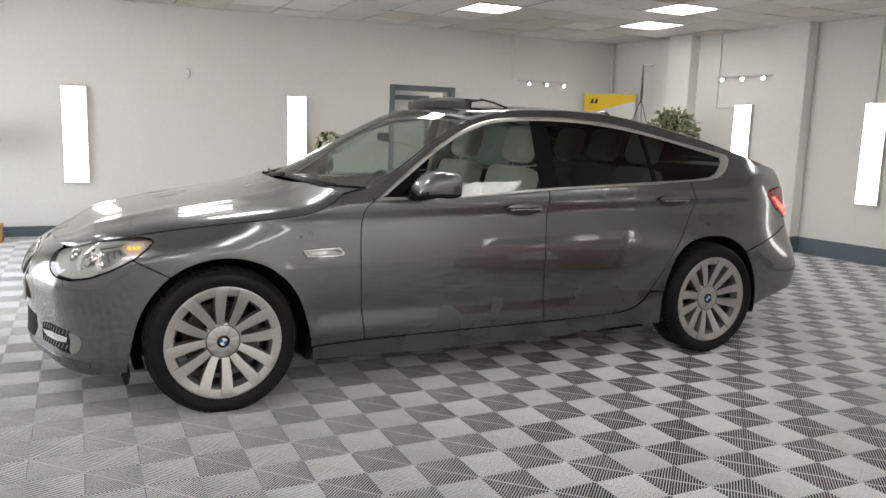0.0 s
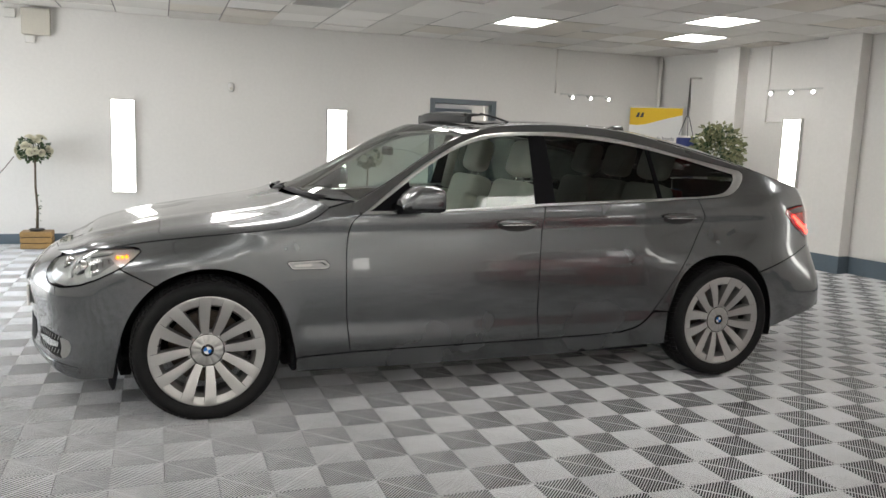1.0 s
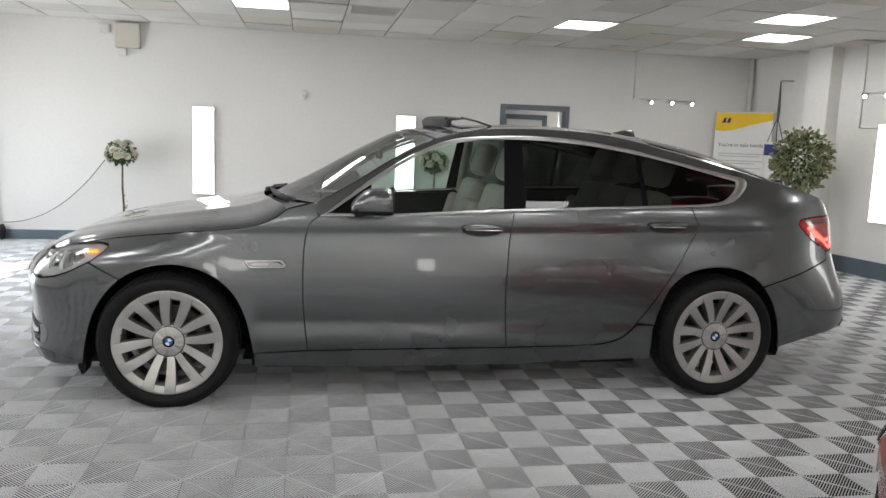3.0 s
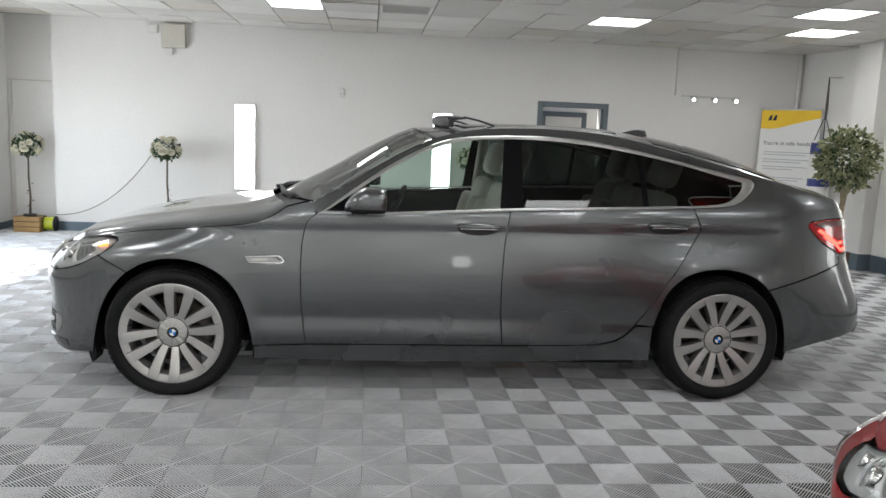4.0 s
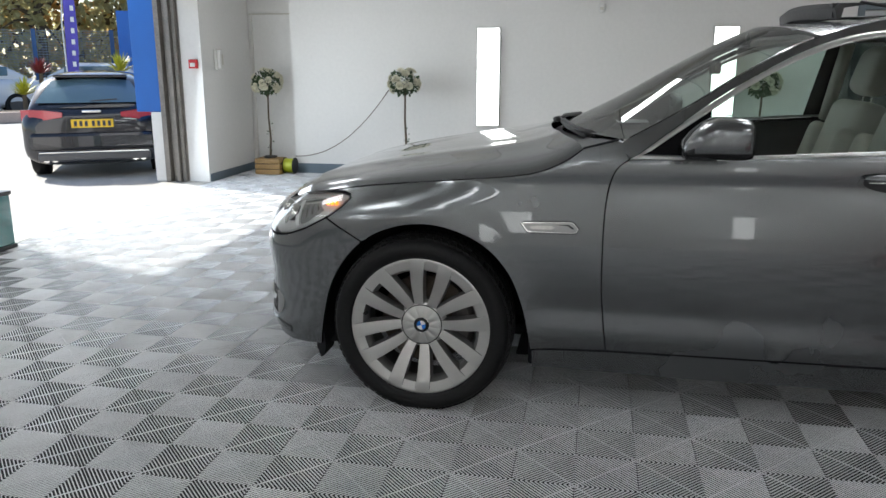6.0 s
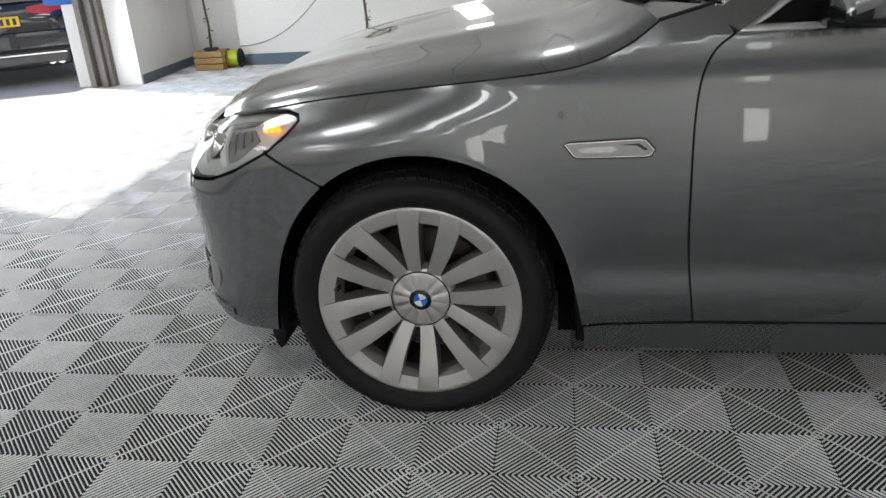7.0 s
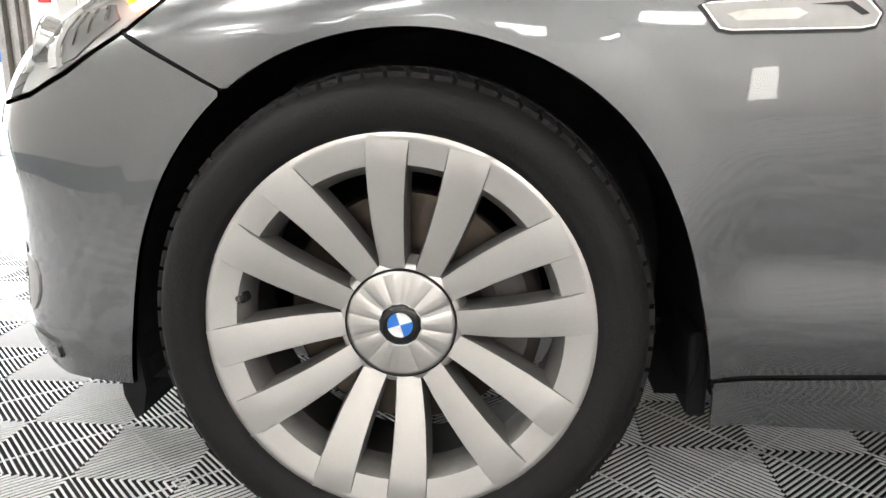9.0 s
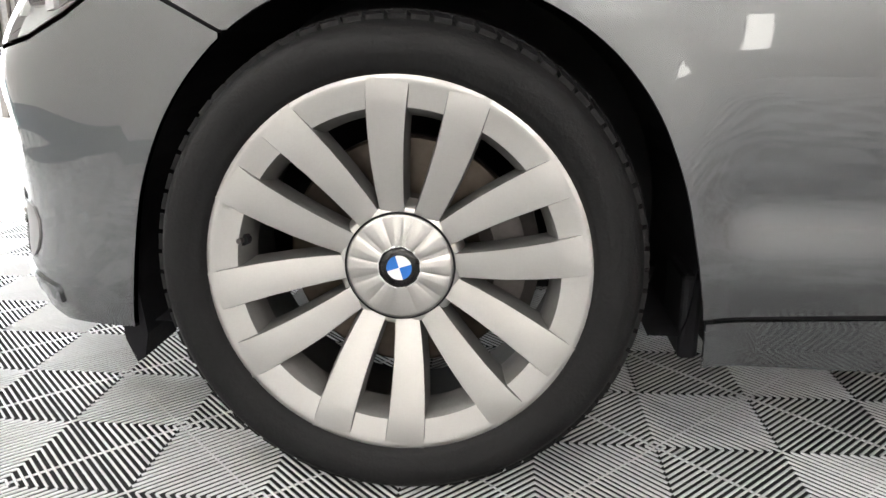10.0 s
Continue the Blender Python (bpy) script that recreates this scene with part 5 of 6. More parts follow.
def light_box(m, w, z0, z1):
    t = thing("light_box", "tall white wall light box, switched on", "wall light", "wall light boxes", m=m)
    bm = bmesh.new()
    for q in ((0, z0, 0.012, z1), (w - 0.012, z0, w, z1), (0.012, z0, w - 0.012, z0 + 0.012), (0.012, z1 - 0.012, w - 0.012, z1)):
        box(q[0], -0.05, q[1], q[2], -0.002, q[3], bm=bm)
    part("frame", bm, M_ALU, t, "thin aluminium frame")
    part("diffuser", box(0.012, -0.043, z0 + 0.012, w - 0.012, -0.03, z1 - 0.012), M_BOX, t, "glowing white diffuser")


light_box(pose(-0.757, BACK, 0), 0.282, 0.62, 1.755)
light_box(pose(1.872, BACK, 0), 0.275, 0.62, 1.75)
light_box(m_right @ pose(2.36, 0, 0), 0.28, 0.66, 1.82)
light_box(m_right @ pose(4.125, 0, 0), 0.27, 0.668, 1.822)
light_box(m_right @ pose(7.2, 0, 0), 0.30, 0.655, 1.84)
m_south = pose(0, REAR, 0, 0, 0, 180)
for x in (-7.9, -5.05, -2.25, 0.55):
    light_box(m_south @ pose(x - 0.21, 0, 0), 0.28, 0.62, 1.75)


def spot_bar(m, length, n):
    t = thing("spotlight_bar", "ceiling-height bar of small lit spotlights on the wall", "spotlight", "spotlight bars", m=m)
    part("bar", box(0, -0.03, -0.010, length, -0.004, 0.012, bevel=0.003), M_ALU, t, "brushed metal bar")
    for k in range(n):
        x = length * (0.135 + 0.365 * k)
        a, b = Vector((x, -0.05, -0.015)), Vector((x + 0.025, -0.11, -0.045))
        part("spot_shell", cyl(a, b, 0.018, 0.028, 18), M_ALU, t)
        ob = part("spot_bulb", ball(b + (b - a).normalized() * 0.002, (0.024, 0.012, 0.024), 14, 8), M_LAMP, t, "lit bulb", smooth=True)


spot_bar(pose(5.34, BACK, 2.125), 0.84, 3)
spot_bar(m_right @ pose(2.04, 0, 2.185), 0.86, 3)

sir = thing("alarm_box", "beige square alarm sounder high on the wall", "alarm box", m=pose(-1.515, BACK, 2.58))
part("case", box(-0.15, -0.09, -0.15, 0.15, -0.002, 0.15, bevel=0.012), M_BEIGEPL, sir)
part("lower_unit", box(-0.12, -0.05, -0.24, -0.02, -0.002, -0.155, bevel=0.006), M_WHITEPL, sir, "small white box below")
jb = thing("junction_box", "small white junction box beside the alarm sounder", "junction box", m=pose(-1.79, BACK, 2.66))
part("case", box(-0.065, -0.05, -0.05, 0.065, -0.002, 0.05, bevel=0.006), M_WHITEPL, jb)
part("lid", box(-0.05, -0.055, -0.038, 0.05, -0.051, 0.038, bevel=0.002), M_WHITEPL, jb)
pir = thing("alarm_sensor", "small white movement sensor on the wall", "sensor", m=pose(0.655, BACK, 1.96))
part("case", ball((0, -0.022, 0), (0.035, 0.024, 0.06), 16, 12, 0.7), M_WHITEPL, pir, smooth=True)
part("window", box(-0.02, -0.048, -0.03, 0.02, -0.043, 0.0, bevel=0.002), M_BEIGEPL, pir)


def pipe(points, r, label):
    ob = part("conduit", tube(points, r, 10), M_PIPE, smooth=True)
    tagged(ob, label, "conduit", "conduits")


pipe([(5.245, BACK - 0.012, 2.13), (5.245, BACK - 0.012, CEIL)], 0.011, "thin white cable conduit on the wall")
pipe([(7.02, BACK - 0.04, 0.0), (7.02, BACK - 0.04, CEIL)], 0.028, "white painted pipe in the corner")
pipe([m_right @ Vector((2.05, -0.012, 1.775)), m_right @ Vector((2.05, -0.012, CEIL))], 0.011, "thin white cable conduit on the wall")
pipe([m_right @ Vector((2.05, -0.012, 1.775)), m_right @ Vector((2.37, -0.012, 1.775))], 0.009, "thin white cable conduit on the wall")
pipe([m_right @ Vector((4.22, -0.012, 1.83)), m_right @ Vector((4.22, -0.012, CEIL))], 0.011, "thin white cable conduit on the wall")
pipe([(-3.70, BACK + 0.30, 0.1), (-3.70, BACK + 0.30, 1.95)], 0.012, "thin white cable conduit in the recess")

# doorway with its grey frame and the lobby behind
bm = bmesh.new()
for q in ((3.318, -0.01, 3.385, 1.968), (4.24, -0.01, 4.308, 1.968), (3.385, 1.90, 4.24, 1.968)):
    box(q[0], BACK - 0.03, q[1], q[2], BACK + 0.10, q[3], bevel=0.004, bm=bm)
fr = tagged(part("door_1", bm, M_DOORGREY), "slate grey painted door frame", "door frame", kind="structure")
bm = bmesh.new()
box(3.0, BACK + 0.62, 0.0, 4.7, BACK + 0.70, 2.4, bm=bm), box(3.0, BACK + 0.25, 0.0, 3.06, BACK + 0.62, 2.4, bm=bm), box(4.64, BACK + 0.25, 0.0, 4.7, BACK + 0.62, 2.4, bm=bm)
tagged(part("wall_lobby", bm, M_WALL), "white lobby wall behind the doorway", "wall", kind="structure")
bm = bmesh.new()
for q in ((3.50, 0.0, 3.57, 1.857), (4.11, 0.0, 4.18, 1.857), (3.57, 1.787, 4.11, 1.857)):
    box(q[0], BACK + 0.58, q[1], q[2], BACK + 0.619, q[3], bm=bm)
tagged(part("door_2", bm, M_DOORGREY), "slate grey inner door frame", "door frame", kind="structure")
ob = part("door_panel", box(3.572, BACK + 0.59, 0.0, 4.108, BACK + 0.612, 1.785), M_WHITEPL)
tagged(ob, "pale inner door", "door", kind="structure")
# panel line in the recess
bm = box(-3.73, BACK + 0.30, 1.945, -3.065, BACK + 0.328, 1.96)
tagged(part("trim_recess", bm, M_BEIGEPL), "thin picture rail across the recess", "trim", kind="structure")
bm = box(-3.70, BACK + 0.312, 0.1, -3.10, BACK + 0.328, 1.945, bevel=0.004)
tagged(part("panel_recess", bm, M_WALL), "white boarded panel in the recess", "panel", kind="structure")

# vehicle doorway: jamb lining, shutter guides, header
for n, y in enumerate((OPEN1, OPEN0)):
    s = 1 if n == 0 else -1
    bm = bmesh.new()
    for k, (xa, xb, d) in enumerate(((-4.06, -4.02, 0.05), (-4.12, -4.07, 0.09), (-4.17, -4.13, 0.05), (-4.24, -4.18, 0.11))):
        box(xa, y - s * d if s > 0 else y, 0.0, xb, y if s > 0 else y + d, HEAD + 0.05, bevel=0.003, bm=bm)
    box(-4.26, min(y, y + s * 0.05), 0.0, -4.0, max(y, y + s * 0.05), HEAD + 0.05, bm=bm)
    g = part(f"shutter_guide_{n + 1}", bm, mat(f"weathered_guide_metal_{n}", (0.23, 0.21, 0.19), 0.5, 0.4, vary=0.3, scale=8))
    tagged(g, "weathered grey-brown metal shutter guide", "shutter guide", kind="structure")
bm = box(-4.01, OPEN0, HEAD - 0.035, LEFT + 0.012, OPEN1, HEAD - 0.001, bevel=0.004)
tagged(part("trim_header", bm, M_WHITEPL), "white doorway header trim", "trim", kind="structure")

call = thing("fire_alarm_point", "small red fire alarm call point beside the doorway", "alarm point", m=pose(LEFT - 0.09, OPEN1, 1.34))
part("case", box(-0.05, -0.045, -0.05, 0.05, -0.002, 0.05, bevel=0.006), M_RED, call)
part("glass", box(-0.03, -0.05, -0.03, 0.03, -0.046, 0.012, bevel=0.002), M_WHITEPL, call)
phone = thing("entry_phone", "pale wall-mounted entry phone handset", "phone", m=pose(LEFT, 5.80, 1.39, 0, 0, 90))
part("base", box(-0.09, -0.035, -0.12, 0.09, -0.002, 0.12, bevel=0.012), M_WHITEPL, phone)
part("receiver", box(-0.08, -0.075, -0.11, -0.025, -0.036, 0.11, bevel=0.014), M_WHITEPL, phone)
part("keypad", box(0.0, -0.042, -0.06, 0.07, -0.036, 0.06, bevel=0.003), M_BEIGEPL, phone)
for y, z in ((5.86, 2.46), (6.35, 2.50)):
    u = thing("wall_sensor", "small pale sensor high on the side wall", "sensor", "side wall sensors", m=pose(LEFT, y, z, 0, 0, 90))
    part("case", box(-0.04, -0.05, -0.06, 0.04, -0.002, 0.06, bevel=0.012), M_WHITEPL, u)
    part("window", box(-0.022, -0.054, -0.04, 0.022, -0.049, -0.005, bevel=0.002), M_BEIGEPL, u)


# ---- plants ----
def leaf_mesh(name, centre, radii, count, size, seed, inner=0.35, flat=0.0):
    r = random.Random(seed)
    v, f = [], []
    for _ in range(count):
        while True:
            p = Vector((r.uniform(-1, 1), r.uniform(-1, 1), r.uniform(-1, 1)))
            if inner < p.length < 1 and (p.length < 0.86 or r.random() < 0.55):
                break
        q = Vector((p.x * radii[0], p.y * radii[1], p.z * radii[2])) + Vector(centre)
        out = (p.normalized() + Vector((r.uniform(-0.7, 0.7), r.uniform(-0.7, 0.7), r.uniform(-0.9, 0.5)))).normalized()
        side = out.cross(Vector((r.uniform(-1, 1), r.uniform(-1, 1), r.uniform(-1, 1)))).normalized()
        up = out.cross(side)
        l, w = size * r.uniform(0.7, 1.3), size * r.uniform(0.28, 0.42)
        k = len(v)
        v += [q, q + out * l * 0.5 + side * w + up * w * 0.3, q + out * l * 0.55 - up * w * 0.25, q + out * l * 0.5 - side * w + up * w * 0.3, q + out * l]
        f += [(k, k + 1, k + 2), (k, k + 2, k + 3), (k + 1, k + 4, k + 2), (k + 2, k + 4, k + 3)]
    return mesh_of(name, v, f)


def rose_mesh():
    bm = bmesh.new()
    r = random.Random(3)
    for ring, (n, rad, tilt, h) in enumerate(((3, 0.010, 0.15, 0.024), (5, 0.019, 0.45, 0.024), (6, 0.028, 0.85, 0.022))):
        for k in range(n):
            a = 2 * math.pi * (k + 0.4 * ring) / n
            w = 0.016 + 0.006 * ring
            base = [(-w * 0.5, 0), (w * 0.5, 0), (w, h * 0.6), (w * 0.55, h), (-w * 0.55, h), (-w, h * 0.6)]
            vs = []
            for u, t in base:
                rr = rad * 0.5 + t * math.sin(tilt) + (abs(u) * -0.25)
                vs.append(bm.verts.new((rr * math.cos(a) - u * math.sin(a), rr * math.sin(a) + u * math.cos(a), t * math.cos(tilt))))
            bm.faces.new(vs)
    me = bpy.data.meshes.new("rose")
    bm.to_mesh(me), bm.free()
    me.materials.append(M_ROSE)
    return me


ROSE = rose_mesh()


def rose_tree(x, y, crown_z, top, seed):
    t = thing("rose_topiary", "cream rose ball tree on a thin stem in wooden planter", "potted plant", "rose trees", m=pose(x, y, 0))
    r = random.Random(seed)
    planter = part("planter", box(-0.15, -0.11, 0.0, 0.15, 0.11, 0.19), M_DARK, t)
    for k in range(3):
        part("slat", box(-0.165, -0.125, 0.003 + 0.067 * k, 0.165, 0.125, 0.064 + 0.067 * k, bevel=0.012, seg=3), M_WOODBOX, planter, "varnished wooden slat")
    part("saucer", lathe([(0.0, 0.225), (0.075, 0.225), (0.085, 0.215), (0.07, 0.195), (0.0, 0.195)], 24, "z"), M_DARK, t)
    part("stem", tube([(0, 0, 0.2), (0.012, 0.004, 0.45), (0.0, 0, 0.7), (0.008, 0, crown_z)], [0.016, 0.013, 0.012, 0.010], 8), M_STEM, t, smooth=True)
    part("foliage", leaf_mesh("foliage", (0, 0, crown_z), (0.165, 0.165, 0.14), 360, 0.045, seed), M_LEAF, t, "dark green leaves")
    part("ivy", leaf_mesh("ivy", (0.02, -0.02, 0.45), (0.03, 0.03, 0.2), 16, 0.03, seed + 9, 0.0), M_LEAF, t)
    for k in range(30):
        z = r.uniform(-0.6, 0.97)
        a = 2.4 * k + r.uniform(-0.3, 0.3)
        d = Vector((math.cos(a) * math.sqrt(1 - z * z), math.sin(a) * math.sqrt(1 - z * z), z))
        ob = new("rose", ROSE)
        ob.parent = t
        sc = r.uniform(1.1, 1.6)
        ob.matrix_local = Matrix.Translation(Vector((d.x * 0.172, d.y * 0.172, crown_z + d.z * 0.146))) @ d.to_track_quat("Z", "Y").to_matrix().to_4x4() @ Matrix.Diagonal((sc, sc, sc, 1))


rose_tree(-3.33, 6.22, 1.12, 1.3, 11)
rose_tree(-1.545, 6.02, 1.13, 1.3, 23)
rose_tree(2.39, 6.16, 1.14, 1.31, 37)
reel = thing("cable_reel", "bright yellow-green cable reel on the floor", "cable reel", m=pose(-3.10, 6.27, 0.10, 0, 0, 90))
M_LIME = mat("lime_plastic", (0.42, 0.46, 0.02), 0.45, vary=0.1)
part("drum", lathe([(0.03, -0.06), (0.088, -0.06), (0.088, 0.06), (0.03, 0.06)], 28), M_LIME, reel, "lime wound cable")
for s in (-1, 1):
    part("flange", lathe([(0.0, s * 0.062), (0.10, s * 0.062), (0.10, s * 0.072), (0.0, s * 0.072)], 28), M_DARK, reel, "black reel side")
pts = []
for k in range(17):
    t = k / 16
    pts.append((-3.02 + 1.25 * t, 6.27 - 0.13 * t, 0.20 + 0.82 * t ** 2.1 + 0.02))
cab = part("cable", tube(pts, 0.006, 8), M_CABLE, smooth=True)
tagged(cab, "thin brown cable slung from the reel to the rose tree", "cable")

tree = thing("variegated_tree", "bushy variegated ball tree on a pale stem in a brown pot", "potted plant", m=pose(6.62, 4.42, 0))
part("pot", lathe([(0.0, 0.0), (0.12, 0.0), (0.15, 0.27), (0.135, 0.27), (0.13, 0.23), (0.0, 0.23)], 32, "z"), mat("brown_pot", (0.12, 0.07, 0.045), 0.6, vary=0.15), tree, "brown pot", smooth=False)
M_PALESTEM = mat("pale_stem", (0.28, 0.22, 0.15), 0.8, vary=0.25, scale=20, bump=0.4)
for k in range(3):
    part("stem", tube([(0.03 * math.cos(2.1 * k), 0.03 * math.sin(2.1 * k), 0.2), (0.03 * math.cos(2.1 * k + 2), 0.03 * math.sin(2.1 * k + 2), 0.6), (0.035 * math.cos(2.1 * k + 4), 0.035 * math.sin(2.1 * k + 4), 1.0), (0.08 * math.cos(2.1 * k + 4), 0.08 * math.sin(2.1 * k + 4), 1.3)], [0.02, 0.018, 0.016, 0.008], 8), M_PALESTEM, tree, smooth=True)
part("dark_leaves", leaf_mesh("dark_leaves", (0.0, 0, 1.36), (0.30, 0.30, 0.34), 420, 0.07, 5, 0.2), M_LEAF, tree, "dark green inner leaves")
part("pale_leaves", leaf_mesh("pale_leaves", (0.0, 0, 1.36), (0.35, 0.35, 0.39), 900, 0.07, 6, 0.35), M_LEAF2, tree, "cream-edged variegated leaves")

# ---- roll-up banner ----
b0, b1 = Vector((6.50, 6.30, 0)), Vector((7.07, 5.78, 0))
bw = (b1 - b0).length
ban = thing("rollup_banner", "white and yellow roll-up banner stand with a slogan", "banner", m=Matrix.Translation(b0) @ pose(0, 0, 0, 0, 0, math.degrees(math.atan2(b1.y - b0.y, b1.x - b0.x))))
M_PRINT = mat("white_print", (0.78, 0.78, 0.76), 0.5, vary=0.03)
M_INK = mat("dark_print", (0.02, 0.022, 0.04), 0.5, vary=0)
M_GREYINK = mat("grey_print", (0.45, 0.46, 0.48), 0.5, vary=0)
part("sheet", box(0, -0.004, 0.06, bw, 0.004, 1.985), M_PRINT, ban, "white printed sheet")
part("cassette", box(-0.02, -0.07, 0.0, bw + 0.02, 0.07, 0.07, bevel=0.012), M_ALU, ban, "aluminium base cassette")
part("top_rail", box(-0.005, -0.012, 1.98, bw + 0.005, 0.012, 2.0, bevel=0.004), M_ALU, ban)
band = [(0.003, 1.98), (bw - 0.003, 1.98), (bw - 0.003, 1.88), (bw * 0.75, 1.835), (bw * 0.5, 1.78), (bw * 0.3, 1.735), (bw * 0.15, 1.722), (0.003, 1.73)]
part("yellow_band", prism(band, 0.002, lambda u, v, w: (u, -0.005 - w, v)), M_YELLOW, ban, "yellow printed band")
for k in range(2):                           # the maker's mark as two plain slanted blocks
    x = 0.09 + 0.062 * k
    part("mark", prism([(x, 1.84), (x + 0.05, 1.84), (x + 0.058, 1.91), (x + 0.03, 1.91)], 0.002, lambda u, v, w: (u, -0.008 - w, v)), M_INK, ban)
txt = bpy.data.curves.new("slogan", "FONT")
txt.body, txt.size, txt.extrude = "You're in safe hands", 0.076, 0.0008
txt.materials.append(M_INK)
ob = new("slogan", txt)
ob.parent = ban
ob.matrix_local = pose(0.055, -0.0065, 1.505, 90, 0, 0)
for k, (z, w) in enumerate(((1.40, 0.62), (1.365, 0.56), (1.30, 0.60), (1.265, 0.50), (1.20, 0.58), (1.165, 0.40), (1.05, 0.55), (1.015, 0.48))):
    part("text_bar", box(0.075, -0.0065, z, 0.075 + w, -0.005, z + 0.012), M_GREYINK, ban)

# ---- hanging punch bag ----
bag = thing("punch_bag", "blue and white banded punch bag hung from a wall bracket", "punch bag", m=pose(6.97, 5.53, 0))
M_BAGBLUE = mat("bag_blue", (0.02, 0.035, 0.16), 0.45, vary=0.1)
part("body", lathe([(0.0, 0.72), (0.12, 0.72), (0.135, 0.74), (0.135, 1.56), (0.12, 1.58), (0.0, 1.58)], 32, "z"), M_WHITEPL, bag, "white vinyl body", smooth=False)
for z0, z1 in ((1.40, 1.55), (0.98, 1.08), (0.74, 0.84)):
    part("band", lathe([(0.1365, z0), (0.1365, z1)], 32, "z"), M_BAGBLUE, bag, "blue band")
part("emblem", ball((-0.09, -0.098, 1.26), (0.045, 0.02, 0.05), 16, 10), M_INK, bag, "dark round emblem")
for a in (0, 2.1, 4.2):
    part("strap", tube([(0.12 * math.cos(a), 0.12 * math.sin(a), 1.57), (0.02 * math.cos(a), 0.02 * math.sin(a), 1.86)], 0.006, 6), M_INK, bag)
part("chain", tube([(0, 0, 1.85), (0.005, 0, 2.0), (0, 0.003, 2.40)], [0.014, 0.02, 0.008], 8), M_CALIPER, bag, "dark hanging chain")
part("bracket", tube([(0, 0, 2.40), (0.24, 0.03, 2.41)], 0.012, 8), M_PIPE, bag, "pale wall bracket")


# ---- the yard outside ----
bm = box(-4.40, 5.36, 0.0, -4.26, 6.60, 0.80, bevel=0.01)
tagged(part("threshold", box(-4.30, OPEN0 - 0.1, -0.03, -3.729, OPEN1 + 0.02, -0.001), M_CONCRETE), "pale concrete doorway threshold", "threshold", kind="structure")
pl = tagged(part("wall_outside_low", bm, M_WALL), "white rendered outside wall below a blue cladding board", "wall", kind="structure")
bm = box(-4.60, 5.40, 0.80, -4.24, 5.70, 3.2, bevel=0.006)
box(-4.64, 5.70, 0.80, -4.30, 6.60, 3.2, bm=bm)
tagged(part("panel_outside", bm, M_BLUE), "bright blue outside cladding board", "panel", kind="structure")

M_CARBLACK = paint("black_car_paint", (0.012, 0.012, 0.016), 0.3, 0.25)
M_GREYBUMP = mat("grey_bumper", (0.10, 0.10, 0.105), 0.35, 0.5, vary=0.05)
M_PLATE = mat("yellow_plate", (0.80, 0.52, 0.03), 0.45, vary=0.03)
M_BACKGLASS = mat("dark_back_glass", (0.10, 0.16, 0.18), 0.05, vary=0, coat=1.0)


def loft(stations_, n=28, power=0.5):
    """Rounded sections (x, half width, low z, high z) joined along x."""
    bm = bmesh.new()
    rows = []
    for x, w, z0, z1 in stations_:
        ring = []
        for k in range(n):
            a = 2 * math.pi * (k + 0.5) / n
            c, s = math.cos(a), math.sin(a)
            ring.append(bm.verts.new((x, w * math.copysign(abs(c) ** power, c), (z0 + z1) / 2 + (z1 - z0) / 2 * math.copysign(abs(s) ** power, s))))
        rows.append(ring)
    for a, b in zip(rows, rows[1:]):
        for k in range(n):
            bm.faces.new((a[k], a[(k + 1) % n], b[(k + 1) % n], b[k]))
    bm.faces.new(rows[0]), bm.faces.new(rows[-1][::-1])
    return bm


def simple_wheel(parent, x, y, r=0.31):
    w = new("wheel")
    w.parent = parent
    w.matrix_local = pose(x, y, r)
    s = 1 if y > 0 else -1
    part("tyre", lathe([(0.20, s * 0.10), (0.22, s * 0.115), (r - 0.03, s * 0.115), (r, s * 0.09), (r, -s * 0.09), (0.2, -s * 0.11)], 36), M_TYRE, w, smooth=True)
    part("rim", lathe([(0.0, s * 0.085), (0.05, s * 0.09), (0.19, s * 0.085), (0.205, s * 0.105), (0.21, s * 0.08)], 36), M_ALLOYDARK, w, smooth=False)


M_LAMPPINK = mat("faded_red_lamp", (0.45, 0.03, 0.045), 0.1, vary=0.05, coat=1.0)


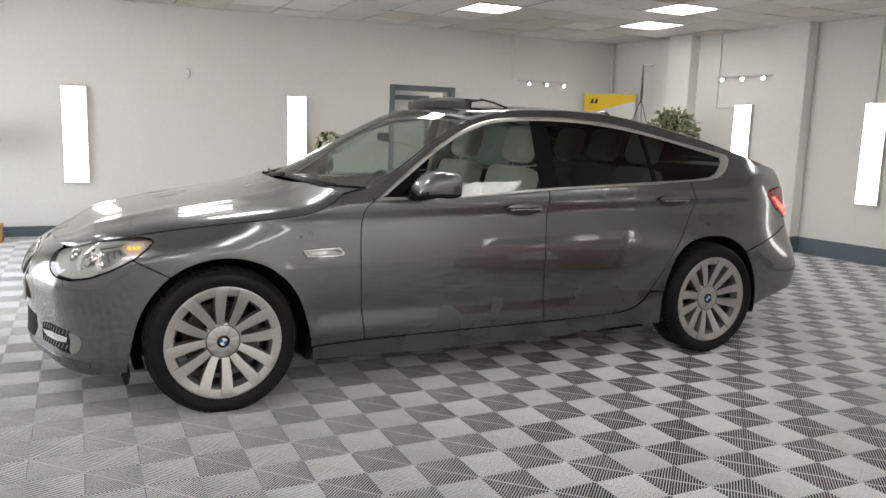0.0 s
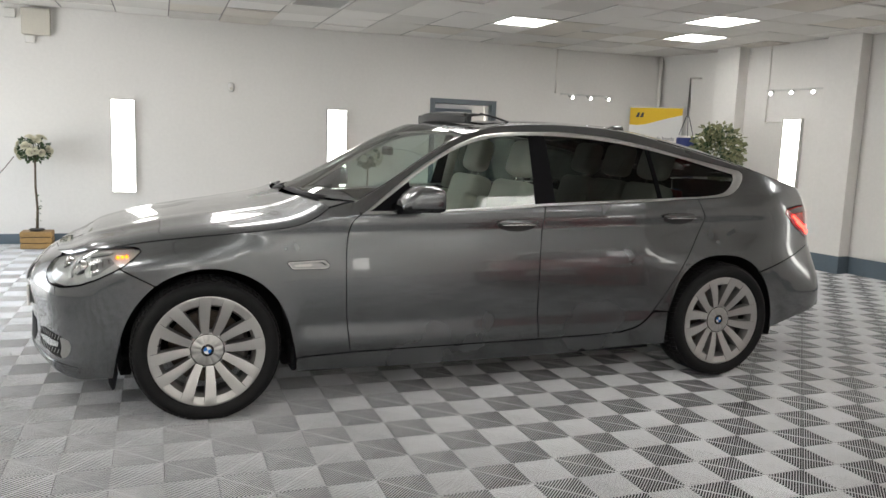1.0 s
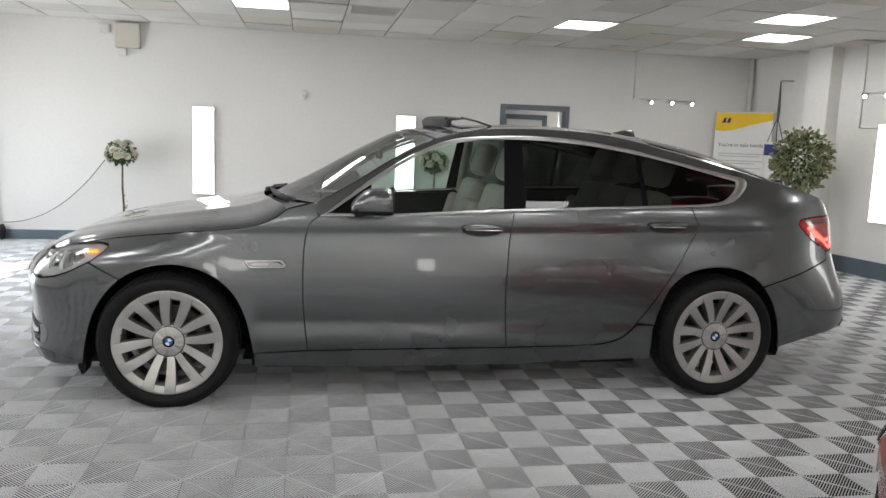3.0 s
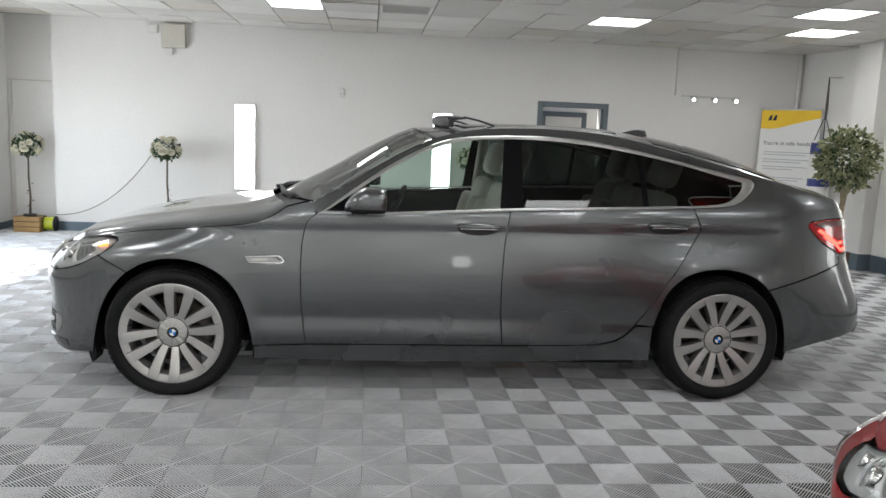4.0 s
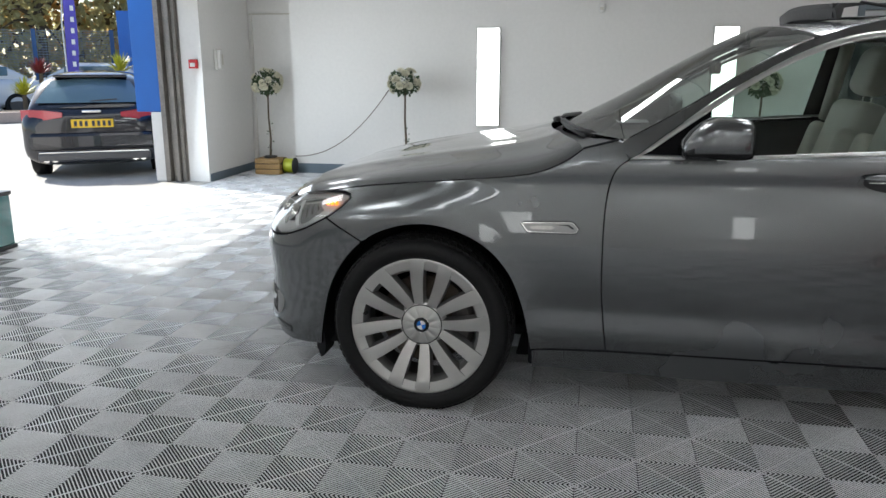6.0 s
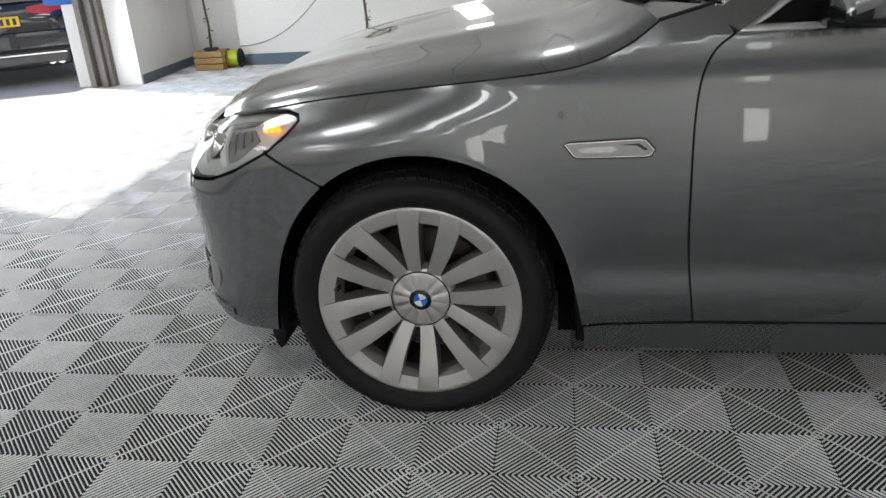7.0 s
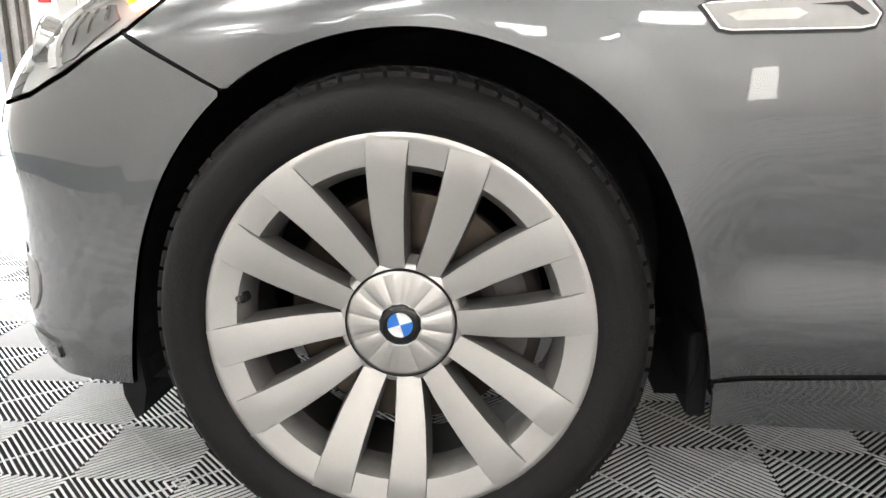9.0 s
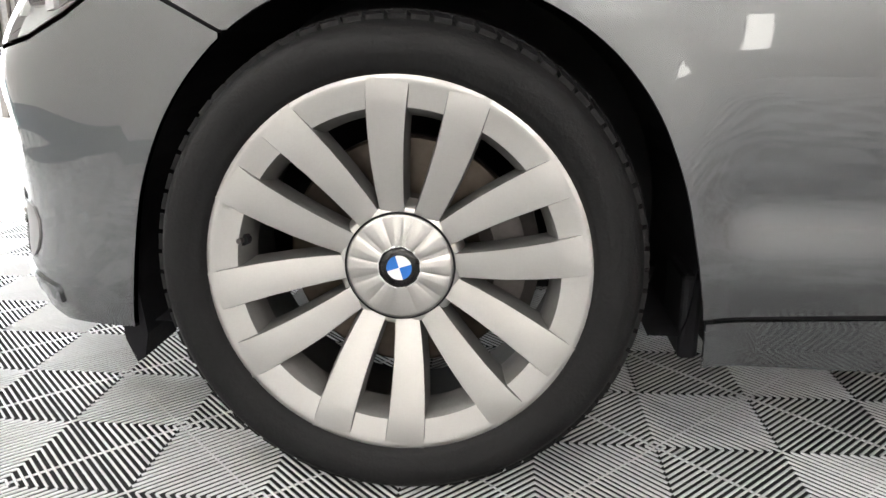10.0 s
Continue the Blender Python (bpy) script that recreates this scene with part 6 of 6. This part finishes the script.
def parked_hatch(m):
    c = thing("parked_hatchback", "glossy black hatchback parked tail-on in the yard", "car", m=m)
    body = loft([(-0.81, 0.66, 0.32, 0.66), (-0.80, 0.78, 0.25, 0.84), (-0.75, 0.86, 0.2, 0.95), (-0.6, 0.89, 0.19, 0.98), (0, 0.90, 0.18, 0.98), (1.5, 0.90, 0.18, 0.96), (2.6, 0.88, 0.18, 0.90), (3.2, 0.84, 0.2, 0.76), (3.4, 0.7, 0.25, 0.62)], power=0.42)
    part("body", body, M_CARBLACK, c, smooth=True)
    cabin = loft([(-0.74, 0.80, 0.60, 0.98), (-0.66, 0.79, 0.60, 1.10), (-0.52, 0.76, 0.60, 1.26), (-0.42, 0.74, 0.60, 1.345), (-0.3, 0.73, 0.60, 1.39), (-0.1, 0.72, 0.60, 1.42), (0.8, 0.71, 0.60, 1.43), (1.5, 0.7, 0.60, 1.37), (2.2, 0.7, 0.60, 0.97)], power=0.62)
    part("cabin", cabin, M_CARBLACK, c, smooth=True)
    bm = bmesh.new()
    rows = []
    for t in np.linspace(0, 1, 7):
        rows.append([bm.verts.new((-0.765 + 0.30 * t - 0.02 * math.sin(math.pi * t) + 0.03 * q * q, q * (0.68 - 0.19 * t), 1.02 + 0.31 * t - 0.03 * q * q * t)) for q in np.linspace(-1, 1, 13)])
    for a, b in zip(rows, rows[1:]):
        for k in range(12):
            bm.faces.new((a[k], b[k], b[k + 1], a[k + 1]))
    part("rear_window", bm, M_BACKGLASS, c, "dark rear window", smooth=True)
    part("spoiler", box(-0.55, -0.46, 1.345, -0.28, 0.46, 1.385, bevel=0.018), M_CARBLACK, c)
    part("rear_wiper", tube([(-0.785, 0.0, 1.04), (-0.775, -0.33, 1.065)], 0.009, 6), M_DARK, c)
    for s in (-1, 1):
        bm = bmesh.new()
        rows = []
        for y, x, z0, z1 in ((0.36, -0.815, 0.835, 0.895), (0.58, -0.80, 0.80, 0.925), (0.76, -0.765, 0.785, 0.935), (0.87, -0.67, 0.79, 0.93), (0.90, -0.55, 0.83, 0.915)):
            rows.append([bm.verts.new((x - 0.004 if k < 2 else x + 0.06, s * (y if k < 2 else y - 0.02), (z0, z1, z1, z0)[k])) for k in range(4)])
        for a, b in zip(rows, rows[1:]):
            for k in range(4):
                bm.faces.new((a[k], a[(k + 1) % 4], b[(k + 1) % 4], b[k]))
        part("tail_lamp", bm, M_LAMPPINK, c, "red tail lamp")
        part("exhaust", cyl((-0.84, s * 0.50, 0.285), (-0.70, s * 0.50, 0.285), 0.042, n=18), M_CHROME, c, "chrome exhaust tip")
        part("exhaust", cyl((-0.84, s * 0.60, 0.285), (-0.70, s * 0.60, 0.285), 0.042, n=18), M_CHROME, c, "chrome exhaust tip")
        part("door_mirror", ball((1.55, s * 0.98, 0.98), (0.06, 0.1, 0.07), 14, 10), M_CARBLACK, c, smooth=True)
        for x in (0.0, 2.55):
            simple_wheel(c, x, s * 0.77)
    part("bumper", box(-0.85, -0.78, 0.40, -0.74, 0.78, 0.63, bevel=0.045), M_CARBLACK, c)
    part("diffuser", box(-0.845, -0.70, 0.25, -0.70, 0.70, 0.37, bevel=0.03), M_GREYBUMP, c, "grey lower bumper")
    part("chrome_strip", box(-0.855, -0.68, 0.365, -0.83, 0.68, 0.385, bevel=0.004), M_CHROME, c)
    plate = part("number_plate", box(-0.84, -0.26, 0.695, -0.812, 0.26, 0.805, bevel=0.003), M_PLATE, c, "yellow number plate with dark bars")
    for k in range(7):
        y = -0.21 + 0.066 * k + (0.02 if k > 3 else 0)
        part("plate_bar", box(-0.843, y - 0.018, 0.715, -0.8401, y + 0.018, 0.785), M_INK, plate)
    part("mark", box(-0.83, -0.12, 0.89, -0.80, 0.12, 0.93, bevel=0.012), M_CHROME, c, "plain chrome maker's mark")
    return c


parked_hatch(pose(-5.67, 6.19, -0.03, 0, 0, math.degrees(math.atan2(0.866, -0.50))) @ Matrix.Scale(0.90, 4))

# a frame looking out of the doorway: ahead and across
AHEAD, ACROSS = Vector((-0.6, 0.8, 0)), Vector((0.8, 0.6, 0))
EYE0 = Vector((0.64, -2.80, 0))


def yard(ahead, across, z=0.0):
    return EYE0 + AHEAD * ahead + ACROSS * across + Vector((0, 0, z - 0.03))


def yard_pose(ahead, across, z=0.0, turn=0.0):
    return Matrix.Translation(yard(ahead, across, z)) @ pose(0, 0, 0, 0, 0, math.degrees(math.atan2(ACROSS.y, ACROSS.x)) + turn)


M_FENCE = mat("blue_fence_paint", (0.03, 0.09, 0.22), 0.5, vary=0.15)
M_WIRE = mat("dull_fence_wire", (0.30, 0.36, 0.42), 0.5, 0.3, vary=0.2)
fence = thing("mesh_fence", "blue-posted wire mesh security fence", "fence", m=yard_pose(27, -1.23))
for k in range(9):
    part("post", box(-6 + 2.18 * k - 0.06, -0.04, 0, -6 + 2.18 * k + 0.06, 0.04, 2.4, bevel=0.006), M_FENCE, fence)
for k in range(30):
    z = 0.08 + k * 0.078
    part("wire", box(-6, -0.012, z, 9, -0.004, z + 0.012), M_WIRE, fence)
for k in range(6):
    bm = bmesh.new()
    for j in range(24):
        x = -6 + 2.5 * k + 0.1 * j + 0.05
        box(x, -0.003, 0.05, x + 0.006, 0.003, 2.36, bm=bm)
    part("mesh_panel", bm, M_WIRE, fence)
board = thing("blue_sign_board", "large plain blue board fixed to the fence", "sign", m=yard_pose(26.6, 2.1))
part("board", box(-0.45, -0.03, 1.2, 0.75, 0.03, 2.96, bevel=0.006), M_BLUE, board)
part("post", box(-0.40, 0.03, 0.0, -0.34, 0.08, 2.3), M_FENCE, board)
part("post", box(0.44, 0.03, 0.0, 0.50, 0.08, 2.3), M_FENCE, board)
flag = thing("feather_flag", "tall purple-blue feather flag on a pole", "flag", m=yard_pose(22.0, 0.10))
M_FLAG = mat("purple_flag_cloth", (0.10, 0.08, 0.42), 0.7, vary=0.2, scale=3)
bm = bmesh.new()
rows = []
for t in np.linspace(0, 1, 16):
    z = 0.75 + 2.9 * t
    w = 0.26 * (0.75 + 0.35 * math.sin(math.pi * min(1, t * 0.9 + 0.1))) * (1 if t < 0.85 else (1 - t) / 0.15 * 0.8 + 0.2)
    rows.append([bm.verts.new((w * q + 0.10 * t, 0.05 * math.sin(6 * t + 3 * q), z)) for q in np.linspace(0, 1, 5)])
for a, b in zip(rows, rows[1:]):
    for k in range(4):
        bm.faces.new((a[k], a[k + 1], b[k + 1], b[k]))
part("cloth", bm, M_FLAG, flag, smooth=True)
part("pole", tube([(0, 0, 0), (0.0, 0, 2.4), (0.12, 0, 3.6)], 0.018, 8), M_ALU, flag)
for k in range(6):
    part("text_bar", box(0.15 + 0.012 * k, -0.09, 1.3 + 0.27 * k, 0.23 + 0.012 * k, -0.085, 1.42 + 0.27 * k), M_WHITEPL, flag)
sg = thing("small_notice", "small white notice board on a post", "sign", m=yard_pose(18.0, 1.62))
part("board", box(-0.10, -0.015, 1.18, 0.10, 0.015, 1.62, bevel=0.004), M_WHITEPL, sg)
part("post", box(-0.02, 0.015, 0, 0.02, 0.05, 1.6), M_ALU, sg)
for k in range(5):
    part("text_bar", box(-0.07, -0.018, 1.25 + 0.07 * k, 0.07, -0.0155, 1.275 + 0.07 * k), M_GREYINK, sg)
M_WHITECAR = paint("white_van_paint", (0.62, 0.63, 0.65), 0.0, 0.3)
for ahead, across, turn in ((24.2, -2.45, 8), (25.4, 1.2, 168)):
    v = thing("parked_van", "white parked vehicle beyond the hatchback", "van", "parked white vehicles", m=yard_pose(ahead, across, 0, turn))
    part("body", loft([(-1.9, 0.7, 0.3, 0.75), (-1.8, 0.82, 0.25, 0.95), (-0.5, 0.86, 0.22, 1.0), (1.6, 0.86, 0.22, 1.0), (1.85, 0.8, 0.25, 0.9)], power=0.4), M_WHITECAR, v, smooth=True)
    part("cabin", loft([(-1.0, 0.74, 0.8, 1.02), (-0.5, 0.66, 0.8, 1.38), (0.8, 0.66, 0.8, 1.42), (1.5, 0.7, 0.8, 1.05)], power=0.35), M_WHITECAR, v, smooth=True)
    for s in (-1, 1):
        part("side_window", box(-0.55, s * 0.66 - 0.04, 1.06, 1.05, s * 0.66 + 0.05, 1.30, bevel=0.02), M_BACKGLASS, v, "dark side window")
        for x in (-1.25, 1.2):
            simple_wheel(v, x, s * 0.76)
M_YLEAF = mat("yellow_green_blade", (0.36, 0.36, 0.03), 0.5, vary=0.3, scale=20)
M_RLEAF = mat("red_blade", (0.20, 0.03, 0.03), 0.5, vary=0.3, scale=20)


def spiky(ahead, across, r, z0, material, label, seed):
    t = thing("spiky_plant", label, "plant", "yard plants", m=yard_pose(ahead, across))
    q = random.Random(seed)
    v, f = [], []
    for _ in range(90):
        a, e = q.uniform(0, 6.283), q.uniform(0.25, 1.4)
        d = Vector((math.cos(a) * math.cos(e), math.sin(a) * math.cos(e), math.sin(e)))
        s = Vector((-math.sin(a), math.cos(a), 0)) * 0.022
        l = r * q.uniform(0.7, 1.1)
        k = len(v)
        o = Vector((0, 0, z0))
        v += [o - s, o + s, o + d * l * 0.6 + s, o + d * l * 0.6 - s, o + d * l + Vector((0, 0, -0.12 * l))]
        f += [(k, k + 1, k + 2, k + 3), (k + 3, k + 2, k + 4)]
    part("foliage", mesh_of("foliage", v, f), material, t)
    part("trunk", cyl((0, 0, 0), (0, 0, z0 + 0.03), 0.07, 0.05, 10), M_STEM, t)


spiky(21.8, 1.33, 0.62, 1.14, M_YLEAF, "yellow-green spiky cordyline in the yard", 4)
spiky(22.0, -0.50, 0.50, 1.12, M_RLEAF, "red spiky cordyline in the yard", 7)
spiky(21.6, -0.90, 0.55, 0.62, M_YLEAF, "yellow-green low spiky shrub", 9)



def leaf_mat(name, colour, through_light):
    """Leaves that let part of the light through."""
    m = mat(name, colour, 0.6, vary=0.5, scale=2.5)
    n, l = m.node_tree.nodes, m.node_tree.links
    t, mix = n.new("ShaderNodeBsdfTranslucent"), n.new("ShaderNodeMixShader")
    t.inputs[0].default_value = (*through_light, 1)
    mix.inputs[0].default_value = 0.6
    l.new(n["Principled BSDF"].outputs[0], mix.inputs[1]), l.new(t.outputs[0], mix.inputs[2])
    l.new(mix.outputs[0], n["Material Output"].inputs[0])
    return m


M_FARLEAF = leaf_mat("far_green_leaf", (0.27, 0.255, 0.14), (0.62, 0.57, 0.30))
M_FARLEAF2 = leaf_mat("far_autumn_leaf", (0.34, 0.24, 0.10), (0.75, 0.50, 0.2))


def yard_tree(ahead, across, h, r, seed, autumn=False):
    t = thing("yard_tree", "leafy broad tree behind the fence", "tree", "trees behind the fence", m=yard_pose(ahead, across))
    q = random.Random(seed)
    part("trunk", tube([(0, 0, 0), (0.1, 0, h * 0.3), (0.05, 0.1, h * 0.55), (0, 0, h * 0.8)], [0.2, 0.15, 0.11, 0.05], 8), M_STEM, t, smooth=True)
    vs, fs = [], []
    for k in range(15):
        c = Vector((q.uniform(-1, 1) * r * 0.75, q.uniform(-1, 1) * r * 0.75, h * q.uniform(0.14, 0.95)))
        part("limb", tube([(0.05, 0, h * 0.4), c * 0.6 + Vector((0, 0, h * 0.18)), c], [0.07, 0.04, 0.015], 6), M_STEM, t)
        me = leaf_mesh("clump", c, (r * 0.5, r * 0.5, h * 0.17), 120, 0.30, seed * 31 + k, 0.2)
        b = len(vs)
        vs += [v.co.copy() for v in me.vertices]
        fs += [tuple(b + i for i in p.vertices) for p in me.polygons]
        bpy.data.meshes.remove(me)
    part("crown", mesh_of("crown", vs, fs), M_FARLEAF2 if autumn else M_FARLEAF, t, "many small leaves with gaps")


spots = [(29.5 + (k % 3) * 1.6, -7.5 + 1.15 * k, 6.0 + (k * 7 % 5) * 0.5, 1.9 + (k * 3 % 4) * 0.2, k % 5 == 2) for k in range(15)]
for n, (a, c, h, r, au) in enumerate(spots):
    yard_tree(a, c, h, r, 40 + n, au)

# raised planting bed along the fence
bed = thing("planting_bed", "low brick-edged planting bed along the fence", "planter", m=yard_pose(21.0, 0.3))
M_BEDWALL = mat("pale_pink_edging", (0.42, 0.33, 0.28), 0.8, vary=0.2, scale=3, fine=40, bump=0.3)
M_SOIL = mat("bed_soil", (0.06, 0.045, 0.03), 0.95, vary=0.4, scale=6, bump=0.5)
part("edging", box(-9, -0.12, 0, 9, 0.12, 0.26, bevel=0.02), M_BEDWALL, bed)
part("soil", box(-9, 0.12, 0, 9, 1.6, 0.22), M_SOIL, bed)

# teal glass case just inside the doorway
cs = thing("display_case", "low teal-edged glass case by the doorway", "display case", m=pose(-3.66, 1.92, 0))
M_TEAL = mat("teal_glass_edge", (0.02, 0.12, 0.12), 0.12, vary=0.05, coat=1.0)
part("body", box(-0.06, -0.22, 0.03, 0.06, 0.18, 0.40, bevel=0.008), M_TEAL, cs)
for z in (0.0, 0.40):
    part("rail", box(-0.07, -0.23, z, 0.07, 0.19, z + 0.03, bevel=0.004), M_DARK, cs)

# ---- red car whose front corner stands beside the viewer ----
M_REDPAINT = paint("bright_red_paint", (0.29, 0.005, 0.009), 0.0, 0.4)
red = thing("red_car", "bright red parked car with a dark clear headlamp", "car")
made = {car: red}
for o in car.children_recursive:
    if o.name.split(".")[0] in {"seat", "seat_base", "backrest", "bolster", "headrest", "headrest_post", "backrest_shell", "indicator_bulb", "roof_aerial", "wind_deflector", "deflector_arm", "deflector_net", "light_strip"} or o.parent not in made:
        continue
    k = o.copy()
    scene.collection.objects.link(k)
    k.parent, k.matrix_parent_inverse = made[o.parent], o.matrix_parent_inverse
    made[o] = k
    if k.type == "MESH" and any(s.material is M_PAINT for s in k.material_slots):
        for s in k.material_slots:
            s.link = "OBJECT"
            s.material = M_REDPAINT if o.material_slots[s.slot_index].material is M_PAINT else o.material_slots[s.slot_index].material
    if "label" in k and "amber" in k["label"]:
        k["label"] = "dark clear headlight"
    if k.get("label", "") == "grey door mirror with a black lower shell":
        k["label"] = "red door mirror with a black lower shell"
corner = Vector((-0.66, 0.14, 0))
red.matrix_world = Matrix.Translation((2.37, -2.26, 0)) @ pose(0, 0, 0, 0, 0, -54) @ Matrix.Translation(-corner * 0.80) @ Matrix.Scale(0.80, 4)


# ---- ribbed floor tiles ----
TX, TY, TA, NR = -0.826, 0.127, 0.2072, 13
RIB_H = 0.012
PROFILE = [(-0.0027, RIB_H - 0.0032), (-0.0028, RIB_H - 0.0014), (-0.0018, RIB_H - 0.0003), (0.0, RIB_H), (0.0018, RIB_H - 0.0003), (0.0028, RIB_H - 0.0014), (0.0027, RIB_H - 0.0032)]


def ribbed(turn):
    """Ribs of one square, running from corner to corner, with the thin joint across them. turn is +1 or -1."""
    v, f = [], []
    n = 2 * NR
    for k in range(1, n):
        c = k / n * 2 * TA               # the rib lies on u + w = c
        lo, hi = max(0.0, c - TA), min(TA, c)
        if hi - lo < 0.006:
            continue
        q = []
        for half, z in PROFILE:
            h = half * 0.7071
            for end in (lo, hi):
                u, w = end + h, c - end + h
                q.append((min(max(u, 0), TA), min(max(w, 0), TA), z))
        b = len(v)
        v += q
        f += [(b + 2 * m, b + 2 * m + 1, b + 2 * m + 3, b + 2 * m + 2) for m in range(len(PROFILE) - 1)]
    b = len(v)                             # the joint along u = w
    h = 0.0007
    v += [(h, 0, RIB_H * 0.6), (0, h, RIB_H * 0.6), (TA, TA - h, RIB_H * 0.6), (TA - h, TA, RIB_H * 0.6), (h, 0, RIB_H * 0.90), (0, h, RIB_H * 0.90), (TA, TA - h, RIB_H * 0.90), (TA - h, TA, RIB_H * 0.90)]
    f += [(b + 4, b + 6, b + 7, b + 5), (b, b + 2, b + 6, b + 4), (b + 1, b + 5, b + 7, b + 3)]
    a = np.array(v)
    if turn > 0:
        a[:, 0] = TA - a[:, 0]
    a[:, 2] -= RIB_H
    return a, f


RIBS = {1: ribbed(-1), -1: ribbed(1)}      # even squares run one way, odd ones the other
tile_mesh = {k: mesh_of("floor_tile", a.tolist(), f, M_TILE) for k, (a, f) in RIBS.items()}
for me in tile_mesh.values():
    me.shade_smooth()
near, rest = [], {1: [], -1: []}
for i in range(int((LEFT - TX) / TA) - 1, int((8.7 - TX) / TA) + 1):
    for j in range(int((REAR - TY) / TA) - 1, int((BACK - TY) / TA) + 1):
        x, y = TX + i * TA, TY + j * TA
        if x < LEFT - 0.05 or x > RIGHT0 + (BACK - y) * 0.108 + 0.1:
            continue
        parity = 1 if (i + j) % 2 == 0 else -1
        if -1.25 < x < 2.05 and -1.6 < y < 0.25 and len(near) < 300:
            near.append((x, y, parity))
        else:
            rest[parity].append((x, y))
for x, y, parity in near:
    ob = new("floor_tile", tile_mesh[parity])
    ob.parent = floor
    ob.location = (x, y, 0.0)
for parity, places in rest.items():
    a, f = RIBS[parity]
    p = np.array(places)
    n = len(a)
    co = (a[None] + np.concatenate([p, np.zeros((len(p), 1))], 1)[:, None]).reshape(-1, 3)
    fa = (np.array(f)[None] + (np.arange(len(p)) * n)[:, None, None]).reshape(-1, 4)
    me = bpy.data.meshes.new("floor_ribs")
    me.vertices.add(len(co)), me.vertices.foreach_set("co", co.ravel())
    me.loops.add(fa.size), me.loops.foreach_set("vertex_index", fa.ravel())
    me.polygons.add(len(fa)), me.polygons.foreach_set("loop_start", np.arange(0, fa.size, 4))
    me.update(calc_edges=True)
    me.shade_smooth()
    me.materials.append(M_TILE)
    ob = new("floor_ribs", me)
    ob.parent = floor
    tagged(ob, "further grey ribbed floor tiles", kind="stuff")
